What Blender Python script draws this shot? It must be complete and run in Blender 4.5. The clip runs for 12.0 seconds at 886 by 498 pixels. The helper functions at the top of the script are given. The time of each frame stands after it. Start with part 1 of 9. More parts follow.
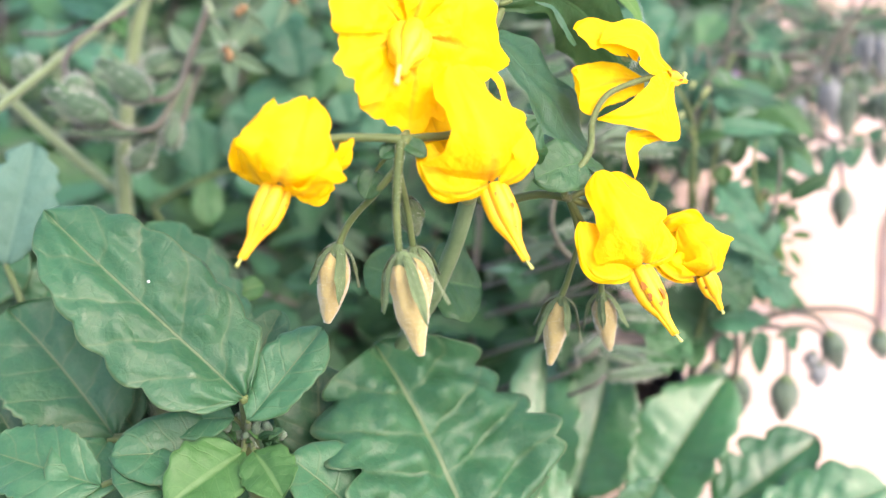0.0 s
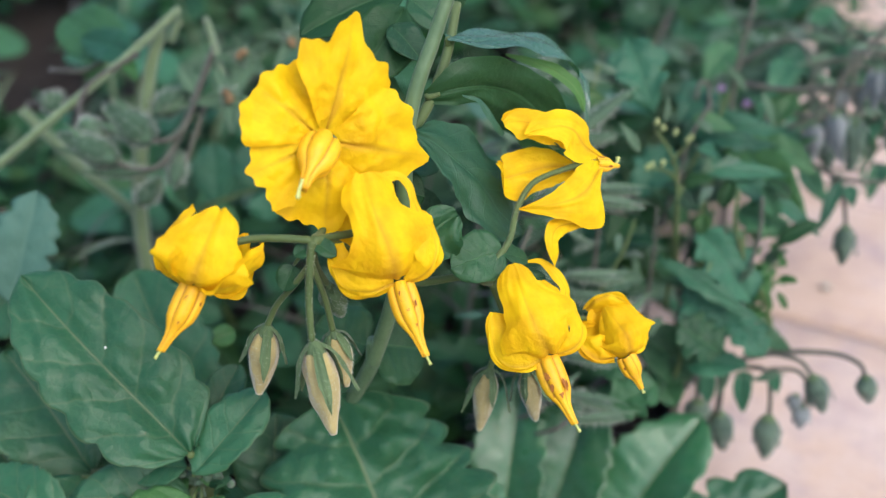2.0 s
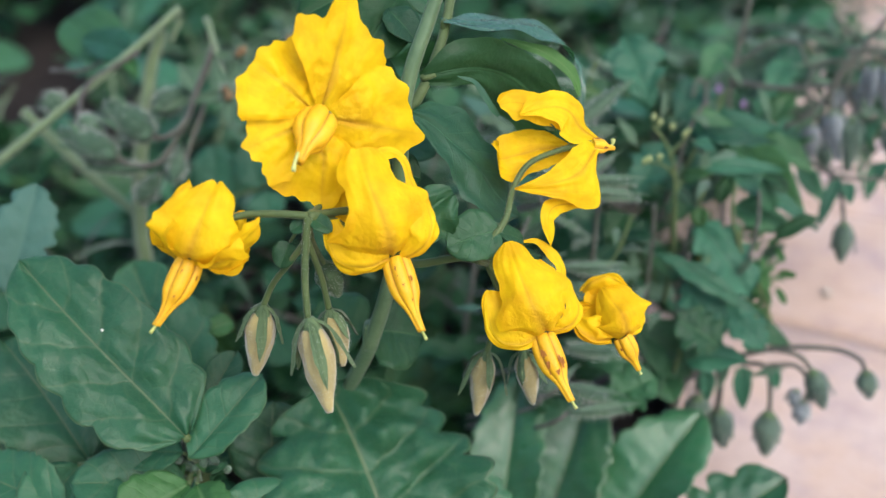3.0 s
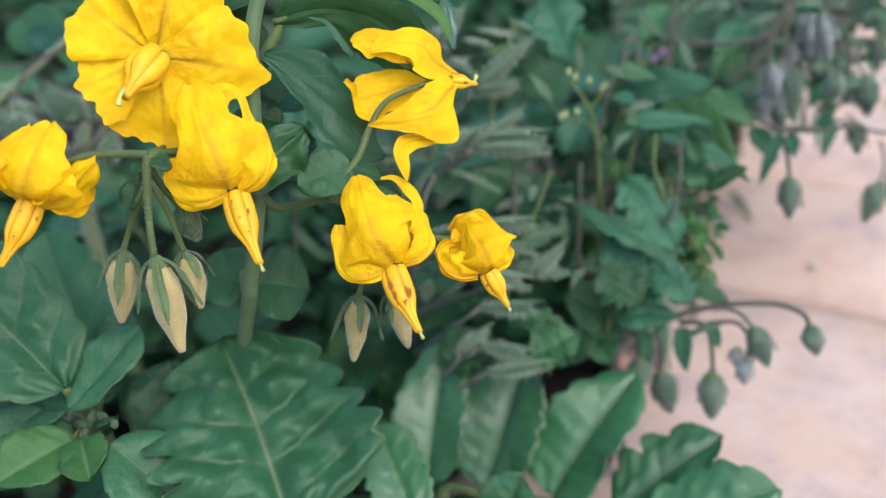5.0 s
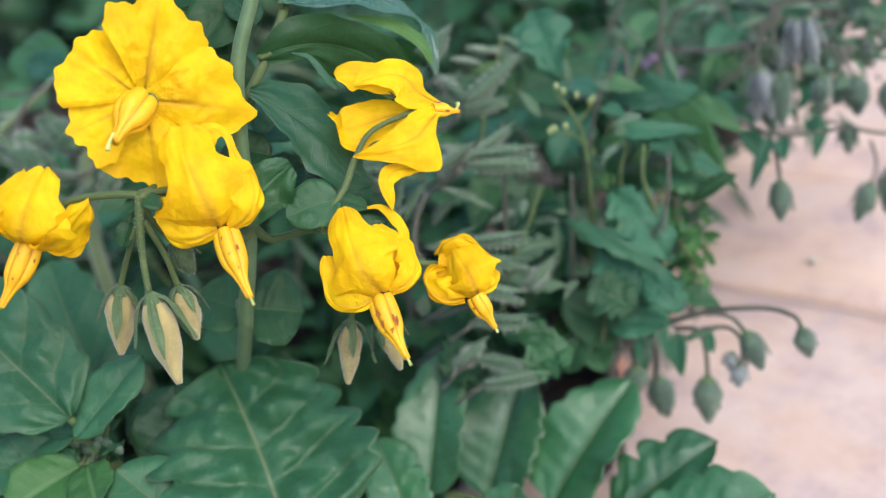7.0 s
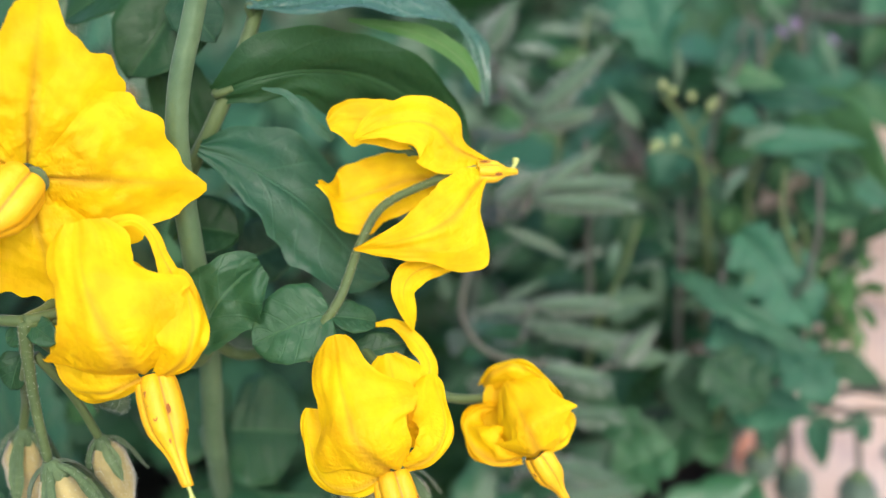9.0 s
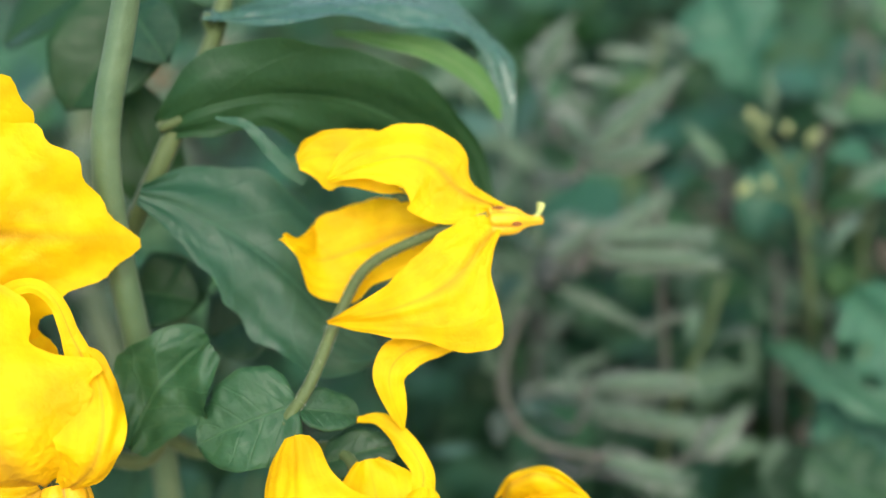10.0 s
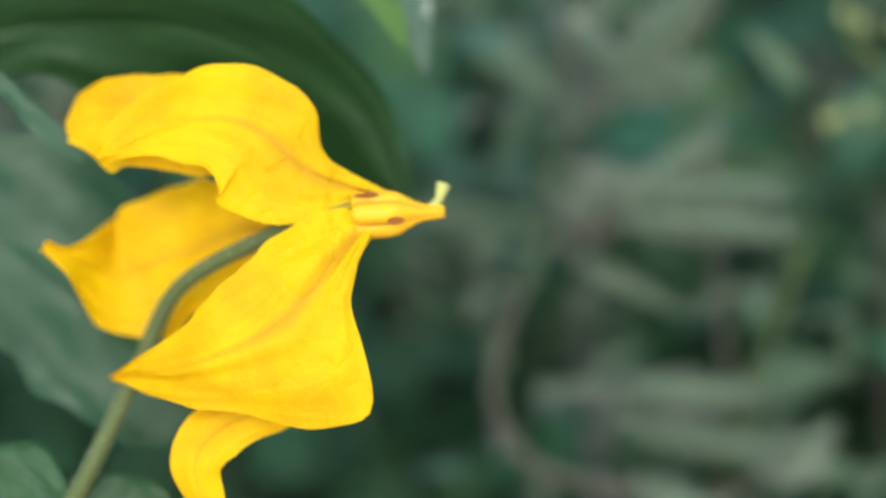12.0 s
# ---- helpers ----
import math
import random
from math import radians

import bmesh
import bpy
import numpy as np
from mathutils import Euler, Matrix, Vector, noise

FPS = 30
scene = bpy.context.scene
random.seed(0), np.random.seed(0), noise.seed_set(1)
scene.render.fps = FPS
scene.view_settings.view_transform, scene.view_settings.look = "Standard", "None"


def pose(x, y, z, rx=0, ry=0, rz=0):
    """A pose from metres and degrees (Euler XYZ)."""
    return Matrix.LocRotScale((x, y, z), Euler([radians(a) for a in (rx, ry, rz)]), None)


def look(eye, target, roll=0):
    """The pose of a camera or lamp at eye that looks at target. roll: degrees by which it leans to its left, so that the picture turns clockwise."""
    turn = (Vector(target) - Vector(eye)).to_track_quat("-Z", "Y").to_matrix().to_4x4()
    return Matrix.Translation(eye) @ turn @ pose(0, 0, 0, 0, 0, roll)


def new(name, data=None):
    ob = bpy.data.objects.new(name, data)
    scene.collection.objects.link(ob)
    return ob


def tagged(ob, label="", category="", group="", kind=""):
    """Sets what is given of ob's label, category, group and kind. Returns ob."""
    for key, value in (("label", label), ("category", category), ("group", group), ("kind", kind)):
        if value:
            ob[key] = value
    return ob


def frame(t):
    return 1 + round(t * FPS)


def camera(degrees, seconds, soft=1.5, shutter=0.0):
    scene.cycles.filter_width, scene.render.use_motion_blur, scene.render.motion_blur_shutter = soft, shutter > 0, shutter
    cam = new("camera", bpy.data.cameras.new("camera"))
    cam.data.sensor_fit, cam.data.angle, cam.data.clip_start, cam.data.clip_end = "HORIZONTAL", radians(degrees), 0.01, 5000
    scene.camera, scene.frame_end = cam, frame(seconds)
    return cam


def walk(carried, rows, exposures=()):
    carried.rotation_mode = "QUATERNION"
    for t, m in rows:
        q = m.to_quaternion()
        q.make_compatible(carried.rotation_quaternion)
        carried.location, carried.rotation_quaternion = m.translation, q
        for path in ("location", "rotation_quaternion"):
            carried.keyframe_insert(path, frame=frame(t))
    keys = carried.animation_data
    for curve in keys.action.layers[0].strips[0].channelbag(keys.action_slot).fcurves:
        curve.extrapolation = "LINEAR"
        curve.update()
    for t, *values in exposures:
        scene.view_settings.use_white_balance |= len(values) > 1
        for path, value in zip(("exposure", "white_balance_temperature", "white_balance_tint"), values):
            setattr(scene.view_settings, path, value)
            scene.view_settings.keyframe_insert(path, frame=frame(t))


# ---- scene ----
cam = camera(45.0, 12.0, soft=1.3)
PATH = [
    (0.0, look((0.00000, 0.00000, 0.17500), (-0.00001, 0.08573, 0.12351), -0.14)),
    (0.5, look((0.01498, 0.00045, 0.19153), (0.01047, 0.08511, 0.13850), -1.21)),
    (1.0, look((0.02087, -0.00395, 0.19381), (0.01406, 0.08046, 0.14063), -2.15)),
    (1.5, look((0.02498, 0.00217, 0.19965), (0.01536, 0.08449, 0.14369), -2.43)),
    (2.0, look((0.03052, 0.00599, 0.19899), (0.01855, 0.08734, 0.14208), -3.11)),
    (2.5, look((0.03086, 0.00397, 0.19670), (0.01871, 0.08599, 0.14081), -3.23)),
    (4.5, look((0.05328, -0.00289, 0.17720), (0.03560, 0.08159, 0.12671), -6.65)),
    (5.0, look((0.06679, -0.00096, 0.17555), (0.04591, 0.08283, 0.12512), -8.49)),
    (5.5, look((0.07100, -0.00340, 0.18118), (0.05040, 0.07966, 0.12944), -9.36)),
    (6.0, look((0.07199, -0.00560, 0.18509), (0.05142, 0.07731, 0.13309), -9.42)),
    (6.5, look((0.07291, -0.00506, 0.18516), (0.05184, 0.07800, 0.13361), -9.87)),
    (8.5, look((0.07243, 0.04314, 0.16647), (0.04308, 0.12246, 0.11312), -13.81)),
    (9.0, look((0.06510, 0.06204, 0.17322), (0.03405, 0.13730, 0.11515), -14.39)),
    (9.5, look((0.06275, 0.07209, 0.16682), (0.02846, 0.14828, 0.11186), -15.33)),
    (10.0, look((0.06554, 0.08469, 0.15756), (0.02479, 0.15999, 0.10590), -17.84)),
    (10.5, look((0.06721, 0.09644, 0.15331), (0.02233, 0.16881, 0.10090), -19.87)),
    (11.0, look((0.06612, 0.10507, 0.14848), (0.01895, 0.17441, 0.09401), -21.67)),
    (11.5, look((0.06542, 0.11243, 0.14367), (0.01567, 0.17937, 0.08850), -23.25)),
    (12.0, look((0.06613, 0.11745, 0.14078), (0.01355, 0.18248, 0.08595), -24.66)),
]
walk(cam, PATH, exposures=((0.0, 1.20, 6900, 23), (0.5, 1.00, 6800, 19), (1.0, 0.58, 6600, 14), (1.5, 0.19, 6050, 11), (2.5, 0.08, 6050, 11), (6.5, 0.12, 6050, 11), (8.5, 0.27, 6300, 11), (10.0, 0.34, 6500, 11), (10.5, 0.36, 6600, 11), (11.0, 0.24, 6500, 11), (11.5, 0.14, 6450, 11), (12.0, 0.07, 6450, 11)))

# All places below are in centimetres above the paving; CM turns them into metres.
CM = 0.01


def vec(p):
    return Vector(p) * CM


# ---- lens: a small aperture, focused on the flower at the end of the spray ----
focus = new("focus_point")
focus.location = vec((2.75, 13.9, 11.2))
cam.data.dof.use_dof = True
cam.data.dof.focus_object = focus
cam.data.dof.aperture_fstop = 13.0

# ---- light: an overcast sky, soft from above ----
world = bpy.data.worlds.new("overcast")
scene.world = world
world.use_nodes = True
wn = world.node_tree
sky = wn.nodes.new("ShaderNodeTexSky")
sky.sky_type = "NISHITA"
sky.sun_disc = False
sky.sun_elevation = radians(52)
sky.sun_rotation = radians(134)
sky.dust_density = 4.0
sky.air_density = 1.2
wn.links.new(sky.outputs[0], wn.nodes["Background"].inputs[0])
wn.nodes["Background"].inputs[1].default_value = 0.26
sun = new("sun", bpy.data.lights.new("sun", "SUN"))
sun.data.energy = 1.0
sun.data.angle = radians(60)
sun.data.color = (1.0, 0.96, 0.9)
sun.matrix_world = look((0, 0, 0), (-0.42, 0.4, -0.82))


# ---- materials ----
def material(name):
    m = bpy.data.materials.new(name)
    m.use_nodes = True
    n = m.node_tree.nodes
    return m, n, m.node_tree.links, n["Principled BSDF"]


def ramp(nodes, links, source, stops):
    r = nodes.new("ShaderNodeValToRGB")
    while len(r.color_ramp.elements) < len(stops):
        r.color_ramp.elements.new(0.5)
    for e, (at, col) in zip(r.color_ramp.elements, stops):
        e.position, e.color = at, (*col, 1) if len(col) == 3 else col
    links.new(source, r.inputs[0])
    return r.outputs[0]


def maths(nodes, links, op, a, b=None, clamp=False):
    m = nodes.new("ShaderNodeMath")
    m.operation, m.use_clamp = op, clamp
    for i, v in enumerate((a, b)):
        if v is None:
            continue
        if isinstance(v, (int, float)):
            m.inputs[i].default_value = v
        else:
            links.new(v, m.inputs[i])
    return m.outputs[0]


def mixed(nodes, links, fac, a, b, mode="MIX"):
    m = nodes.new("ShaderNodeMix")
    m.data_type, m.blend_type = "RGBA", mode
    for i, v in ((0, fac), (6, a), (7, b)):
        if isinstance(v, (int, float)):
            m.inputs[i].default_value = v
        elif isinstance(v, tuple):
            m.inputs[i].default_value = (*v, 1)
        else:
            links.new(v, m.inputs[i])
    return m.outputs[2]


def noise_tex(nodes, links, scale, detail=3, vector=None, rough=0.55):
    t = nodes.new("ShaderNodeTexNoise")
    t.inputs["Scale"].default_value, t.inputs["Detail"].default_value = scale, detail
    t.inputs["Roughness"].default_value = rough
    if vector is not None:
        links.new(vector, t.inputs["Vector"])
    return t.outputs["Fac"]


def world_place(nodes):
    return nodes.new("ShaderNodeNewGeometry").outputs["Position"]


def leaf_material(name, dark, light, vein, veins=7, slant=2.2, rough=0.42, through_light=0.18, vein_width=0.07, sheen=0.0, blister=0.0, gloss=0.3, side_veins=0.34, varied=False):
    """Leaf tissue: mottled green, a midrib and slanting side veins along the leaf's own UV, a little light coming through."""
    dark, light, vein = [(c[0] * 1.1, c[1] * 1.04, c[2] * 1.04) for c in (dark, light, vein)]
    m, n, l, p = material(name)
    uv = n.new("ShaderNodeUVMap")
    sep = n.new("ShaderNodeSeparateXYZ")
    l.new(uv.outputs[0], sep.inputs[0])
    side = maths(n, l, "MULTIPLY", maths(n, l, "ABSOLUTE", maths(n, l, "SUBTRACT", sep.outputs[0], 0.5)), 2.0)
    place = world_place(n)
    wob = noise_tex(n, l, 160, 2, place)
    mid = ramp(n, l, side, [(0.0, (1, 1, 1)), (vein_width, (0.75, 0.75, 0.75)), (vein_width * 1.7, (0, 0, 0))])
    run = maths(n, l, "SUBTRACT", maths(n, l, "MULTIPLY", sep.outputs[1], float(veins)), maths(n, l, "MULTIPLY", side, slant))
    run = maths(n, l, "ADD", run, maths(n, l, "MULTIPLY", maths(n, l, "SUBTRACT", wob, 0.5), 0.5))
    tri = maths(n, l, "ABSOLUTE", maths(n, l, "SUBTRACT", maths(n, l, "FRACT", run), 0.5))
    lat = ramp(n, l, tri, [(0.0, (side_veins,) * 3), (0.03, (side_veins * 0.6,) * 3), (0.08, (0, 0, 0))])
    net = n.new("ShaderNodeTexVoronoi")
    net.feature = "DISTANCE_TO_EDGE"
    net.inputs["Scale"].default_value = 520
    l.new(place, net.inputs["Vector"])
    fine = ramp(n, l, net.outputs["Distance"], [(0.0, (0.13, 0.13, 0.13)), (0.08, (0, 0, 0))])
    veinmask = mixed(n, l, 1.0, mixed(n, l, 1.0, mid, lat, "LIGHTEN"), fine, "LIGHTEN")
    info = n.new("ShaderNodeObjectInfo")
    island = n.new("ShaderNodeNewGeometry").outputs["Random Per Island"]
    blotch = maths(n, l, "ADD", maths(n, l, "ADD", maths(n, l, "MULTIPLY", noise_tex(n, l, 95, 5, place), 0.5), maths(n, l, "MULTIPLY", noise_tex(n, l, 480, 4, place, 0.7), 0.3)), maths(n, l, "MULTIPLY", maths(n, l, "FRACT", maths(n, l, "ADD", info.outputs["Random"], island)), 0.45))
    base = ramp(n, l, blotch, [(0.38, dark), (0.82, light)])
    if varied:
        # some leaves younger and yellower than others
        young = ramp(n, l, maths(n, l, "FRACT", maths(n, l, "ADD", maths(n, l, "MULTIPLY", info.outputs["Random"], 7.3), island)), [(0.5, (0, 0, 0)), (0.95, (0.9, 0.9, 0.9))])
        base = mixed(n, l, young, base, mixed(n, l, 1.0, base, (1.9, 1.2, 0.55), "MULTIPLY"))
    rim = ramp(n, l, side, [(0.95, (0, 0, 0)), (0.99, (0.4, 0.4, 0.4))])
    col = mixed(n, l, rim, mixed(n, l, maths(n, l, "MULTIPLY", veinmask, 0.75), base, vein), vein)
    l.new(col, p.inputs["Base Color"])
    p.inputs["Roughness"].default_value = rough
    rr = ramp(n, l, noise_tex(n, l, 420, 3, place), [(0.3, (rough - 0.08,) * 3), (0.7, (rough + 0.14,) * 3)])
    l.new(rr, p.inputs["Roughness"])
    p.inputs["Specular IOR Level"].default_value = gloss
    if sheen:
        p.inputs["Sheen Weight"].default_value = sheen
        p.inputs["Sheen Roughness"].default_value = 0.5
    height = maths(n, l, "ADD", maths(n, l, "MULTIPLY", noise_tex(n, l, 700, 4, place), 0.5), maths(n, l, "MULTIPLY", veinmask, -0.3))
    if blister:
        cells = n.new("ShaderNodeTexVoronoi")
        cells.feature = "SMOOTH_F1"
        cells.inputs["Scale"].default_value = 185
        warp = n.new("ShaderNodeVectorMath")
        warp.operation = "ADD"
        shift = n.new("ShaderNodeTexNoise")
        shift.inputs["Scale"].default_value = 120
        scaled = n.new("ShaderNodeVectorMath")
        scaled.operation = "SCALE"
        scaled.inputs["Scale"].default_value = 0.005
        l.new(place, shift.inputs["Vector"])
        l.new(shift.outputs["Color"], scaled.inputs[0])
        l.new(place, warp.inputs[0])
        l.new(scaled.outputs[0], warp.inputs[1])
        l.new(warp.outputs[0], cells.inputs["Vector"])
        mesh = n.new("ShaderNodeTexVoronoi")
        mesh.feature = "DISTANCE_TO_EDGE"
        mesh.inputs["Scale"].default_value = 270
        l.new(warp.outputs[0], mesh.inputs["Vector"])
        puff = ramp(n, l, mesh.outputs["Distance"], [(0.0, (0, 0, 0)), (0.12, (0.6, 0.6, 0.6)), (0.5, (1, 1, 1))])
        height = maths(n, l, "ADD", maths(n, l, "ADD", height, maths(n, l, "MULTIPLY", cells.outputs["Distance"], -blister * 0.5)), maths(n, l, "MULTIPLY", puff, blister * 0.16))
        thread = ramp(n, l, mesh.outputs["Distance"], [(0.0, (0.09, 0.09, 0.09)), (0.07, (0, 0, 0))])
        col = mixed(n, l, thread, col, vein)
        l.new(col, p.inputs["Base Color"])
    b = n.new("ShaderNodeBump")
    b.inputs["Strength"].default_value, b.inputs["Distance"].default_value = 0.6, 0.0007 if blister else 0.0006
    l.new(height, b.inputs["Height"])
    l.new(b.outputs[0], p.inputs["Normal"])
    t = n.new("ShaderNodeBsdfTranslucent")
    l.new(mixed(n, l, 1.0, col, (1.0, 1.35, 0.45), "MULTIPLY"), t.inputs[0])
    mix = n.new("ShaderNodeMixShader")
    mix.inputs[0].default_value = through_light
    l.new(p.outputs[0], mix.inputs[1])
    l.new(t.outputs[0], mix.inputs[2])
    l.new(mix.outputs[0], n["Material Output"].inputs[0])
    return m


def petal_material(name, deep, bright, through_light=0.3):
    """Silky petal: streaks along the petal, a darker midrib near the base, small brown flecks."""
    m, n, l, p = material(name)
    uv = n.new("ShaderNodeUVMap")
    stretch = n.new("ShaderNodeMapping")
    stretch.inputs["Scale"].default_value = (15, 1.6, 1)
    l.new(uv.outputs[0], stretch.inputs[0])
    sep = n.new("ShaderNodeSeparateXYZ")
    l.new(uv.outputs[0], sep.inputs[0])
    place = world_place(n)
    streak = noise_tex(n, l, 1.0, 4, stretch.outputs[0])
    cloud = noise_tex(n, l, 240, 3, place)
    f = maths(n, l, "ADD", maths(n, l, "MULTIPLY", streak, 0.25), maths(n, l, "MULTIPLY", cloud, 0.75))
    base = ramp(n, l, f, [(0.34, deep), (0.6, bright)])
    side = maths(n, l, "ABSOLUTE", maths(n, l, "SUBTRACT", sep.outputs[0], 0.5))
    wedge = maths(n, l, "ADD", maths(n, l, "MULTIPLY", maths(n, l, "POWER", maths(n, l, "SUBTRACT", 1.0, sep.outputs[1], True), 2.0), 0.2), 0.012)
    rib = ramp(n, l, maths(n, l, "DIVIDE", side, wedge), [(0.0, (0.8, 0.8, 0.8)), (0.35, (0.45, 0.45, 0.45)), (1.0, (0, 0, 0))])
    fade = ramp(n, l, sep.outputs[1], [(0.05, (0.9, 0.9, 0.9)), (0.45, (0.6, 0.6, 0.6)), (0.85, (0.12, 0.12, 0.12))])
    col = mixed(n, l, mixed(n, l, 1.0, rib, fade, "MULTIPLY"), base, (0.47, 0.235, 0.02))
    spots = n.new("ShaderNodeTexVoronoi")
    spots.inputs["Scale"].default_value = 330
    l.new(place, spots.inputs["Vector"])
    fleck = ramp(n, l, spots.outputs["Distance"], [(0.06, (0.55, 0.55, 0.55)), (0.11, (0, 0, 0))])
    gate = ramp(n, l, noise_tex(n, l, 150, 2, place), [(0.62, (0, 0, 0)), (0.7, (1, 1, 1))])
    col = mixed(n, l, mixed(n, l, 1.0, fleck, gate, "MULTIPLY"), col, (0.35, 0.13, 0.01))
    l.new(col, p.inputs["Base Color"])
    p.inputs["Roughness"].default_value = 0.58
    p.inputs["Specular IOR Level"].default_value = 0.18
    b = n.new("ShaderNodeBump")
    b.inputs["Strength"].default_value, b.inputs["Distance"].default_value = 0.6, 0.0006
    creases = maths(n, l, "ABSOLUTE", maths(n, l, "SUBTRACT", noise_tex(n, l, 520, 3, place), 0.5))
    creased = mixed(n, l, 1.0, ramp(n, l, creases, [(0.0, (0, 0, 0)), (0.16, (0.9, 0.9, 0.9))]), ramp(n, l, sep.outputs[1], [(0.1, (1, 1, 1)), (0.65, (0.15, 0.15, 0.15))]), "MULTIPLY")
    relief = maths(n, l, "ADD", maths(n, l, "MULTIPLY", streak, 0.14), maths(n, l, "MULTIPLY", noise_tex(n, l, 300, 5, place), 1.0))
    l.new(maths(n, l, "ADD", relief, maths(n, l, "MULTIPLY", creased, 0.5)), b.inputs["Height"])
    l.new(b.outputs[0], p.inputs["Normal"])
    t = n.new("ShaderNodeBsdfTranslucent")
    l.new(col, t.inputs[0])
    mix = n.new("ShaderNodeMixShader")
    mix.inputs[0].default_value = through_light
    l.new(p.outputs[0], mix.inputs[1])
    l.new(t.outputs[0], mix.inputs[2])
    l.new(mix.outputs[0], n["Material Output"].inputs[0])
    return m


def plain_material(name, dark, light, scale, rough=0.6, bump=0.4, distance=0.0004, sheen=0.0, fine=None, spec=0.4):
    m, n, l, p = material(name)
    place = world_place(n)
    info = n.new("ShaderNodeObjectInfo")
    f = maths(n, l, "ADD", maths(n, l, "MULTIPLY", noise_tex(n, l, scale, 5, place), 0.75), maths(n, l, "MULTIPLY", info.outputs["Random"], 0.25))
    l.new(ramp(n, l, f, [(0.3, dark), (0.75, light)]), p.inputs["Base Color"])
    p.inputs["Roughness"].default_value = rough
    p.inputs["Specular IOR Level"].default_value = spec
    if sheen:
        p.inputs["Sheen Weight"].default_value = sheen
    b = n.new("ShaderNodeBump")
    b.inputs["Strength"].default_value, b.inputs["Distance"].default_value = bump, distance
    l.new(noise_tex(n, l, fine or scale * 5, 5, place), b.inputs["Height"])
    l.new(b.outputs[0], p.inputs["Normal"])
    return m


def brick_material():
    """Worn buff and pink paving clay: broad pink and buff clouds, scratches of red, dust and grit."""
    m, n, l, p = material("paving_clay")
    place = world_place(n)
    info = n.new("ShaderNodeObjectInfo")
    cloud = noise_tex(n, l, 34, 7, place, 0.68)
    f = maths(n, l, "ADD", maths(n, l, "MULTIPLY", cloud, 0.8), maths(n, l, "MULTIPLY", info.outputs["Random"], 0.2))
    base = ramp(n, l, f, [(0.3, (0.39, 0.275, 0.22)), (0.5, (0.545, 0.405, 0.32)), (0.72, (0.59, 0.485, 0.44))])
    red = ramp(n, l, noise_tex(n, l, 55, 6, place, 0.7), [(0.62, (0, 0, 0)), (0.72, (0.75, 0.75, 0.75))])
    col = mixed(n, l, red, base, (0.48, 0.24, 0.16))
    dirt = ramp(n, l, noise_tex(n, l, 42, 6, place, 0.7), [(0.46, (0, 0, 0)), (0.66, (0.75, 0.75, 0.75))])
    col = mixed(n, l, dirt, col, (0.37, 0.285, 0.285))
    grit = ramp(n, l, noise_tex(n, l, 900, 2, place), [(0.66, (0, 0, 0)), (0.74, (0.5, 0.5, 0.5))])
    col = mixed(n, l, grit, col, (0.28, 0.2, 0.15))
    l.new(col, p.inputs["Base Color"])
    p.inputs["Roughness"].default_value = 0.82
    p.inputs["Specular IOR Level"].default_value = 0.3
    b = n.new("ShaderNodeBump")
    b.inputs["Strength"].default_value, b.inputs["Distance"].default_value = 0.6, 0.0008
    l.new(maths(n, l, "ADD", noise_tex(n, l, 260, 6, place), noise_tex(n, l, 40, 4, place)), b.inputs["Height"])
    l.new(b.outputs[0], p.inputs["Normal"])
    return m


YELLOW = petal_material("yellow_petal", (0.74, 0.42, 0.001), (0.88, 0.585, 0.001))
def anther_material():
    """Five fused yellow anthers with brown seams between them."""
    m = plain_material("yellow_anther", (0.66, 0.33, 0.004), (0.80, 0.47, 0.006), 260, 0.5, 0.5, 0.0003)
    n, l = m.node_tree.nodes, m.node_tree.links
    uv = n.new("ShaderNodeUVMap")
    sep = n.new("ShaderNodeSeparateXYZ")
    l.new(uv.outputs[0], sep.inputs[0])
    seam = maths(n, l, "ABSOLUTE", maths(n, l, "SUBTRACT", maths(n, l, "FRACT", maths(n, l, "MULTIPLY", sep.outputs[0], 5.0)), 0.5))
    mask = ramp(n, l, seam, [(0.0, (0.85, 0.85, 0.85)), (0.03, (0.45, 0.45, 0.45)), (0.08, (0, 0, 0))])
    p = n["Principled BSDF"]
    was = p.inputs["Base Color"].links[0].from_socket
    l.new(mixed(n, l, mask, was, (0.30, 0.12, 0.008)), p.inputs["Base Color"])
    return m


ANTHER = anther_material()
RUST = plain_material("rust_brown_mark", (0.22, 0.07, 0.01), (0.40, 0.15, 0.015), 900, 0.7)
STIGMA = plain_material("pale_green_style", (0.36, 0.42, 0.10), (0.55, 0.58, 0.2), 500, 0.45)
BUDSKIN = plain_material("cream_bud_petal", (0.22, 0.19, 0.075), (0.42, 0.35, 0.135), 260, 0.7, 0.6, 0.0003, 0.5)
SEPAL = plain_material("downy_green_sepal", (0.045, 0.088, 0.032), (0.095, 0.155, 0.062), 420, 0.65, 0.6, 0.0003, 0.12)
STALK = plain_material("downy_green_stalk", (0.048, 0.084, 0.022), (0.085, 0.125, 0.036), 300, 0.6, 0.5, 0.0003, 0.1)
STEM = plain_material("pale_green_stem", (0.075, 0.125, 0.05), (0.15, 0.21, 0.10), 210, 0.55, 0.4, 0.0003, 0.5)
MAINSTEM = plain_material("grey_green_main_stem", (0.055, 0.11, 0.045), (0.11, 0.18, 0.085), 240, 0.5, 0.5, 0.0003, 0.08)
# deep green, darkened further to carry the shade under the arching leaf
SHADELEAF = leaf_material("deep_shaded_leaf", (0.006, 0.034, 0.010), (0.016, 0.062, 0.019), (0.026, 0.085, 0.030), 6, 2.0, 0.46, 0.2, 0.03, gloss=0.25, side_veins=0.25)
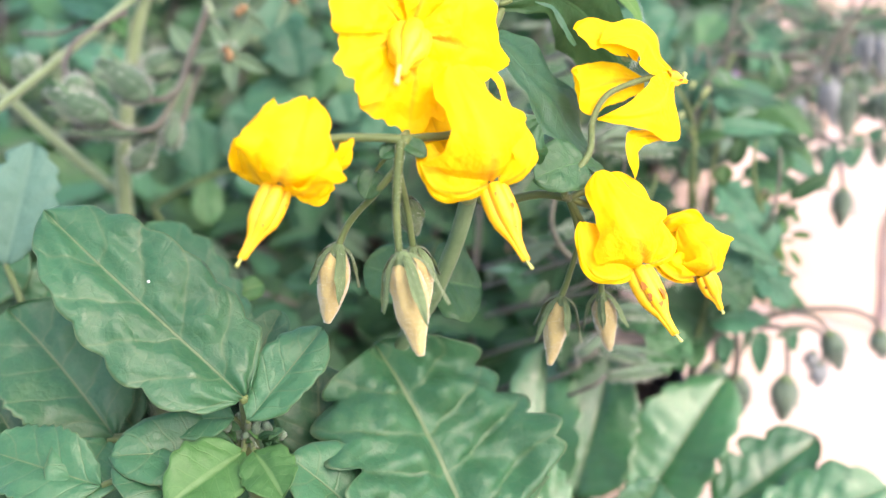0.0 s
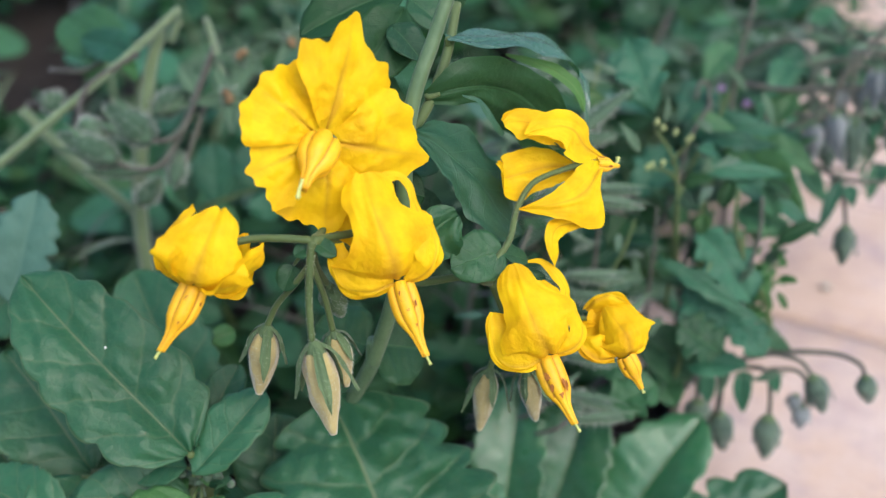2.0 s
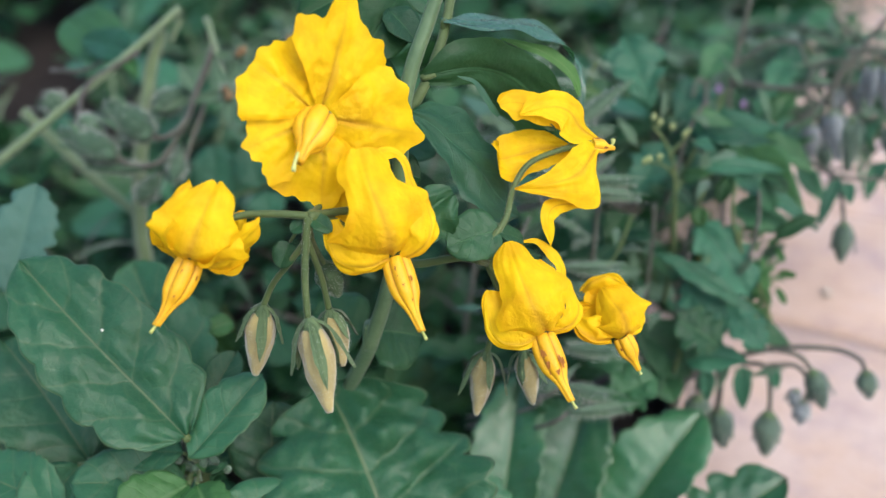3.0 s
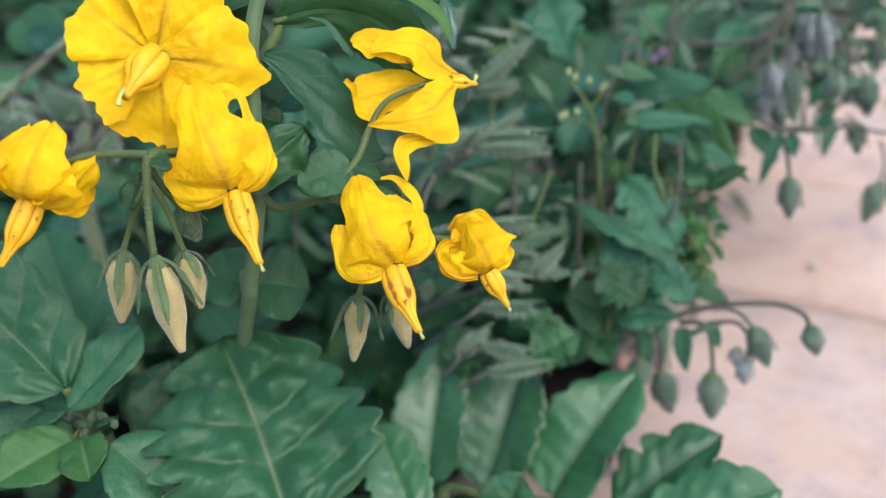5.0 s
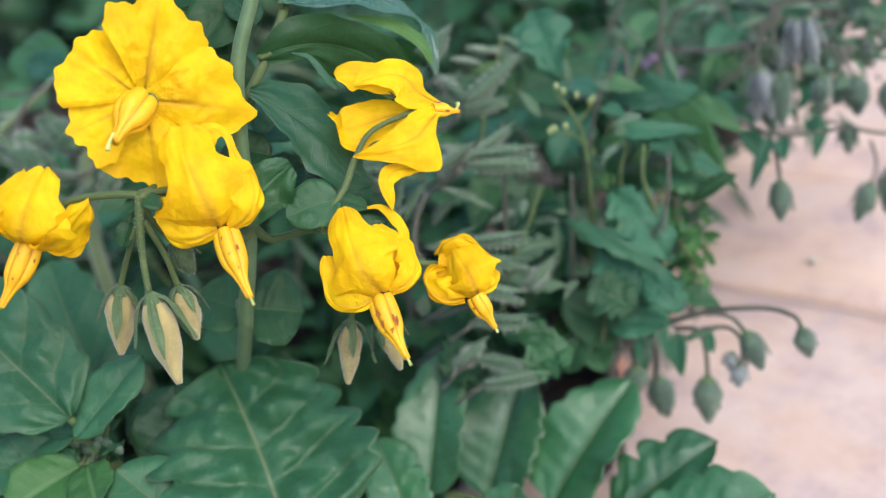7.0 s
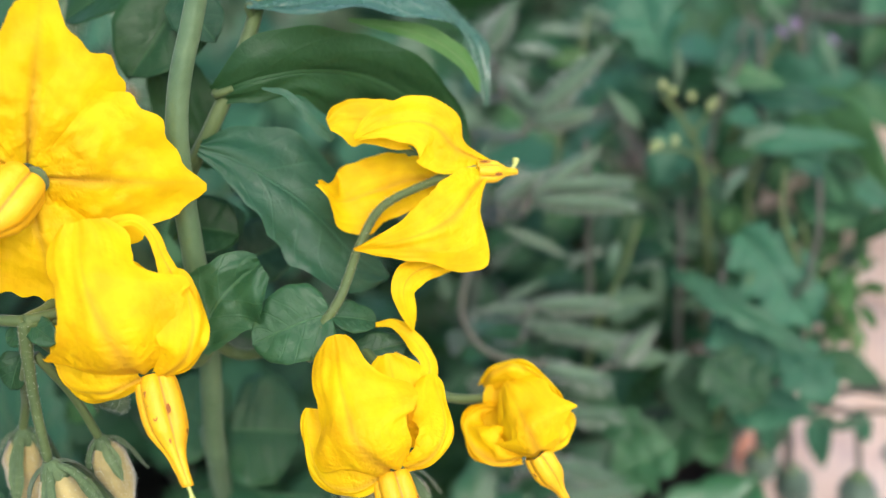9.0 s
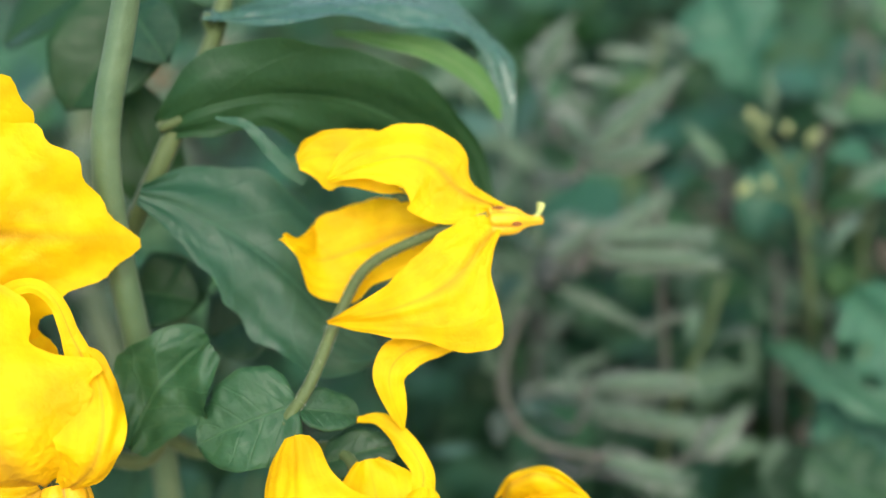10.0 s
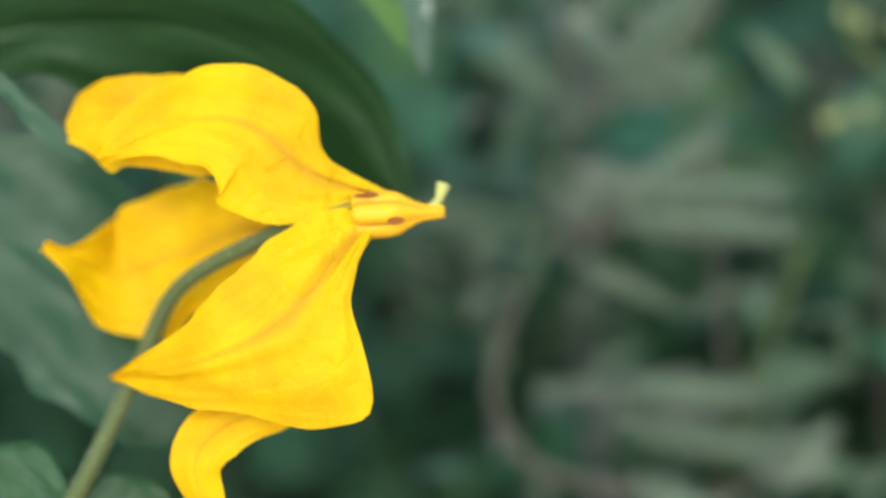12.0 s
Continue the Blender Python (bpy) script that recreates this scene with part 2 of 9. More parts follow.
# base colour paled towards blue: part of the sky sheen is painted in
ARCHLEAF = leaf_material("sky_sheen_arching_leaf", (0.030, 0.105, 0.062), (0.072, 0.175, 0.115), (0.07, 0.16, 0.1), 6, 2.0, 0.25, 0.2, 0.03, blister=0.4, gloss=1.0)
ROUNDLEAF = leaf_material("round_green_leaf", (0.009, 0.050, 0.017), (0.025, 0.096, 0.034), (0.05, 0.135, 0.055), 5, 1.6, 0.50, 0.16, 0.022, blister=0.45, gloss=0.4)
BROADLEAF = leaf_material("broad_green_leaf", (0.012, 0.064, 0.027), (0.028, 0.118, 0.052), (0.10, 0.15, 0.072), 5, 1.1, 0.42, 0.15, 0.016, blister=0.8, gloss=0.36, side_veins=0.42)
LIGHTLEAF = leaf_material("young_green_leaf", (0.022, 0.088, 0.022), (0.052, 0.16, 0.045), (0.09, 0.19, 0.07), 6, 1.6, 0.45, 0.22)
LEAFLET = leaf_material("glossy_leaflet", (0.010, 0.072, 0.024), (0.027, 0.132, 0.048), (0.13, 0.17, 0.085), 8, 1.2, 0.35, 0.14, 0.016, blister=0.25, gloss=0.75, side_veins=0.2)
BLUELEAF = leaf_material("blue_green_leaf", (0.010, 0.060, 0.031), (0.033, 0.132, 0.070), (0.045, 0.128, 0.072), 6, 1.6, 0.48, 0.12, 0.025, blister=0.8, gloss=0.32, varied=True)
WEEDLEAF = leaf_material("mixed_small_leaf", (0.004, 0.029, 0.012), (0.024, 0.096, 0.038), (0.040, 0.120, 0.052), 5, 1.6, 0.5, 0.18, varied=True)
# leaf green brightened in its colour, for daylight passing through the turned edge
RIMLEAF = leaf_material("backlit_edge_green", (0.036, 0.125, 0.028), (0.085, 0.21, 0.055), (0.13, 0.25, 0.09), 6, 1.6, 0.45, 0.3)
FUZZY = leaf_material("hairy_grey_leaf", (0.024, 0.064, 0.034), (0.066, 0.135, 0.076), (0.13, 0.22, 0.125), 5, 1.4, 0.7, 0.15, 0.06, 0.3)
GREYLEAF = leaf_material("grey_blue_leaf", (0.024, 0.080, 0.058), (0.052, 0.132, 0.098), (0.06, 0.14, 0.105), 5, 1.6, 0.6, 0.1, blister=0.8)
PALEFUZZ = leaf_material("pale_hairy_leaf", (0.042, 0.092, 0.052), (0.10, 0.175, 0.108), (0.15, 0.24, 0.15), 5, 1.4, 0.75, 0.15, 0.06, 0.3)
# bluish green of the broad wavy leaf and one upturned leaf edge
WAVYLEAF = leaf_material("wavy_leaf_green", (0.010, 0.054, 0.024), (0.026, 0.096, 0.048), (0.04, 0.125, 0.065), 6, 1.6, 0.45, 0.15, 0.014, gloss=0.4, side_veins=0.3)
BORAGESTEM = plain_material("purple_green_stem", (0.040, 0.036, 0.030), (0.075, 0.085, 0.055), 160, 0.6, 0.4, 0.0003, 0.25)
BORAGEBUD = plain_material("hairy_green_bud", (0.022, 0.054, 0.036), (0.10, 0.155, 0.105), 330, 0.65, 0.7, 0.0005, 0.3)
BUDTIP = plain_material("grey_violet_bud", (0.10, 0.12, 0.12), (0.22, 0.245, 0.25), 330, 0.65, 0.6, 0.0004, 0.4)
BRISTLE = plain_material("white_bristle", (0.45, 0.5, 0.42), (0.62, 0.66, 0.6), 200, 0.5)
PALEFLOWER = plain_material("pale_yellow_floret", (0.26, 0.34, 0.13), (0.42, 0.48, 0.22), 300, 0.6)
VIOLET = plain_material("violet_floret", (0.36, 0.20, 0.50), (0.52, 0.34, 0.62), 300, 0.6)
SEED = plain_material("brown_seed", (0.14, 0.08, 0.035), (0.26, 0.17, 0.08), 400, 0.6)
# soil brown lowered to near black, with the shade between plants in it
SOIL = plain_material("shade_darkened_soil", (0.008, 0.006, 0.005), (0.026, 0.019, 0.014), 45, 0.95, 1.0, 0.004, fine=190)
JOINT = plain_material("joint_sand", (0.05, 0.036, 0.026), (0.12, 0.085, 0.06), 120, 0.95, 0.8, 0.001)
CLAY = brick_material()
BLACKPOT = plain_material("black_plastic", (0.010, 0.010, 0.012), (0.022, 0.022, 0.026), 60, 0.42, 0.2)
TERRACOTTA = plain_material("terracotta_shard", (0.36, 0.15, 0.10), (0.50, 0.25, 0.18), 60, 0.85, 0.6, 0.0006)


# ---- building helpers ----
def part(name, data, mat, parent, label=""):
    """Links a mesh as one object under a thing or a part; the mesh is in world places."""
    data.materials.append(mat)
    for poly in data.polygons:
        poly.use_smooth = True
    ob = new(name, data)
    if parent is not None:
        ob.parent = parent
        ob.matrix_parent_inverse = parent.matrix_world.inverted()
    if label:
        tagged(ob, label)
    return ob


def thing(name, base, label, category, group=""):
    ob = new(name)
    ob.empty_display_size = 0.005
    ob.matrix_world = Matrix.Translation(vec(base))
    return tagged(ob, label, category, group)


def mesh_from(name, verts, faces, uvs=None):
    me = bpy.data.meshes.new(name)
    me.from_pydata([tuple(v) for v in verts], [], [tuple(f) for f in faces])
    if uvs is not None:
        layer = me.uv_layers.new(name="UVMap")
        idx = np.empty(len(me.loops), dtype=np.int32)
        me.loops.foreach_get("vertex_index", idx)
        layer.data.foreach_set("uv", np.asarray(uvs, dtype=np.float32)[idx].ravel())
    me.update()
    return me


def spline(points, steps=8):
    """A smooth run of points through the given ones."""
    p = [Vector(q) for q in points]
    p = [p[0] * 2 - p[1], *p, p[-1] * 2 - p[-2]]
    out = []
    for i in range(1, len(p) - 2):
        a, b, c, d = p[i - 1:i + 3]
        for k in range(steps):
            t = k / steps
            out.append(0.5 * (2 * b + (c - a) * t + (2 * a - 5 * b + 4 * c - d) * t * t + (3 * b - a - 3 * c + d) * t ** 3))
    out.append(p[-2])
    return out


def tube(points, radii, sides=10, steps=6, ridge=0.0, caps=True):
    """A round stem along points (cm), its radius (cm) running through radii."""
    path = spline([vec(q) for q in points], steps)
    n = len(path)
    verts, faces, uvs = [], [], []
    side = Vector((0.31, 0.87, 0.38))
    for i, c in enumerate(path):
        t = (path[min(i + 1, n - 1)] - path[max(i - 1, 0)]).normalized()
        side = (side - t * side.dot(t)).normalized()
        up = t.cross(side)
        r = float(np.interp(i / (n - 1), np.linspace(0, 1, len(radii)), radii)) * CM
        for k in range(sides):
            a = 2 * math.pi * k / sides
            rr = r * (1 + ridge * math.cos(5 * a) + 0.04 * noise.noise(c * 700 + Vector((k, 0, 0))))
            verts.append(c + side * math.cos(a) * rr + up * math.sin(a) * rr)
            uvs.append((k / sides, i / (n - 1)))
    for i in range(n - 1):
        for k in range(sides):
            a, b = i * sides + k, i * sides + (k + 1) % sides
            faces.append((a, b, b + sides, a + sides))
    if caps:
        faces.append(tuple(range(sides))[::-1])
        faces.append(tuple(range((n - 1) * sides, n * sides)))
    return mesh_from("stem", verts, faces, uvs)


PROFILES = {
    "ovate": ((0, 0.04), (0.06, 0.42), (0.18, 0.85), (0.35, 1.0), (0.6, 0.82), (0.82, 0.45), (0.94, 0.17), (1, 0.0)),
    "oval": ((0, 0.05), (0.08, 0.45), (0.25, 0.85), (0.5, 1.0), (0.75, 0.88), (0.9, 0.58), (0.97, 0.3), (1, 0.0)),
    "round": ((0, 0.12), (0.04, 0.6), (0.15, 0.9), (0.42, 1.0), (0.7, 0.88), (0.88, 0.58), (0.97, 0.26), (1, 0.0)),
    "blunt": ((0, 0.16), (0.05, 0.55), (0.13, 0.86), (0.3, 1.0), (0.55, 0.96), (0.78, 0.78), (0.91, 0.5), (0.97, 0.25), (1, 0.0)),
    "lance": ((0, 0.12), (0.12, 0.5), (0.35, 1.0), (0.6, 0.8), (0.85, 0.32), (1, 0.0)),
    "spoon": ((0, 0.10), (0.15, 0.22), (0.35, 0.55), (0.6, 0.97), (0.75, 1.0), (0.9, 0.7), (0.97, 0.35), (1, 0.0)),
}


def leaf_mesh(length, width, shape="ovate", teeth=0, depth=0.0, fold=0.25, bend=0.3, ruffle=0.05, quilt=0.05, seed=0, nu=12, nv=28, thick=0.018, ribs=6, slant=1.6):
    """A leaf along +Y with its face to +Z, in cm: outline with teeth, V fold, bend along its length, ruffled edge, quilting between the veins; with thickness."""
    rnd = random.Random(seed)
    ph, ph2 = rnd.uniform(0, 6.28), rnd.uniform(0, 6.28)
    prof = PROFILES[shape]
    px, py = [a for a, _ in prof], [b for _, b in prof]
    verts, uvs, faces = [], [], []
    for j in range(nv + 1):
        v = j / nv
        h = float(np.interp(v, px, py)) * width / 2
        for i in range(nu + 1):
            u = -1 + 2 * i / nu
            edge = h
            if teeth:
                saw = (v * teeth + (0.37 if u > 0 else 0.0) + 0.25 * math.sin(5 * v + ph)) % 1.0
                edge = h * (1 - depth * (2 * abs(saw - 0.46)) ** 1.8 * abs(u) ** 3 * (0.5 + 1.1 * abs(noise.noise(Vector((v * 7, ph, 4 if u > 0 else 1))))))
            x = u * edge
            y = v * length
            z = abs(x) * fold - 0.02 * width * math.exp(-(u / 0.12) ** 2)
            z += ruffle * width * abs(u) ** 2.2 * math.sin(9 * v + ph + (1.3 if u > 0 else 0)) * min(1, 3 * v)
            rib = abs(math.sin(math.pi * (v * ribs - abs(u) * slant + 0.5))) ** 0.6
            z += quilt * width * (0.5 * rib + 0.8 * noise.noise(Vector((u * 2.3 + ph, v * 5.5, ph2))) + 0.4 * noise.noise(Vector((u * 5 + ph2, v * 11, ph)))) * (1 - u ** 4) * min(1, abs(u) * 4) * min(1, 4 * (1 - v))
            x += 0.03 * length * math.sin(2.2 * v + ph2) * v
            ang = bend * v
            verts.append(Vector((x, y * (math.sin(ang) / ang if abs(ang) > 1e-4 else 1) - z * math.sin(ang) * 0.5, z - y * math.sin(ang / 2))))
            uvs.append((i / nu, v))
    w = nu + 1
    for j in range(nv):
        for i in range(nu):
            a = j * w + i
            faces.append((a, a + 1, a + 1 + w, a + w))
    if thick:
        top = len(verts)
        verts += [q - Vector((0, 0, thick)) for q in verts]
        uvs += uvs
        faces += [tuple(k + top for k in reversed(f)) for f in faces]
        rim = [i for i in range(w)] + [j * w + nu for j in range(1, nv + 1)] + [nv * w + i for i in range(nu - 1, -1, -1)] + [j * w for j in range(nv - 1, 0, -1)]
        for a, b in zip(rim, rim[1:] + rim[:1]):
            faces.append((b, a, a + top, b + top))
    return verts, faces, uvs


def frame_of(base, tip, normal):
    y = (Vector(tip) - Vector(base)).normalized()
    z = Vector(normal)
    z = (z - y * z.dot(y)).normalized()
    x = y.cross(z)
    m = Matrix((x, y, z)).transposed().to_4x4()
    m.translation = Vector(base)
    return m


def leaf(parent, base, tip, width, normal, mat, shape="ovate", name="leaf", label="", stalk=None, seed=None, **more):
    """One leaf blade from base to tip (cm), its upper face towards normal."""
    seed = int(abs(base[0] * 131 + base[1] * 17 + tip[2] * 71)) if seed is None else seed
    length = (Vector(tip) - Vector(base)).length * 1.04
    v, f, uv = leaf_mesh(length, width, shape, seed=seed, **more)
    # turn the bent blade so that its tip meets the wanted place
    m = frame_of(base, tip, normal)
    end = sum((v[(more.get("nv", 28)) * (more.get("nu", 12) + 1) + k] for k in range(more.get("nu", 12) + 1)), Vector()) / (more.get("nu", 12) + 1)
    tilt = Matrix.Rotation(-math.atan2(end.z, end.y), 4, "X")
    k = (Vector(tip) - Vector(base)).length / max(end.length, 1e-6)
    v = [(m @ (tilt @ (q * k))) * CM for q in v]
    ob = part(name, mesh_from("leaf", v, f, uv), mat, parent, label)
    if stalk:
        part("leaf_stalk", tube([stalk, (Vector(stalk) + Vector(base)) / 2 + Vector((0, 0, 0.08)), base], [width * 0.035 + 0.02, width * 0.025 + 0.015], 7, 5), STALK, ob)
    return ob


def sweep_petal(spine, left, right, face, cup=0.15, ripple=0.05, seed=0, nu=16, nv=26, tipcurl=0.0, profile=None, crease=0.05, thick=0.012, crinkle=0.05):
    """A petal along a spine (cm) with its own widths to the left and right of it, cupped and rippled, its face towards face."""
    rnd = random.Random(seed)
    ph = [rnd.uniform(0, 6.28) for _ in range(5)]
    path = spline(spine, max(2, nv // (len(spine) - 1)))
    n = len(path)
    prof = profile or ((0, 0.35), (0.12, 0.62), (0.3, 0.95), (0.5, 1.0), (0.7, 0.82), (0.88, 0.42), (0.97, 0.16), (1, 0.05))
    sides = prof if isinstance(prof[0][0], tuple) else (prof, prof)
    verts, uvs, faces = [], [], []
    face = Vector(face)
    run = np.cumsum([0.0] + [(path[j + 1] - path[j]).length for j in range(n - 1)])
    for j, c in enumerate(path):
        v = run[j] / run[-1] if sides[0] is not sides[1] else j / (n - 1)
        t = (path[min(j + 1, n - 1)] - path[max(j - 1, 0)]).normalized()
        f = (face - t * face.dot(t)).normalized()
        s = f.cross(t)
        hs = [float(np.mean(np.interp((v - 0.015, v, v + 0.015), [a for a, _ in q], [b for _, b in q]))) for q in sides]
        for i in range(nu + 1):
            u = -1 + 2 * i / nu
            h = hs[1 if u > 0 else 0]
            wid = (right if u > 0 else left)
            wv = wid[0] + (wid[1] - wid[0]) * v if isinstance(wid, tuple) else wid
            x = u * h * wv * (1 + (0.06 * math.sin(13 * v + ph[0] + (2 if u > 0 else 0)) + 0.12 * noise.noise(Vector((v * 9, ph[0], 3 if u > 0 else 8)))) * abs(u) ** 3)
            z = -cup * abs(x) ** 1.5
            z += ripple * abs(u) ** 2.5 * math.sin(15 * v + ph[1] + (1.7 if u > 0 else 0)) * min(1, 2.5 * v)
            z -= crease * math.exp(-(u / 0.09) ** 2) * (1 - 0.6 * v)
            z += crinkle * 0.5 * noise.noise(Vector((u * 2.2 + ph[2], v * 5 + ph[3], ph[4]))) + 0.1 * crinkle * noise.noise(Vector((u * 6 + ph[3], v * 4, ph[2]))) * min(1, 3 * v)
            z += tipcurl * max(0, v - 0.7) ** 2 * 8
            verts.append((c + s * x + f * z) * CM)
            uvs.append((i / nu, v))
    w = nu + 1
    for j in range(n - 1):
        for i in range(nu):
            a = j * w + i
            faces.append((a, a + 1, a + 1 + w, a + w))
    return mesh_from("petal", verts, faces, uvs)


def axis_frame(base, axis, spin=0.0, front=None):
    z = Vector(axis).normalized()
    x = Vector((0, 0, 1)).cross(z)
    if front is not None:
        x = Vector(front) - z * z.dot(Vector(front))
    x = x.normalized() if x.length > 1e-3 else Vector((1, 0, 0))
    m = Matrix((x, z.cross(x), z)).transposed().to_4x4()
    m.translation = Vector(base)
    return m @ Matrix.Rotation(radians(spin), 4, "Z")


def reflexed_petal(m, turn, length, half, angles, cup, seed, ripple=0.05, r0=0.12, nu=14, nv=22, twist=0.0, crinkle=0.06, flare=0.0, profile=None, scallop=0.0):
    """A petal of a flower whose axis is m's Z (along the anthers): it leaves the throat and its slope follows angles (degrees from the axis)."""
    rnd = random.Random(seed)
    ph = [rnd.uniform(0, 6.28) for _ in range(4)]
    prof = profile or ((0, 0.28), (0.1, 0.58), (0.25, 0.9), (0.45, 1.0), (0.64, 0.95), (0.8, 0.7), (0.92, 0.34), (1, 0.05))
    pa, pb = [a for a, _ in prof], [b for _, b in prof]
    rot = m @ Matrix.Rotation(radians(turn), 4, "Z")
    verts, uvs, faces = [], [], []
    rho, z = r0, 0.0
    for j in range(nv + 1):
        v = j / nv
        th = radians(float(np.interp(v, np.linspace(0, 1, len(angles)), angles)))
        if j:
            rho += math.sin(th) * length / nv
            z += math.cos(th) * length / nv
        h = float(np.interp(v, pa, pb)) * half
        out = Vector((-math.cos(th), 0, math.sin(th)))
        for i in range(nu + 1):
            u = -1 + 2 * i / nu
            x = u * h * (1 + (0.10 * math.sin(12 * v + ph[0] + (2 if u > 0 else 0)) + 0.14 * noise.noise(Vector((v * 11, ph[0], 3 if u > 0 else 8))) + scallop * abs(math.sin(13 * v + ph[1]))) * abs(u) ** 3)
            d = -cup * x * x + ripple * abs(u) ** 2.5 * math.sin(14 * v + ph[1] + (1.5 if u > 0 else 0)) * min(1, 2.2 * v)
            d -= 0.035 * math.exp(-(u / 0.1) ** 2)
            d += flare * max(0, abs(u) - 0.35) ** 2 * math.exp(-((v - 0.38) / 0.2) ** 2)
            d += crinkle * noise.noise(Vector((u * 2.4 + ph[2], v * 5 + ph[3], seed * 0.37)))
            d += 0.18 * crinkle * noise.noise(Vector((u * 7 + ph[3], v * 4 + ph[2], seed * 0.71))) * min(1, 3 * v)
            q = Vector((rho, 0, z)) + out * d
            q.y += x * math.cos(twist * v)
            q += out * x * math.sin(twist * v)
            verts.append((rot @ q) * CM)
            uvs.append((i / nu, v))
    w = nu + 1
    for j in range(nv):
        for i in range(nu):
            a = j * w + i
            faces.append((a, a + 1, a + 1 + w, a + w))
    return mesh_from("petal", verts, faces, uvs)


def fan_petal(m, tip_at, low, high, length, rim, rim_b, slope, seed, r0=0.13, nu=40, nv=40):
    """One petal of a webbed corolla in the plane of m: it fans from low to high (degrees) and runs out to its tip; rim: how far its two borders reach."""
    rnd = random.Random(seed)
    ph = [rnd.uniform(0, 6.28) for _ in range(6)]
    verts, uvs, faces = [], [], []
    for j in range(nv + 1):
        v = j / nv
        for i in range(nu + 1):
            u = -1 + 2 * i / nu
            phi = radians(tip_at + (u * (tip_at - low) if u < 0 else u * (high - tip_at)))
            border = rim if u < 0 else rim_b
            reach = border + (length - border) * (0.72 * math.exp(-(abs(u) / 0.24) ** 1.7) + 0.28 * (1 - abs(u)))
            reach *= 1 - 0.07 * abs(u) ** 6 + 0.02 * math.sin(23 * u + ph[3]) + 0.07 * noise.noise(Vector((u * 4.5, ph[0], 2))) + 0.035 * math.sin(9 * u + ph[1])
            r = r0 + v * (reach - r0)
            z = slope * v * length + 0.11 * u * min(1, 2 * v) + 0.1 * math.sin(math.pi * min(1, 1.2 * v)) * (1 - 0.6 * abs(u))
            z -= 0.05 * math.exp(-(u / 0.07) ** 2) * (1 - 0.75 * v)
            z += 0.055 * v ** 2.5 * math.sin(7 * u + ph[2]) * abs(u) ** 0.5 + 0.05 * v * v * noise.noise(Vector((u * 3, v * 2, ph[3])))
            z += 0.07 * noise.noise(Vector((r * math.cos(phi) * 2.4, r * math.sin(phi) * 2.4, ph[5]))) * min(1, 3 * v) + 0.035 * math.sin(math.pi * min(1, v * 1.15)) * noise.noise(Vector((r * math.cos(phi) * 8, r * math.sin(phi) * 8, ph[4])))
            verts.append((m @ Vector((r * math.cos(phi), r * math.sin(phi), z))) * CM)
            uvs.append((i / nu, v))
    w = nu + 1
    for j in range(nv):
        for i in range(nu):
            a = j * w + i
            faces.append((a, a + 1, a + 1 + w, a + w))
    return mesh_from("petal", verts, faces, uvs)


def anther_cone(m, length, radius, bend=0.0):
    """Five anthers fused into a ribbed flask that narrows to a beak."""
    prof = ((0, 0.86), (0.05, 0.97), (0.2, 1.04), (0.38, 1.02), (0.5, 0.92), (0.59, 0.72), (0.67, 0.52), (0.76, 0.39), (0.88, 0.31), (1.0, 0.27))
    pa, pb = [a for a, _ in prof], [b for _, b in prof]
    sides, rows = 50, 28
    verts, uvs, faces = [], [], []
    for j in range(rows + 1):
        v = j / rows
        r = float(np.interp(v, pa, pb)) * radius
        for k in range(sides):
            a = 2 * math.pi * k / sides
            groove = 1 - 0.19 * math.exp(-(math.cos(2.5 * a) / 0.3) ** 2) * (1 - 0.4 * v)
            rr = r * groove * (1 + 0.05 * math.cos(5 * a))
            verts.append((m @ Vector((math.cos(a) * rr, math.sin(a) * rr + bend * v * v * length, v * length))) * CM)
            uvs.append((k / sides, v))
    for j in range(rows):
        for k in range(sides):
            a, b = j * sides + k, j * sides + (k + 1) % sides
            faces.append((a, b, b + sides, a + sides))
    faces.append(tuple(range(rows * sides, (rows + 1) * sides)))
    return mesh_from("anther_cone", verts, faces, uvs)


def rust_marks(m, length, radius, seed, count, bend=0.0):
    rnd = random.Random(seed)
    verts, faces = [], []
    for _ in range(count):
        v, a = rnd.uniform(0.15, 0.62), rnd.uniform(0, 6.28)
        s1, s2 = rnd.uniform(0.010, 0.032), rnd.uniform(0.02, 0.075)
        r = radius * (1.0 if v < 0.45 else 1.0 - (v - 0.4) * 1.5) + 0.012
        base = len(verts)
        for k in range(6):
            b = k * math.pi / 3
            aa, vv = a + math.cos(b) * s1 / r, v * length + math.sin(b) * s2
            verts.append((m @ Vector((math.cos(aa) * r, math.sin(aa) * r + bend * v * v * length, vv))) * CM)
        faces.append(tuple(range(base, base + 6)))
    return mesh_from("mark", verts, faces)


def blob(center, axis, radii, rows=10, sides=12, tip=0.0, rough=0.04, seed=0):
    """A seed- or bud-like body along axis (cm): radii run from its foot to its tip."""
    m = axis_frame(center, axis)
    L = Vector(axis).length
    verts, uvs, faces = [], [], []
    for j in range(rows + 1):
        v = j / rows
        r = float(np.interp(v, np.linspace(0, 1, len(radii)), radii))
        for k in range(sides):
            a = 2 * math.pi * k / sides
            rr = r * (1 + rough * noise.noise(Vector((math.cos(a) * 2 + seed, math.sin(a) * 2, v * 4))))
            verts.append((m @ Vector((math.cos(a) * rr, math.sin(a) * rr, v * L))) * CM)
            uvs.append((k / sides, v))
    for j in range(rows):
        for k in range(sides):
            a, b = j * sides + k, j * sides + (k + 1) % sides
            faces.append((a, b, b + sides, a + sides))
    faces.append(tuple(range(sides))[::-1])
    faces.append(tuple(range(rows * sides, (rows + 1) * sides)))
    return mesh_from("bud", verts, faces, uvs)


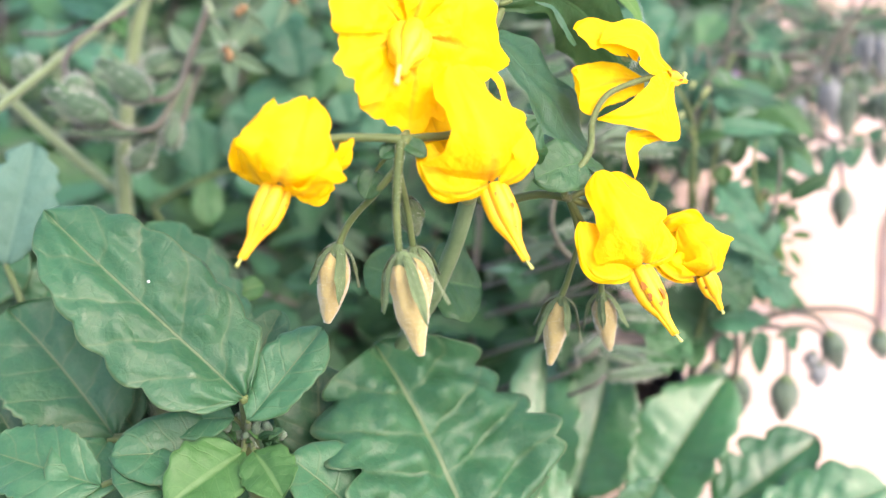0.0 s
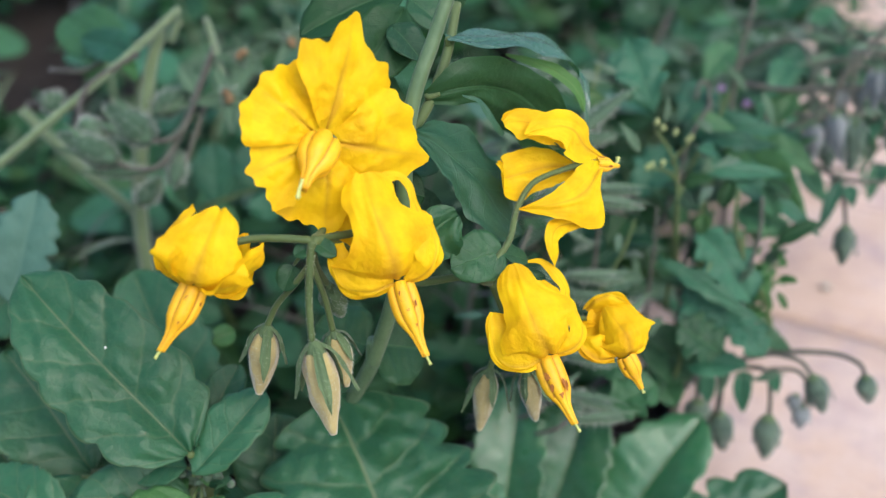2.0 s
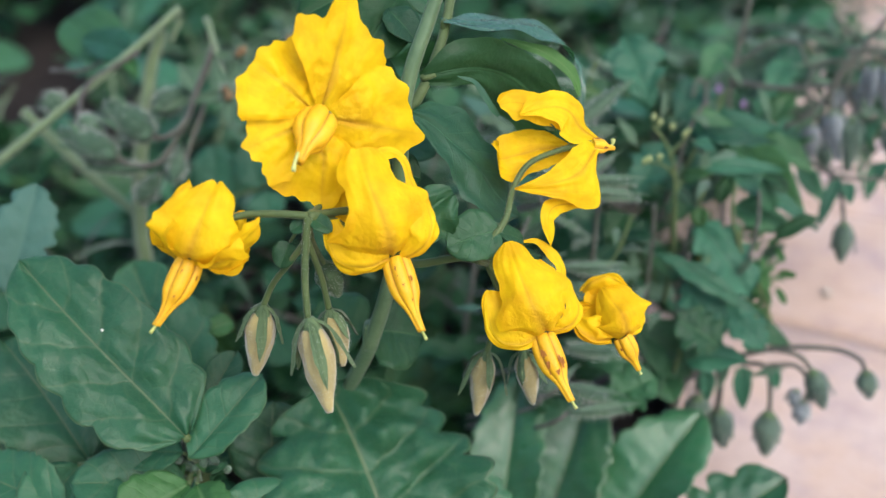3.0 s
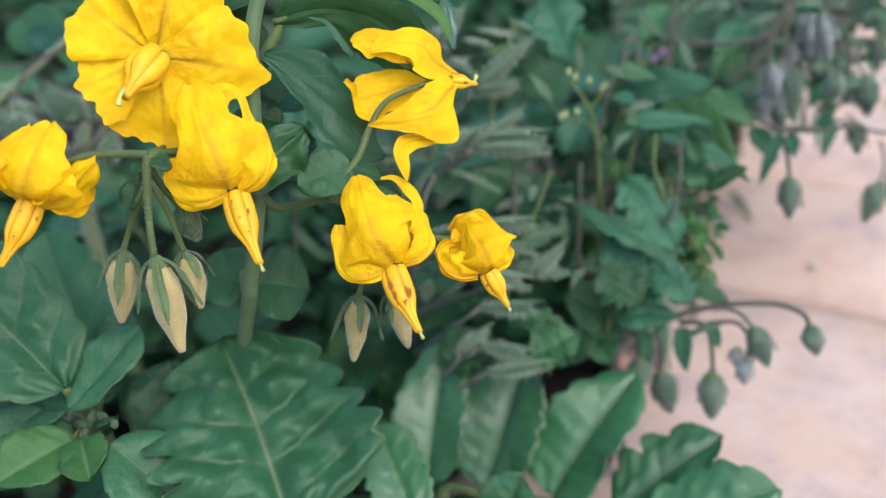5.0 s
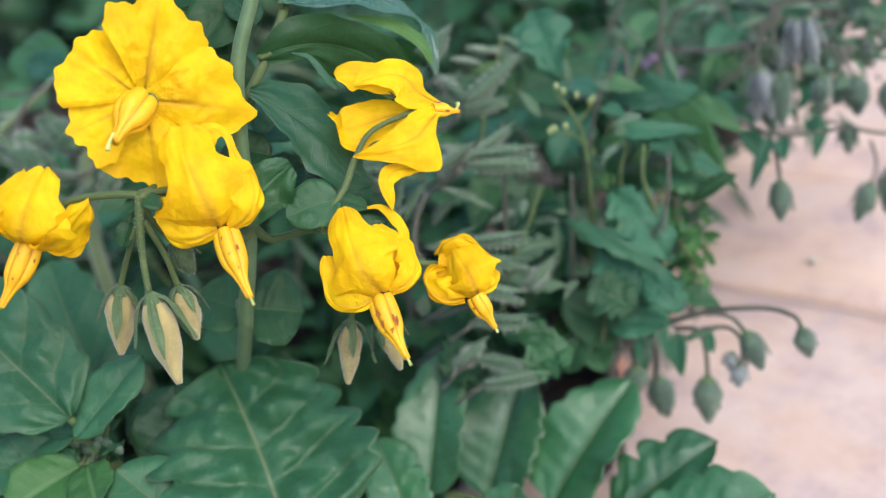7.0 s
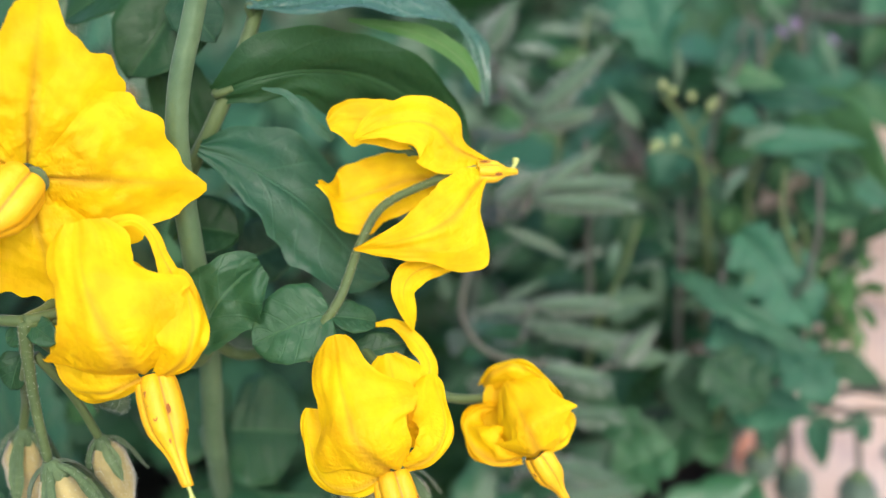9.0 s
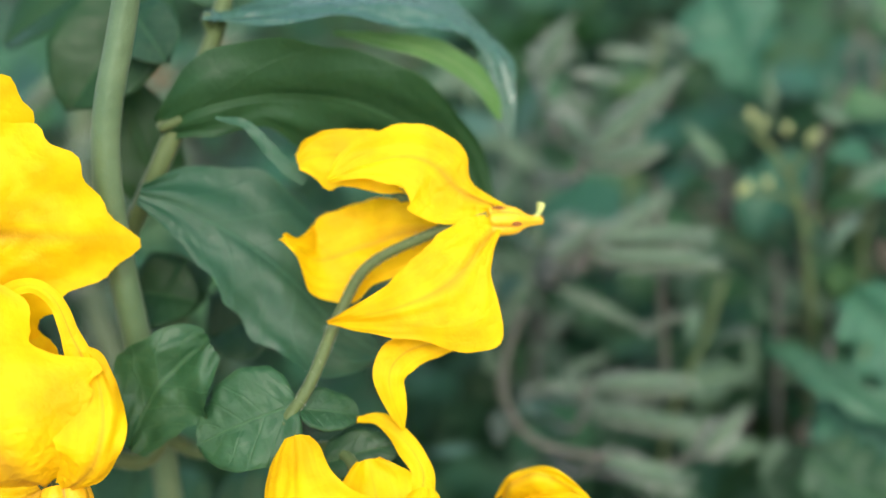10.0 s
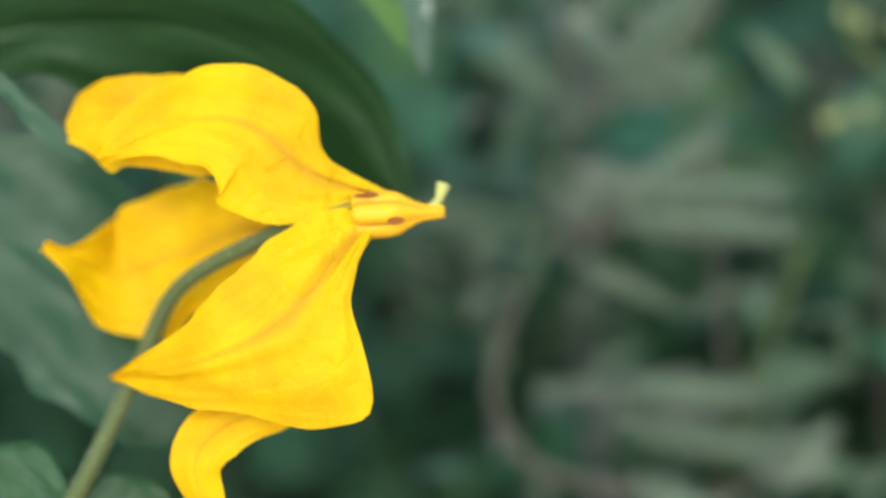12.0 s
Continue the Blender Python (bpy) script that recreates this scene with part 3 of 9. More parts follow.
def sepal_mesh(m, turn, length, width, angles, seed=0):
    """A narrow green sepal that leaves the axis of m and bends as angles say (degrees from the axis)."""
    return reflexed_petal(m, turn, length, width / 2, angles, 0.4, seed, 0.01, 0.06, 6, 10, 0.0, 0.015)


def hairs(parent, source, count, length, seed=0, name="bristles", thick=0.000025):
    """Fine bristles that stand off the surface of a part."""
    rnd = random.Random(seed)
    me = source.data
    polys = me.polygons
    areas = np.cumsum([p.area for p in polys])
    verts, faces = [], []
    for _ in range(count):
        p = polys[int(np.searchsorted(areas, rnd.random() * areas[-1]))]
        ids = list(p.vertices)
        ws = [rnd.random() for _ in ids]
        c = sum((me.vertices[i].co * w for i, w in zip(ids, ws)), Vector()) / sum(ws)
        d = (p.normal + Vector((rnd.uniform(-0.5, 0.5), rnd.uniform(-0.5, 0.5), rnd.uniform(-0.4, 0.3)))).normalized()
        ll = length * rnd.uniform(0.5, 1.2) * CM
        s = d.cross(Vector((rnd.random(), rnd.random(), 1))).normalized() * thick
        s2 = d.cross(s).normalized() * thick
        b = len(verts)
        verts += [c + s, c - s * 0.5 + s2, c - s * 0.5 - s2, c + d * ll]
        faces += [(b, b + 1, b + 3), (b + 1, b + 2, b + 3), (b + 2, b, b + 3)]
    return part(name, mesh_from("bristles", verts, faces), BRISTLE, parent)


def reflex_flower(plant, base, axis, petals, cone, label, spin=0.0, pedicel=None, marks=6, seed=1, bend=0.0, front=None, more={}, slim=1.0, calyx=0.5):
    """A nodding flower: calyx, five petals swept back round it, a cone of anthers with the style at its end.
    petals: rows of (turn, length, half width, angles, cup)."""
    m = axis_frame(base, axis, spin, front)
    back = m @ Matrix.Translation((0, 0, -0.16))
    body = part("flower", blob(back.translation, m.to_3x3() @ Vector((0, 0, 0.22)), [r * min(1, calyx * 2.4) for r in (0.05, 0.14, 0.16, 0.1)], 6, 12), SEPAL, plant, label)
    for k, row in enumerate(petals):
        turn, length, half, angles, cup = row[:5]
        extra = row[5] if len(row) > 5 else {}
        narrow = m @ Matrix.Diagonal((slim, slim, 1, 1))
        part("petal", reflexed_petal(narrow, turn, length, half, angles, cup, seed * 10 + k, **{**more, **extra}), YELLOW, body)
    for k in range(5):
        part("sepal", sepal_mesh(back, 36 + 72 * k, calyx, 0.13, (110, 150, 165), seed + k), SEPAL, body)
    length, radius = cone
    part("anther_cone", anther_cone(m, length, radius, bend), ANTHER, body)
    if marks:
        part("rust_marks", rust_marks(m, length, radius, seed, marks, bend), RUST, body)
    tipc = m @ Vector((0, bend * length, length * 0.98))
    tipe = m @ Vector((0.03, bend * length * 1.3, length * 1.12))
    part("style", tube([tipc, tipe], [0.022, 0.02, 0.027], 8, 5), STIGMA, body)
    if pedicel:
        part("pedicel", tube([back.translation, *pedicel], [0.05, 0.055, 0.06], 9, 7), STALK, body)
    return body


def flower_bud(plant, top, tip, radius, stalk=None, label="closed cream flower bud with downy green sepals", mat=None, seed=0, spread=1.0):
    """A closed bud: cream cone of petals in five green sepals."""
    top, tip = Vector(top), Vector(tip)
    ax = tip - top
    L = ax.length
    m = axis_frame(top, ax, seed * 23)
    body = part("flower_bud", blob(top, ax, [radius * 0.3, radius * 0.68, radius * 0.94, radius * 1.02, radius * 1.0, radius * 0.9, radius * 0.76, radius * 0.6, radius * 0.42, radius * 0.2], 18, 24, rough=0.2 if spread >= 1 else 0.12, seed=seed), mat or BUDSKIN, plant, label)
    part("calyx", blob(top - ax.normalized() * 0.05, ax.normalized() * 0.2, [radius * 0.3, radius * 0.55, radius * 0.68], 5, 12), SEPAL, body)
    for k in range(5):
        s = part("sepal", sepal_mesh(m, 72 * k, L * ((0.58 if spread >= 1 else 0.72) + 0.09 * ((seed + k) % 3)), radius * (0.7 if spread >= 1 else 0.66), (84, 40, 21, 15, 20) if spread >= 1 else (88, 32, 8, 4, 6 + 18 * spread), seed + k), SEPAL if spread >= 1 else (mat or SEPAL), body)
        if spread >= 1:
            hairs(s, s, 110, 0.035, seed + k, "down", 0.000006)
    if stalk:
        part("pedicel", tube([top, *stalk], [0.05, 0.045, 0.05], 8, 6), STALK, body)
    if spread >= 1:
        hairs(body, body, 900, 0.04, seed, "down", 0.000014)
    return body


# ---- ground: one sheet of soil to the distance, brick paving beside the bed ----
def soil_sheet():
    verts, faces = [], []
    xs = np.concatenate([np.array([-2000, -300, -90]), np.linspace(-45, 45, 91), np.array([90, 300, 2000])])
    ys = np.concatenate([np.array([-2000, -300, -60]), np.linspace(-20, 80, 101), np.array([130, 300, 2000])])
    for y in ys:
        for x in xs:
            paved = 1 / (1 + math.exp(-max(-30, min(30, (x - bed_edge(y)) * 1.5))))
            near = abs(x) < 60 and -30 < y < 100
            h = (0.6 * noise.noise(Vector((x * 0.22, y * 0.22, 3))) + 0.35 * noise.noise(Vector((x * 0.8, y * 0.8, 7)))) * (1 - paved) if near else 0
            verts.append(vec((x, y, -1.6 + 0.9 * (1 - paved) + h)))
    w = len(xs)
    for j in range(len(ys) - 1):
        for i in range(w - 1):
            a = j * w + i
            faces.append((a, a + 1, a + 1 + w, a + w))
    return mesh_from("ground", verts, faces)


def bed_edge(y):
    """Where the planting bed meets the paving, in cm to the right."""
    return float(np.interp(y, (-20, 18, 23, 27, 34, 45, 60), (3.0, 4.4, 5.8, 8.0, 10.0, 15.0, 24.0)))


tagged(part("ground", soil_sheet(), SOIL, None), "crumbly garden soil, darkened for the shade under the plants", "ground", kind="structure")

PAVE = Matrix.Rotation(radians(-21), 3, "Z")


def in_paving(a, b):
    """Paving's own square axes (cm along and across the rows) to the place."""
    return PAVE @ Vector((a, b, 0))


def sheet(name, a0, a1, b0, b1, z):
    q = [in_paving(a, b) for a, b in ((a0, b0), (a1, b0), (a1, b1), (a0, b1))]
    return mesh_from(name, [vec((p.x, p.y, z)) for p in q], [(0, 1, 2, 3)])


pavement = tagged(part("pavement", sheet("bedding", -1.5, 120, -60, 160, -0.75), JOINT, None), "worn pink and buff brick paving with sandy joints", "pavement", kind="structure")


def paver_mesh(length, depth, seed):
    """A worn paver: bevelled, slightly uneven top, chipped edge."""
    rnd = random.Random(seed)
    nx, ny = 9, 5
    verts, faces = [], []
    gx = [0, 0.025, *np.linspace(0.09, 0.91, nx - 4), 0.975, 1]
    gy = [0, 0.05, 0.5, 0.95, 1]
    for y in gy:
        for x in gx:
            edge = min(x * length, (1 - x) * length, y * depth, (1 - y) * depth)
            z = -0.14 * max(0, 1 - edge / 0.1) ** 2 + rnd.uniform(-0.012, 0.012)
            jit = 0.06 if edge < 0.01 else 0
            verts.append(vec(((x - 0.5) * length + rnd.uniform(-jit, jit), (y - 0.5) * depth + rnd.uniform(-jit, jit), z)))
    w = len(gx)
    for j in range(len(gy) - 1):
        for i in range(w - 1):
            a = j * w + i
            faces.append((a, a + 1, a + 1 + w, a + w))
    low = len(verts)
    verts += [Vector((v.x, v.y, -1.2 * CM)) for v in verts]
    rim = list(range(w)) + [j * w + w - 1 for j in range(1, len(gy))] + [(len(gy) - 1) * w + i for i in range(w - 2, -1, -1)] + [j * w for j in range(len(gy) - 2, 0, -1)]
    for a, b in zip(rim, rim[1:] + rim[:1]):
        faces.append((b, a, a + low, b + low))
    return mesh_from("paver", verts, faces)


def lay_paving():
    shapes = {}
    for depth in (6.7, 13.7):
        shapes[depth] = [paver_mesh(15.82, depth + 0.06, 40 + k) for k in range(5)]
        for me in shapes[depth]:
            me.materials.append(CLAY)
            for poly in me.polygons:
                poly.use_smooth = True
    rnd = random.Random(5)
    # courses run across the view: two broad ones in front, then half as deep ones
    courses = [(27.9 - 13.88 * (k + 0.5), 13.7, k % 2) for k in range(7)] + [(27.9 + 6.88 * (k + 0.5), 6.7, (k + 1) % 2) for k in range(13)]
    for b, depth, odd in courses:
        for k in range(0, 7):
            a = (10.5 - 15.9 if odd else 2.55) + k * 15.9
            if a < -8:
                continue
            c = in_paving(a, b)
            if c.x < bed_edge(c.y) - 7:
                continue
            ob = new("paver", rnd.choice(shapes[depth]))
            ob.parent = pavement
            ob.matrix_basis = Matrix.Translation(vec((c.x, c.y, rnd.uniform(-0.1, 0.0)))) @ Matrix.Rotation(radians(-21 + rnd.uniform(-0.7, 0.7)), 4, "Z") @ Matrix.Rotation(radians(rnd.uniform(-0.4, 0.4)), 4, "X")


# ---- low growth that nobody could count ----
def scatter(name, mat, label, category, count, place_of, shapes, seed):
    """Many small leaves in one mesh: place_of gives (base, direction, normal, size) for each."""
    rnd = random.Random(seed)
    allv, allf, alluv, off = [], [], [], 0
    bank = []
    for sh in shapes:
        v, f, uv = leaf_mesh(1.0, sh[1], sh[0], thick=0, nu=4, nv=7, seed=rnd.randrange(99), **sh[2])
        bank.append((np.array([tuple(q) for q in v]), np.array(f), np.array(uv)))
    for _ in range(count):
        got = place_of(rnd)
        if got is None:
            continue
        base, way, normal, size = got
        v, f, uv = bank[rnd.randrange(len(bank))]
        m = frame_of(base, Vector(base) + Vector(way), normal)
        r = np.array(m.to_3x3())
        allv.append(((v * size) @ r.T + np.array(base)) * CM)
        allf.append(f + off)
        alluv.append(uv)
        off += len(v)
    verts = np.concatenate(allv)
    faces = np.concatenate(allf)
    me = bpy.data.meshes.new(name)
    me.from_pydata(verts.tolist(), [], faces.tolist())
    layer = me.uv_layers.new(name="UVMap")
    idx = np.empty(len(me.loops), dtype=np.int32)
    me.loops.foreach_get("vertex_index", idx)
    layer.data.foreach_set("uv", np.concatenate(alluv).astype(np.float32)[idx].ravel())
    me.update()
    return tagged(part(name, me, mat, None), label, category, kind="stuff")


# hollows added in the weeds: near-black soil there stands in for deep shadow
SHADE_GAPS = [(-19, 39, 4.5), (-15.5, 33, 3.0), (-22.5, 45, 4.0), (-9, 41, 2.4), (-6, 29, 1.8), (-1, 36, 2.0)]


def bed_place(x0, x1, y0, y1, top, sizes, lean=0.6, edge=1.0, low=0.0):
    """Leaves over a stretch of the bed, thicker near the top of a bumpy canopy."""
    def pick(rnd):
        x, y = rnd.uniform(x0, x1), rnd.uniform(y0, y1)
        crown = top * (0.55 + 0.6 * abs(noise.noise(Vector((x * 0.17, y * 0.17, 11)))) + 0.35 * noise.noise(Vector((x * 0.5, y * 0.5, 5))))
        z = low + max(0.2, crown - low) * rnd.random() ** 0.6
        if x > bed_edge(y) - edge - 0.12 * z + 1.2 * noise.noise(Vector((x * 0.4, y * 0.4, 2))):
            return None
        if any((x - gx) ** 2 + (y - gy) ** 2 < gr * gr for gx, gy, gr in SHADE_GAPS):
            return None
        a = rnd.uniform(0, 6.28)
        way = Vector((math.cos(a), math.sin(a), rnd.uniform(-0.5, lean)))
        normal = Vector((rnd.gauss(0, 0.5), -0.35 + rnd.gauss(0, 0.5), 1))
        return (x, y, z), way, normal, rnd.uniform(*sizes)
    return pick


def around(center, spread, sizes, lean=0.4, droop=0.0):
    """Leaves in a loose clump round a place."""
    def pick(rnd):
        p = Vector([c + max(-1.5, min(1.5, rnd.gauss(0, 1))) * s for c, s in zip(center, spread)])
        if p.z < 0:
            return None
        a = rnd.uniform(0, 6.28)
        way = Vector((math.cos(a), math.sin(a), rnd.uniform(-0.6, lean) - droop))
        return tuple(p), way, Vector((rnd.gauss(0, 0.5), -0.4 + rnd.gauss(0, 0.4), 1)), rnd.uniform(*sizes)
    return pick


def clumps(centers, spread, sizes, lean):
    """Leaves in several loose clumps."""
    picks = [around(c, spread, sizes, lean) for c in centers]
    return lambda rnd: picks[rnd.randrange(len(picks))](rnd)


def plant_pot(at, radius=2.2):
    """A small black plastic pot with a rolled rim, and soil in it."""
    pot = thing("plant_pot", (*at, -0.6), "small black plastic plant pot in the weeds", "pot")
    rows = ((radius * 0.72, 0), (radius * 0.78, 0.1), (radius * 0.95, 2.4), (radius * 0.97, 2.45), (radius * 1.06, 2.45), (radius * 1.08, 2.6), (radius * 1.08, 3.0), (radius * 1.02, 3.08), (radius * 0.98, 3.0), (radius * 0.9, 2.2))
    sides = 40
    verts, faces = [], []
    for r, z in rows:
        for k in range(sides):
            a = 2 * math.pi * k / sides
            verts.append(vec((at[0] + r * math.cos(a), at[1] + r * math.sin(a), z - 0.6)))
    for j in range(len(rows) - 1):
        for k in range(sides):
            a, b = j * sides + k, j * sides + (k + 1) % sides
            faces.append((a, b, b + sides, a + sides))
    part("body", mesh_from("pot", verts, faces), BLACKPOT, pot)
    top = [vec((at[0] + radius * 0.9 * math.cos(2 * math.pi * k / sides), at[1] + radius * 0.9 * math.sin(2 * math.pi * k / sides), 1.7)) for k in range(sides)]
    part("potting_soil", mesh_from("soil", top, [tuple(range(sides))]), SOIL, pot)


def violet_flower(at):
    """A tiny violet flower of four petals on a hair-thin stalk."""
    head = thing("violet_flower", (at[0], at[1], 0), "tiny violet flower on a thin stalk among the weeds", "flower", "violet flowers")
    part("stalk", tube([(at[0], at[1], -0.8), (at[0] + 0.2, at[1], at[2] * 0.6), at], [0.04, 0.03], 6), STALK, head)
    m = axis_frame(at, (0.1, -0.8, 0.5))
    for k in range(4):
        part("petal", reflexed_petal(m, 90 * k, 0.1, 0.045, (85, 95, 100), 0.1, k, 0.01, 0.02, 6, 8), VIOLET, head)


def brick_fragment(at, spin):
    """A broken corner of a pink brick lying in the weeds."""
    me = paver_mesh(1.7, 1.1, 77)
    ob = tagged(part("brick_fragment", me, TERRACOTTA, None), "broken pink brick fragment lying in the weeds", "brick")
    ob.matrix_world = Matrix.Translation(vec((*at, 1.1))) @ Matrix.Rotation(radians(spin), 4, "Z") @ Matrix.Rotation(radians(14), 4, "X")


# ---- the flowering nightshade: stem, leaves, spray of yellow flowers ----
tomato = thing("tomato_plant", (-1.91, 15.7, -0.4), "tall flowering tomato plant with yellow nodding flowers", "plant")
part("main_stem", tube([(1.44, 15.71, 14.77), (0.98, 15, 13.61), (0.6, 14.42, 12.46), (0.4, 13.81, 10.24), (-0.13, 13.76, 8.46), (-0.99, 14.54, 6.19), (-1.25, 15.6, 3), (-1.91, 15.7, -0.5)], [0.09, 0.11, 0.12, 0.125, 0.13, 0.14, 0.15], 14, 8, 0.05), MAINSTEM, tomato, "grey-green downy green main stem")
part("stem_node", blob((-0.15, 13.76, 8.34), (0.05, 0.02, 0.5), [0.118, 0.132, 0.13, 0.115], 8, 14), MAINSTEM, tomato)
part("side_stem", tube([(1.14, 16.51, 13.49), (1.06, 15.86, 13.01), (0.94, 15.38, 12.69), (0.73, 14.94, 12.31), (0.21, 14.5, 11.65)], [0.075, 0.08, 0.085, 0.085], 10), STALK, tomato)
part("leaf_stalk", tube([(1.06, 15.86, 13.01), (1.05, 15.85, 13.16), (1.1, 15.86, 13.19)], [0.05, 0.045, 0.04], 9, 5), STALK, tomato)
part("leaf_stalk", tube([(0.94, 15.38, 12.69), (0.8, 15.05, 12.59), (1.0, 15.1, 12.62)], [0.05, 0.04], 9, 5), STALK, tomato)
part("truss_stalk", tube([(0.46, 13.81, 10.24), (0.31, 13.48, 10.24), (-0.2, 12.97, 11.21), (-0.54, 12.58, 11.6)], [0.09, 0.075, 0.07], 10, 7), STALK, tomato)
LIP = ((0, 0.3), (0.1, 0.62), (0.25, 0.95), (0.42, 1.0), (0.58, 0.86), (0.72, 0.58), (0.86, 0.43), (0.95, 0.36), (1, 0.18))

# flowers hanging with their petals swept back
reflex_flower(tomato, (-2.08, 11.88, 11.28), (-0.29, -0.62, -0.7), [(4, 1.55, 0.80, (75, 122, 172, 196, 222), 0.5, dict(profile=LIP, r0=0.17, crinkle=0.06)), (-66, 1.3, 0.52, (70, 105, 145, 150, 150, 205), 0.3), (80, 1.45, 0.56, (72, 118, 168, 196, 228), 0.6), (150, 1.4, 0.5, (75, 120, 172, 202), 0.6), (-140, 1.4, 0.5, (75, 120, 172, 202), 0.6)], (1.0, 0.2), "small yellow flower with folded petals", 0, [(-1.7, 12.3, 11.62), (-1.42, 12.49, 11.65), (-0.95, 12.55, 11.64), (-0.54, 12.58, 11.6)], 4, 1, 0.12, (0.34, -0.75, 0.57), dict(ripple=0.07, crinkle=0.08, flare=0.4, nu=22, nv=30), slim=0.85)
lantern = reflex_flower(tomato, (0.65, 12.56, 10.92), (0.34, -0.79, -0.75), [], (1.1, 0.205), "large yellow flower with petals swept up into a lantern", 0, [(0.41, 13.39, 11.33), (0.04, 13.14, 11.39), (-0.54, 12.58, 11.6)], 9, 2, -0.1, (0.16, -0.79, 0.59), calyx=0.22)
part("petal", sweep_petal([(0.61, 12.42, 11.05), (0.66, 12.27, 11.37), (0.58, 12.3, 11.77), (0.38, 12.58, 12.1), (0.17, 13.07, 12.43)], 1.0, 1.0, (0.4, -0.87, 0.33), profile=(((0, 0.259), (0.06, 0.389), (0.14, 0.484), (0.3, 0.700), (0.46, 0.768), (0.56, 0.712), (0.64, 0.540), (0.75, 0.454), (0.88, 0.423), (0.95, 0.363), (1, 0.216)), ((0, 0.302), (0.06, 0.648), (0.14, 0.855), (0.3, 0.713), (0.46, 0.484), (0.56, 0.397), (0.64, 0.354), (0.75, 0.363), (0.88, 0.346), (0.95, 0.285), (1, 0.147))), cup=0.62, seed=21, nu=30, nv=48, crease=0.03, ripple=0.03, crinkle=0.09), YELLOW, lantern)
part("petal", sweep_petal([(0.77, 12.49, 10.98), (1.11, 12.53, 11.19), (1.18, 12.78, 11.46), (1.02, 13.05, 11.67), (0.86, 13.18, 11.76)], 1.0, 1.0, (1.08, -0.74, 0.27), profile=(((0, 0.086), (0.25, 0.156), (0.5, 0.181), (0.75, 0.138), (0.92, 0.086), (1, 0.035)), ((0, 0.086), (0.25, 0.259), (0.5, 0.302), (0.75, 0.259), (0.92, 0.173), (1, 0.035))), cup=0.9, seed=22, nu=18, nv=30, crease=0.02, ripple=0.03, crinkle=0.07), YELLOW, lantern)
part("petal", sweep_petal([(0.6, 12.42, 11.01), (0.28, 12.25, 10.98), (-0.05, 12.26, 11.03), (-0.24, 12.4, 11.24), (-0.31, 12.7, 11.45)], 1.0, 1.0, (-0.11, -1.19, 0.02), profile=(((0, 0.173), (0.25, 0.259), (0.5, 0.346), (0.75, 0.346), (1, 0.173)), ((0, 0.095), (0.25, 0.156), (0.5, 0.156), (0.75, 0.095), (1, 0.035))), cup=0.8, seed=23, nu=18, nv=30, crease=0.02, ripple=0.03, crinkle=0.07), YELLOW, lantern)
part("petal", sweep_petal([(0.4, 12.89, 10.89), (0.06, 13.11, 11.19), (-0.14, 13.34, 11.54), (-0.21, 13.49, 11.91)], 1.0, 1.0, (0.21, -0.77, 0.57), profile=(((0, 0.130), (0.3, 0.518), (0.6, 0.562), (0.85, 0.302), (1, 0.035)), ((0, 0.130), (0.3, 0.346), (0.6, 0.259), (0.85, 0.130), (1, 0.035))), cup=-0.5, seed=24, nu=18, nv=30, crease=0.02, ripple=0.03, crinkle=0.07), YELLOW, lantern)
part("petal", sweep_petal([(0.82, 12.9, 11.52), (0.92, 13.05, 11.67), (0.83, 13.17, 11.91), (0.74, 13.27, 12.14), (0.59, 13.29, 12.27), (0.41, 13.21, 12.27), (0.34, 13.12, 12.16)], 1.0, 1.0, (0.71, -0.64, 0.58), profile=(((0, 0.112), (0.2, 0.086), (0.4, 0.060), (0.7, 0.056), (0.9, 0.060), (1, 0.035)), ((0, 0.147), (0.2, 0.121), (0.4, 0.069), (0.7, 0.056), (0.9, 0.060), (1, 0.035))), cup=0.9, seed=25, nu=10, nv=36, crease=0.01, ripple=0.01, crinkle=0.02), YELLOW, lantern)
lantern_stained = reflex_flower(tomato, (2.72, 12.65, 9.56), (0.34, -0.74, -0.59), [], (1.04, 0.2), "yellow flower with brown-stained anthers and lantern petals", 0, [(2.46, 13.55, 10.07), (2.1, 13.81, 10.17), (1.83, 13.73, 10.11)], 22, 3, -0.1, (0.02, -0.76, 0.65), calyx=0.22)
part("petal", sweep_petal([(2.78, 12.56, 9.69), (2.74, 12.41, 9.97), (2.6, 12.45, 10.24), (2.44, 12.73, 10.46), (2.32, 13.01, 10.6), (2.2, 13.36, 10.75)], 1.0, 1.0, (0.17, -0.89, 0.43), profile=(((0, 0.216), (0.06, 0.288), (0.14, 0.374), (0.3, 0.475), (0.42, 0.604), (0.52, 0.633), (0.62, 0.539), (0.72, 0.378), (0.82, 0.266), (0.92, 0.223), (0.97, 0.165), (1, 0.086)), ((0, 0.288), (0.06, 0.503), (0.14, 0.654), (0.3, 0.619), (0.42, 0.503), (0.52, 0.374), (0.62, 0.352), (0.72, 0.345), (0.82, 0.324), (0.92, 0.273), (0.97, 0.194), (1, 0.086))), cup=0.62, seed=31, nu=30, nv=48, crease=0.03, ripple=0.03, crinkle=0.09), YELLOW, lantern_stained)
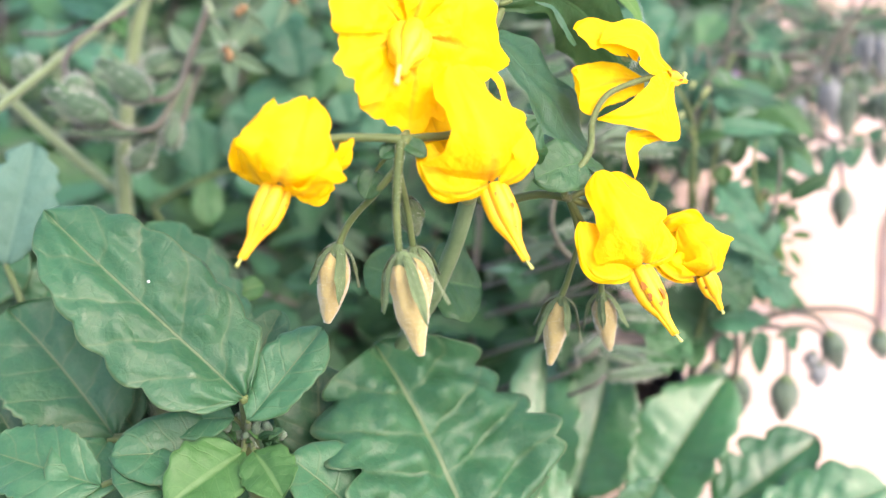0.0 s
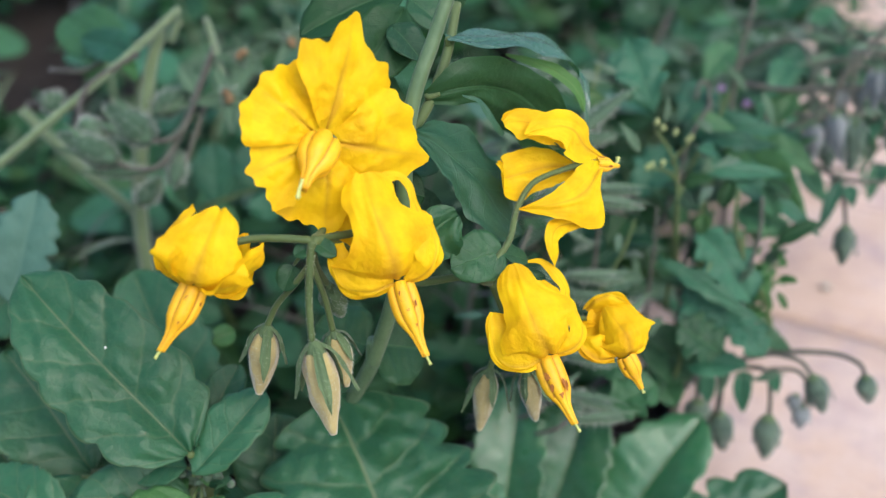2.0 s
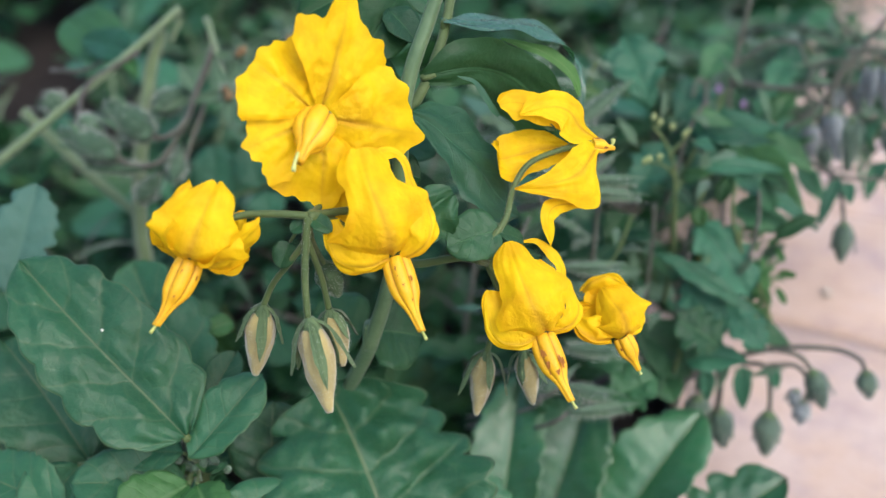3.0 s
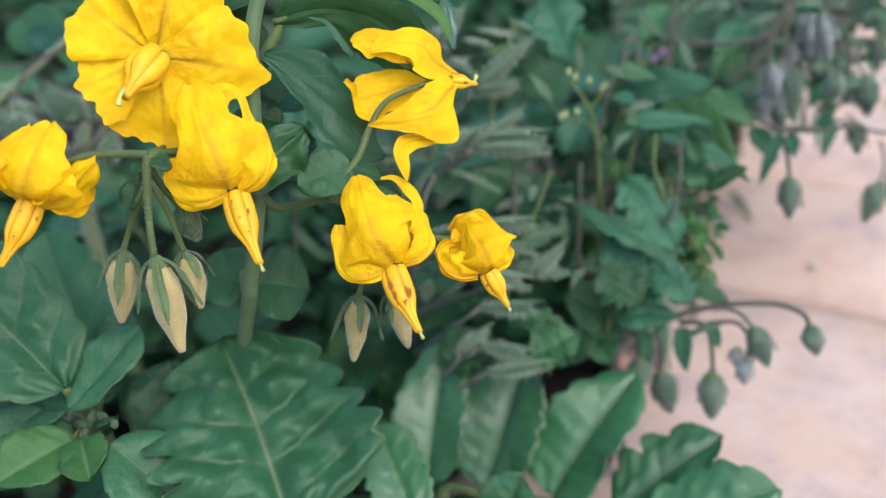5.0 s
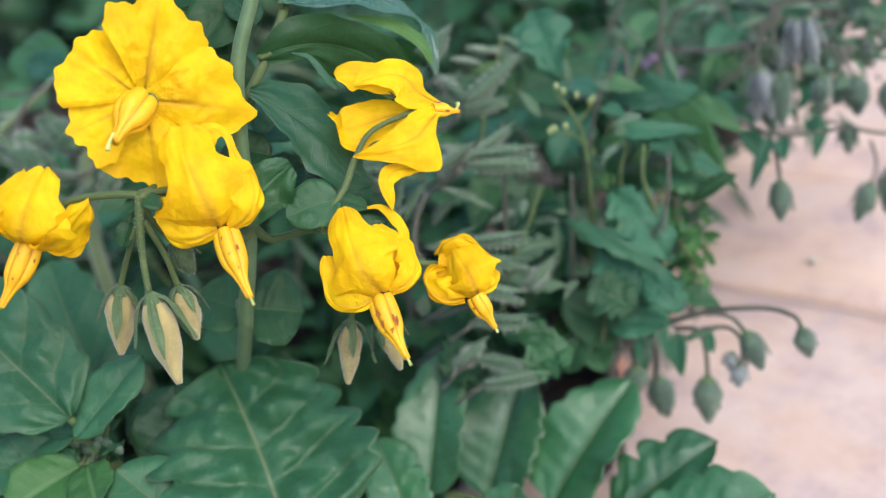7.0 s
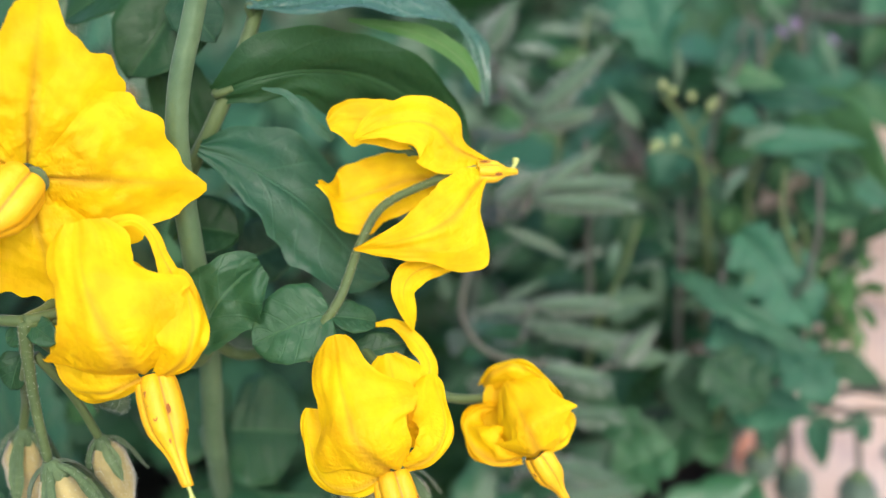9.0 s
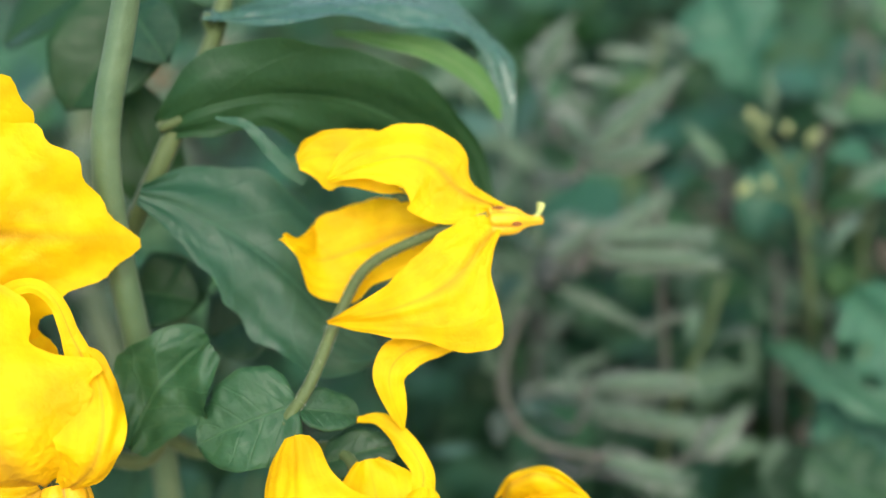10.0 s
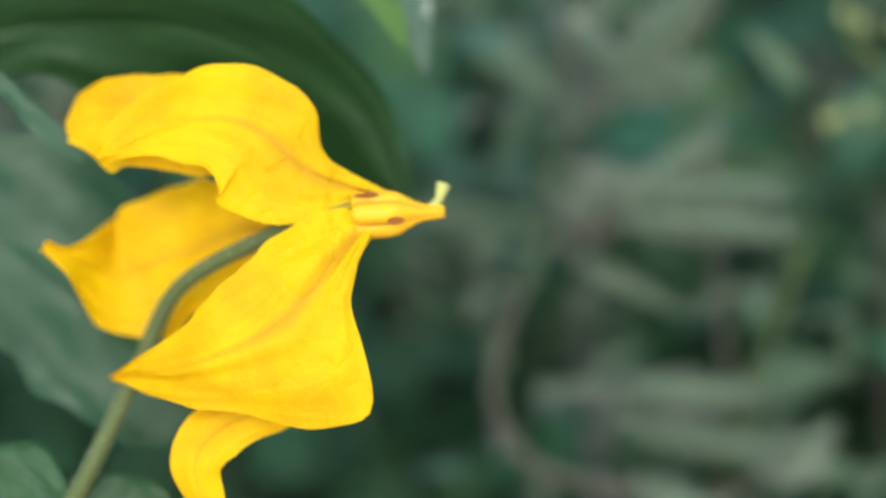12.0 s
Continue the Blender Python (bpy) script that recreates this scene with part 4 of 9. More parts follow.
part("petal", sweep_petal([(2.88, 12.66, 9.63), (3.16, 12.74, 9.74), (3.25, 13.04, 9.85), (3.09, 13.43, 9.96), (2.97, 13.66, 10)], 1.0, 1.0, (0.96, -0.74, 0.35), profile=(((0, 0.072), (0.25, 0.122), (0.5, 0.137), (0.75, 0.108), (0.92, 0.072), (1, 0.029)), ((0, 0.086), (0.25, 0.223), (0.5, 0.302), (0.75, 0.252), (0.92, 0.144), (1, 0.029))), cup=0.8, seed=32, nu=18, nv=30, crease=0.02, ripple=0.03, crinkle=0.07), YELLOW, lantern_stained)
part("petal", sweep_petal([(2.75, 12.61, 9.65), (2.48, 12.42, 9.59), (2.16, 12.42, 9.59), (1.98, 12.54, 9.75), (1.92, 12.73, 9.99), (1.93, 12.91, 10.18)], 1.0, 1.0, (-0.13, -1.12, 0.18), profile=(((0, 0.144), (0.2, 0.324), (0.45, 0.414), (0.7, 0.467), (0.88, 0.432), (0.96, 0.324), (1, 0.144)), ((0, 0.072), (0.2, 0.093), (0.45, 0.122), (0.7, 0.086), (0.88, 0.108), (0.96, 0.079), (1, 0.029))), cup=0.7, seed=33, nu=18, nv=30, crease=0.02, ripple=0.03, crinkle=0.07), YELLOW, lantern_stained)
part("petal", sweep_petal([(2.84, 12.89, 9.67), (2.77, 13.12, 9.87), (2.68, 13.37, 10.07), (2.57, 13.61, 10.27)], 1.0, 1.0, (0.47, -0.82, 0.43), profile=(((0, 0.180), (0.3, 0.288), (0.6, 0.302), (0.85, 0.266), (0.95, 0.173), (1, 0.086)), ((0, 0.216), (0.3, 0.396), (0.6, 0.414), (0.85, 0.302), (0.95, 0.194), (1, 0.086))), cup=0.5, seed=34, nu=18, nv=30, crease=0.02, ripple=0.03, crinkle=0.07), YELLOW, lantern_stained)
part("petal", sweep_petal([(2.96, 13.05, 9.78), (2.96, 13.46, 9.95), (2.97, 13.67, 10.1), (2.81, 13.82, 10.28), (2.6, 13.92, 10.4), (2.39, 13.91, 10.4)], 1.0, 1.0, (0.58, -0.64, 0.67), profile=(((0, 0.108), (0.25, 0.108), (0.45, 0.093), (0.65, 0.079), (0.85, 0.058), (1, 0.022)), ((0, 0.144), (0.25, 0.122), (0.45, 0.093), (0.65, 0.093), (0.85, 0.058), (1, 0.022))), cup=0.8, seed=35, nu=12, nv=36, crease=0.01, ripple=0.02, crinkle=0.02), YELLOW, lantern_stained)
small_flower = reflex_flower(tomato, (3.92, 13.58, 8.9), (0.25, -0.16, -0.46), [], (0.62, 0.155), "smallest yellow flower with tightly curled petals", 0, [(3.51, 14.13, 9.1), (2.97, 13.88, 9.39), (2.36, 13.86, 9.83), (1.83, 13.73, 10.11)], 3, 4, 0.0, (-0.05, -0.76, 0.65), calyx=0.22)
part("petal", sweep_petal([(4, 13.54, 8.91), (4, 13.42, 9.13), (3.93, 13.46, 9.37), (3.78, 13.7, 9.45), (3.6, 14.03, 9.48)], 1.0, 1.0, (0.23, -0.91, 0.38), profile=(((0, 0.208), (0.08, 0.250), (0.2, 0.273), (0.35, 0.424), (0.5, 0.485), (0.65, 0.440), (0.8, 0.379), (0.93, 0.265), (1, 0.114)), ((0, 0.303), (0.08, 0.474), (0.2, 0.523), (0.35, 0.474), (0.5, 0.417), (0.65, 0.364), (0.8, 0.303), (0.93, 0.227), (1, 0.114))), cup=0.9, seed=41, nu=30, nv=48, crease=0.03, ripple=0.03, crinkle=0.09), YELLOW, small_flower)
part("petal", sweep_petal([(3.78, 13.52, 8.87), (3.51, 13.37, 8.94), (3.28, 13.48, 9.05), (3.17, 13.67, 9.17), (3.27, 13.86, 9.25), (3.44, 13.98, 9.18)], 1.0, 1.0, (-0.21, -1.03, 0.36), profile=(((0, 0.114), (0.2, 0.303), (0.45, 0.360), (0.7, 0.303), (0.9, 0.136), (1, 0.030)), ((0, 0.068), (0.2, 0.083), (0.45, 0.099), (0.7, 0.068), (0.9, 0.068), (1, 0.030))), cup=0.8, seed=42, nu=18, nv=30, crease=0.02, ripple=0.07, crinkle=0.16), YELLOW, small_flower)
part("petal", sweep_petal([(3.29, 14.11, 9.34), (3.44, 14.12, 9.55), (3.67, 14.18, 9.6), (3.92, 14.13, 9.51), (4.1, 14.04, 9.34), (4.17, 13.95, 9.22)], 1.0, 1.0, (0.31, -0.61, 0.84), profile=(((0, 0.152), (0.25, 0.322), (0.5, 0.360), (0.75, 0.303), (1, 0.076)), ((0, 0.053), (0.25, 0.061), (0.5, 0.068), (0.75, 0.068), (1, 0.030))), cup=0.8, seed=43, nu=18, nv=30, crease=0.02, ripple=0.09, crinkle=0.2), YELLOW, small_flower)
part("petal", sweep_petal([(3.99, 13.6, 8.92), (4.19, 13.7, 8.95), (4.26, 13.91, 9.01), (4.11, 14.16, 9.09)], 1.0, 1.0, (0.87, -0.81, 0.28), profile=(((0, 0.076), (0.3, 0.068), (0.6, 0.076), (0.9, 0.068), (1, 0.030)), ((0, 0.076), (0.3, 0.190), (0.6, 0.227), (0.9, 0.152), (1, 0.030))), cup=0.9, seed=44, nu=18, nv=30, crease=0.02, ripple=0.03, crinkle=0.07), YELLOW, small_flower)
part("petal", sweep_petal([(3.74, 13.71, 8.8), (3.58, 13.89, 8.97), (3.55, 14.04, 9.19), (3.64, 14.18, 9.42)], 1.0, 1.0, (0.1, -0.77, 0.65), profile=(((0, 0.227), (0.3, 0.417), (0.6, 0.455), (0.9, 0.303), (1, 0.076)), ((0, 0.227), (0.3, 0.341), (0.6, 0.265), (0.9, 0.190), (1, 0.076))), cup=-0.5, seed=45, nu=18, nv=30, crease=0.02, ripple=0.03, crinkle=0.07), YELLOW, small_flower)

# the open flower facing the path: webbed petals, one after the other round the throat
open_flower = part("flower", blob((-0.36, 13.46, 12.67), (0.03, -0.23, 0.07), [0.05, 0.14, 0.15, 0.1], 6, 12), SEPAL, tomato, "wide open yellow star flower with crinkled petals")
part("pedicel", tube([(-0.36, 13.42, 12.69), (-0.29, 13.52, 12.19), (-0.47, 13.04, 11.54), (-0.54, 12.58, 11.6)], [0.05, 0.055, 0.06], 9, 7), STALK, open_flower)
COROLLA = axis_frame((-0.42, 13.36, 12.75), (0.57, -0.77, 0.29), 0, (0.804, 0.595, 0))
for tip_at, low, high, length, rim, rim_b, slope, seed in ((-24, -76, 30, 1.68, 1.16, 1.24, 0.0, 61), (-101, -150, -58, 1.34, 1.16, 1.2, -0.04, 62), (187, 146, 226, 1.14, 1.08, 1.14, 0.02, 63), (126, 82, 168, 1.22, 1.16, 1.24, -0.1, 64), (62, 16, 100, 1.76, 1.3, 1.34, 0.06, 65)):
    part("petal", fan_petal(COROLLA, tip_at, low, high, length, rim, rim_b, slope, seed), YELLOW, open_flower)
cone_frame = axis_frame((-0.4, 13.3, 12.75), (-0.13, -0.96, -0.1))
part("anther_cone", anther_cone(cone_frame, 0.9, 0.27, -0.12), ANTHER, open_flower)
part("style", tube([(-0.53, 12.48, 12.65), (-0.55, 12.33, 12.58), (-0.56, 12.24, 12.5)], [0.026, 0.024, 0.036], 8, 5), STIGMA, open_flower)

# the flower seen from behind, its petals thrown back and its anthers pointing away
side_flower = part("flower", blob((3.14, 15.07, 11.48), (0.24, 0.14, -0.05), [0.05, 0.06, 0.06, 0.05, 0.04], 8, 12), SEPAL, tomato, "yellow flower seen from behind with petals thrown back")
part("petal", sweep_petal([(3.51, 15.33, 11.4), (3.24, 15.21, 11.68), (3.06, 15.21, 11.95), (2.84, 15.15, 12.08), (2.56, 15.04, 12.1), (2.29, 14.87, 12.07)], 1.0, 1.0, (0.49, -0.54, 0.76), profile=(((0, 0.035), (0.1, 0.061), (0.2, 0.087), (0.28, 0.166), (0.36, 0.288), (0.5, 0.297), (0.65, 0.270), (0.8, 0.235), (0.92, 0.131), (1, 0.017)), ((0, 0.035), (0.1, 0.105), (0.2, 0.235), (0.28, 0.384), (0.36, 0.392), (0.5, 0.340), (0.65, 0.253), (0.8, 0.148), (0.92, 0.061), (1, 0.017))), cup=0.25, seed=52, nu=30, nv=48, crease=0.02, ripple=0.02, crinkle=0.05), YELLOW, side_flower)
part("petal", sweep_petal([(2.97, 15.31, 11.75), (2.66, 15.26, 11.96), (2.35, 15.17, 12.12), (2.13, 15.09, 12.18), (1.98, 15.01, 12.17)], 1.0, 1.0, (0.4, -0.6, 0.75), profile=(((0, 0.131), (0.3, 0.253), (0.55, 0.240), (0.75, 0.218), (0.9, 0.192), (1, 0.087)), ((0, 0.174), (0.3, 0.240), (0.55, 0.270), (0.75, 0.288), (0.9, 0.218), (1, 0.061))), cup=0.3, seed=51, tipcurl=-0.05, nu=20, nv=36, crease=0.02, ripple=0.03, crinkle=0.06), YELLOW, side_flower)
part("petal", sweep_petal([(3.05, 15.21, 11.31), (2.69, 15.15, 11.37), (2.3, 15.01, 11.33), (1.99, 14.8, 11.35), (1.95, 14.62, 11.62), (1.9, 14.57, 11.76)], 1.0, 1.0, (0.65, -0.47, 0.7), profile=(((0, 0.080), (0.15, 0.200), (0.32, 0.344), (0.5, 0.392), (0.64, 0.368), (0.76, 0.288), (0.86, 0.160), (0.92, 0.064), (0.96, 0.040), (1, 0.032)), ((0, 0.200), (0.15, 0.296), (0.32, 0.360), (0.5, 0.376), (0.64, 0.376), (0.76, 0.312), (0.86, 0.184), (0.92, 0.072), (0.96, 0.040), (1, 0.032))), cup=-0.12, seed=53, nu=34, nv=60, crease=0.02, ripple=0.05, crinkle=0.075), YELLOW, side_flower)
part("petal", sweep_petal([(3.53, 15.34, 11.39), (3.41, 14.96, 11.34), (3.21, 14.59, 11.24), (2.88, 14.32, 11.22), (2.24, 14.23, 11.14)], 1.0, 1.0, (0.51, -0.64, 0.58), profile=(((0, 0.020), (0.08, 0.120), (0.18, 0.240), (0.26, 0.304), (0.3, 0.328), (0.34, 0.344), (0.38, 0.352), (0.41, 0.352), (0.43, 0.344), (0.47, 0.336), (0.55, 0.296), (0.68, 0.208), (0.84, 0.104), (0.94, 0.040), (1, 0.012)), ((0, 0.020), (0.08, 0.040), (0.18, 0.080), (0.26, 0.168), (0.3, 0.216), (0.34, 0.336), (0.38, 0.464), (0.41, 0.599), (0.43, 0.631), (0.47, 0.551), (0.55, 0.408), (0.68, 0.256), (0.84, 0.144), (0.94, 0.056), (1, 0.012))), cup=0.2, seed=54, nu=34, nv=60, crease=0.02, ripple=0.025, crinkle=0.075), YELLOW, side_flower)
part("petal", sweep_petal([(3.32, 14.52, 10.7), (3.05, 14.41, 10.79), (2.83, 14.21, 10.84), (2.76, 13.99, 10.76), (2.8, 13.87, 10.35)], 1.0, 1.0, (0.49, -0.57, 0.72), profile=(((0, 0.035), (0.25, 0.105), (0.5, 0.157), (0.7, 0.113), (0.9, 0.057), (1, 0.013)), ((0, 0.035), (0.25, 0.113), (0.5, 0.148), (0.7, 0.131), (0.9, 0.070), (1, 0.013))), cup=0.6, seed=55, nu=16, nv=40, crease=0.02, ripple=0.02, crinkle=0.03), YELLOW, side_flower)
part("anther_cone", anther_cone(axis_frame((3.38, 15.19, 11.4), (0.36, 0.23, -0.17)), 0.47, 0.115), ANTHER, side_flower)
part("style", tube([(3.68, 15.4, 11.26), (3.72, 15.46, 11.28), (3.73, 15.53, 11.32)], [0.024, 0.022, 0.04], 9, 5), STIGMA, side_flower)
part("rust_marks", rust_marks(axis_frame((3.38, 15.19, 11.4), (0.36, 0.23, -0.17)), 0.47, 0.115, 8, 6), RUST, side_flower)
pedicel = part("pedicel", tube([(3.25, 15.12, 11.44), (2.94, 14.98, 11.43), (2.44, 14.75, 11.3), (2.2, 14.43, 11.02), (2.1, 13.87, 10.78), (1.74, 13.5, 10.38), (1.83, 13.73, 10.11)], [0.07, 0.042, 0.045, 0.048, 0.05, 0.055, 0.06], 12, 8), STALK, side_flower)
hairs(side_flower, pedicel, 600, 0.03, 7, "down", 0.000008)
part("sepal", sepal_mesh(axis_frame((2.84, 15.09, 11.68), (-0.5, -0.2, 0.3)), 180, 0.2, 0.12, (20, 10, 5), 4), SEPAL, side_flower)
part("truss_branch", tube([(1.83, 13.73, 10.11), (1.39, 13.89, 10.09), (0.67, 13.92, 9.93), (0.46, 13.81, 10.24)], [0.06, 0.065, 0.08], 9, 6), STALK, tomato)

# closed buds of the spray
bud_stalk = part("bud_stalk", tube([(-0.54, 12.58, 11.6), (-0.59, 12.41, 11.19), (-0.61, 12.22, 10.74), (-0.58, 12, 10.24)], [0.07, 0.055, 0.05], 9, 7), STALK, tomato)
hairs(bud_stalk, bud_stalk, 500, 0.03, 8, "down", 0.000010)
flower_bud(tomato, (-0.55, 11.98, 10.22), (-0.3, 11.51, 8.93), 0.239, seed=1)
flower_bud(tomato, (-1.45, 12.64, 9.95), (-1.62, 12.29, 8.92), 0.228, [(-1.25, 12.7, 10.34), (-0.88, 12.51, 10.86), (-0.59, 12.46, 11.26)], seed=2)
flower_bud(tomato, (-0.41, 12.56, 9.96), (-0.23, 12.28, 9.17), 0.195, [(-0.48, 12.6, 10.56), (-0.59, 12.54, 11.2)], seed=3)
flower_bud(tomato, (-0.56, 13.11, 10.43), (-0.37, 13.02, 9.91), 0.198, [(-0.59, 12.78, 11.02), (-0.56, 12.6, 11.45)], seed=4, mat=SEPAL, label='small green flower bud still shut in its sepals')
flower_bud(tomato, (1.79, 13.57, 8.48), (1.63, 13.17, 7.51), 0.185, [(1.9, 13.61, 8.87), (2.01, 13.69, 9.49), (1.83, 13.73, 10.11)], seed=5)
flower_bud(tomato, (2.39, 13.49, 8.59), (2.55, 13.26, 7.71), 0.18, [(2.33, 13.55, 9.05), (2.1, 13.68, 9.62), (1.83, 13.73, 10.11)], seed=6)

# leaves of the flowering plant
leaf(tomato, (-0.54, 12.63, 11.5), (-0.82, 12.51, 11.38), 0.27, (0.17, -0.53, 0.83), ROUNDLEAF, "round", nu=8, nv=12)
leaf(tomato, (-0.5, 12.61, 11.54), (-0.2, 12.5, 11.41), 0.28, (0.15, -0.54, 0.83), ROUNDLEAF, "round", nu=8, nv=12)
leaf(tomato, (-0.89, 12.67, 11.1), (-1.04, 12.44, 10.8), 0.39, (0.17, -0.52, 0.84), ROUNDLEAF, "round", stalk=(-0.58, 12.55, 11.39), nu=8, nv=12)
leaf(tomato, (2.02, 13.77, 10.69), (1.27, 13.34, 10.65), 0.85, (0.39, -0.53, 0.75), ROUNDLEAF, "round", label="round deep green leaf with sunken veins", fold=0.1, quilt=0.06)
leaf(tomato, (2.03, 13.75, 10.66), (2.38, 13.97, 10.37), 0.39, (0.19, -0.32, 0.93), ROUNDLEAF, "round", fold=0.2)
leaf(tomato, (2.14, 13.64, 10.17), (2.65, 13.97, 10.12), 0.42, (0.26, -0.44, 0.86), ROUNDLEAF, "round", fold=0.1)
part("leaf", sweep_petal([(1.05, 15.83, 13.2), (1.62, 16.1, 13.04), (2.16, 16.5, 12.88), (2.68, 16.75, 12.64), (3.05, 16.82, 12.22), (3.18, 16.67, 11.84), (3.23, 16.46, 11.44)], 1.0, 1.0, (0.51, 0.22, 1.79), profile=(((0, 0.080), (0.12, 0.230), (0.3, 0.322), (0.45, 0.322), (0.6, 0.356), (0.72, 0.264), (0.85, 0.115), (0.94, 0.057), (1, 0.017)), ((0, 0.172), (0.12, 0.402), (0.3, 0.546), (0.45, 0.632), (0.6, 0.603), (0.72, 0.402), (0.85, 0.195), (0.94, 0.080), (1, 0.017))), cup=0.12, seed=61, nu=28, nv=48, crease=0.03, ripple=0.05, crinkle=0.10), ARCHLEAF, tomato, "arching glossy green leaf, its colour paled for sky sheen")
part("leaf", sweep_petal([(1.91, 16.35, 12.69), (2.32, 16.45, 12.53), (2.73, 16.53, 12.31), (3.04, 16.52, 12.01), (3.18, 16.46, 11.64)], 1.0, 1.0, (0.47, -0.85, 0.34), profile=(((0, 0.011), (0.25, 0.069), (0.5, 0.092), (0.75, 0.080), (0.92, 0.046), (1, 0.017)), ((0, 0.023), (0.25, 0.069), (0.5, 0.115), (0.75, 0.126), (0.92, 0.080), (1, 0.017))), cup=0.1, seed=62, nu=10, nv=30, crease=0.0, ripple=0.01, crinkle=0.02), RIMLEAF, tomato, "turned edge of the arching leaf, coloured bright for light shining through")
part("leaf", sweep_petal([(0.78, 15.04, 12.59), (1.27, 15.18, 12.65), (1.73, 15.53, 12.5), (2.18, 15.98, 12.11), (2.58, 16.21, 11.55), (3.02, 16.11, 10.76)], 1.0, 1.0, (0.13, -1.08, 0.2), profile=(((0, 0.105), (0.12, 0.263), (0.28, 0.252), (0.42, 0.499), (0.6, 0.683), (0.78, 0.578), (0.92, 0.263), (1, 0.021)), ((0, 0.084), (0.12, 0.368), (0.28, 0.505), (0.42, 0.515), (0.6, 0.484), (0.78, 0.368), (0.92, 0.179), (1, 0.021))), cup=0.10, seed=63, nu=28, nv=48, crease=0.035, ripple=0.05, crinkle=0.12), SHADELEAF, tomato, "broad deep green leaf, darkened for shade under the arching leaf")
part("leaf_edge", sweep_petal([(1.34, 15.08, 12.61), (1.61, 15.09, 12.5), (1.78, 15.05, 12.25), (1.96, 15.05, 11.96)], 1.0, 1.0, (0.2, -0.51, 0.96), profile=(((0, 0.016), (0.2, 0.037), (0.5, 0.063), (0.8, 0.074), (1, 0.042)), ((0, 0.016), (0.2, 0.032), (0.5, 0.047), (0.8, 0.047), (1, 0.032))), cup=0.3, seed=64, nu=8, nv=24, crease=0.0, ripple=0.01, crinkle=0.02), WAVYLEAF, tomato, "pale upturned edge of a leaf")
part("leaf", sweep_petal([(0.68, 14.6, 12.22), (0.97, 14.73, 11.95), (1.35, 14.81, 11.55), (1.71, 14.77, 11.1), (2.02, 14.72, 10.64), (2.27, 14.75, 10.35)], 1.0, 1.0, (0.74, -0.44, 0.74), profile=(((0, 0.094), (0.1, 0.230), (0.2, 0.303), (0.28, 0.418), (0.36, 0.408), (0.46, 0.554), (0.54, 0.513), (0.64, 0.648), (0.75, 0.596), (0.86, 0.439), (0.95, 0.209), (1, 0.031)), ((0, 0.073), (0.1, 0.345), (0.2, 0.471), (0.28, 0.575), (0.36, 0.628), (0.46, 0.680), (0.54, 0.680), (0.64, 0.628), (0.75, 0.523), (0.86, 0.366), (0.95, 0.188), (1, 0.031))), cup=0.06, seed=65, nu=28, nv=56, crease=0.03, ripple=0.07, crinkle=0.12), WAVYLEAF, tomato, "broad dark green leaf with a wavy edge")
part("leaf", sweep_petal([(0.66, 13.23, 10.66), (0.88, 13.55, 10.97), (1.15, 13.76, 11.18), (1.35, 13.89, 11.24)], 1.0, 1.0, (0.5, -0.51, 0.78), profile=(((0, 0.156), (0.25, 0.342), (0.5, 0.477), (0.75, 0.477), (0.9, 0.342), (1, 0.156)), ((0, 0.104), (0.25, 0.259), (0.5, 0.405), (0.75, 0.301), (0.9, 0.207), (1, 0.104))), cup=-0.35, seed=66, nu=24, nv=36, crease=0.05, ripple=0.05, crinkle=0.14), ROUNDLEAF, tomato, "twisted deep green leaf with a pale midrib")
leaf(tomato, (0.2, 14.5, 11.3), (0.75, 14.59, 11.08), 0.78, (0.33, -0.42, 0.85), SHADELEAF, "round")
part("leaf", sweep_petal([(-0.1, 15.86, 12.87), (-0.01, 15.63, 12.4), (0.14, 15.42, 11.92), (0.28, 15.22, 11.56)], 1.0, 1.0, (0.52, -0.71, 0.46), profile=(((0, 0.105), (0.25, 0.316), (0.5, 0.379), (0.75, 0.295), (1, 0.042)), ((0, 0.105), (0.25, 0.316), (0.5, 0.379), (0.75, 0.295), (1, 0.042))), cup=0.12, seed=67, nu=18, nv=30, crease=0.02, ripple=0.04, crinkle=0.1), SHADELEAF, tomato, "deep green leaf in the shade behind the stem")
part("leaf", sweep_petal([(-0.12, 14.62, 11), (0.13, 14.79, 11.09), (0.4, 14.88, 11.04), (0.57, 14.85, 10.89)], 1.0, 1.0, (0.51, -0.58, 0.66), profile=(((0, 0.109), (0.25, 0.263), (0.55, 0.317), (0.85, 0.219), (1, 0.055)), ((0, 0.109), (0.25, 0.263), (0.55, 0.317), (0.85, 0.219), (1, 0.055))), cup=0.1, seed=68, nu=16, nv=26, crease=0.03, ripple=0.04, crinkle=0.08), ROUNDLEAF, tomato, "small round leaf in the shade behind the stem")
leaf(tomato, (0.31, 16.48, 13.42), (-0.32, 15.29, 12.72), 1.08, (0.42, -0.57, 0.71), SHADELEAF, "oval", fold=0.2, bend=0.4)
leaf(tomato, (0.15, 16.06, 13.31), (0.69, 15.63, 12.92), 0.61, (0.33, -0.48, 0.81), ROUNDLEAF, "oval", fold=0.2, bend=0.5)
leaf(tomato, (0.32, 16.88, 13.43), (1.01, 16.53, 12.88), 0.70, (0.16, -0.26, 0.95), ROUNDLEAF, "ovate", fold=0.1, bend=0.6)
leaf(tomato, (0.29, 16.91, 13.58), (-1.31, 15.93, 13.22), 1.17, (0.09, -0.42, 0.9), SHADELEAF, "oval", fold=0.2, bend=0.3, teeth=7, depth=0.1)
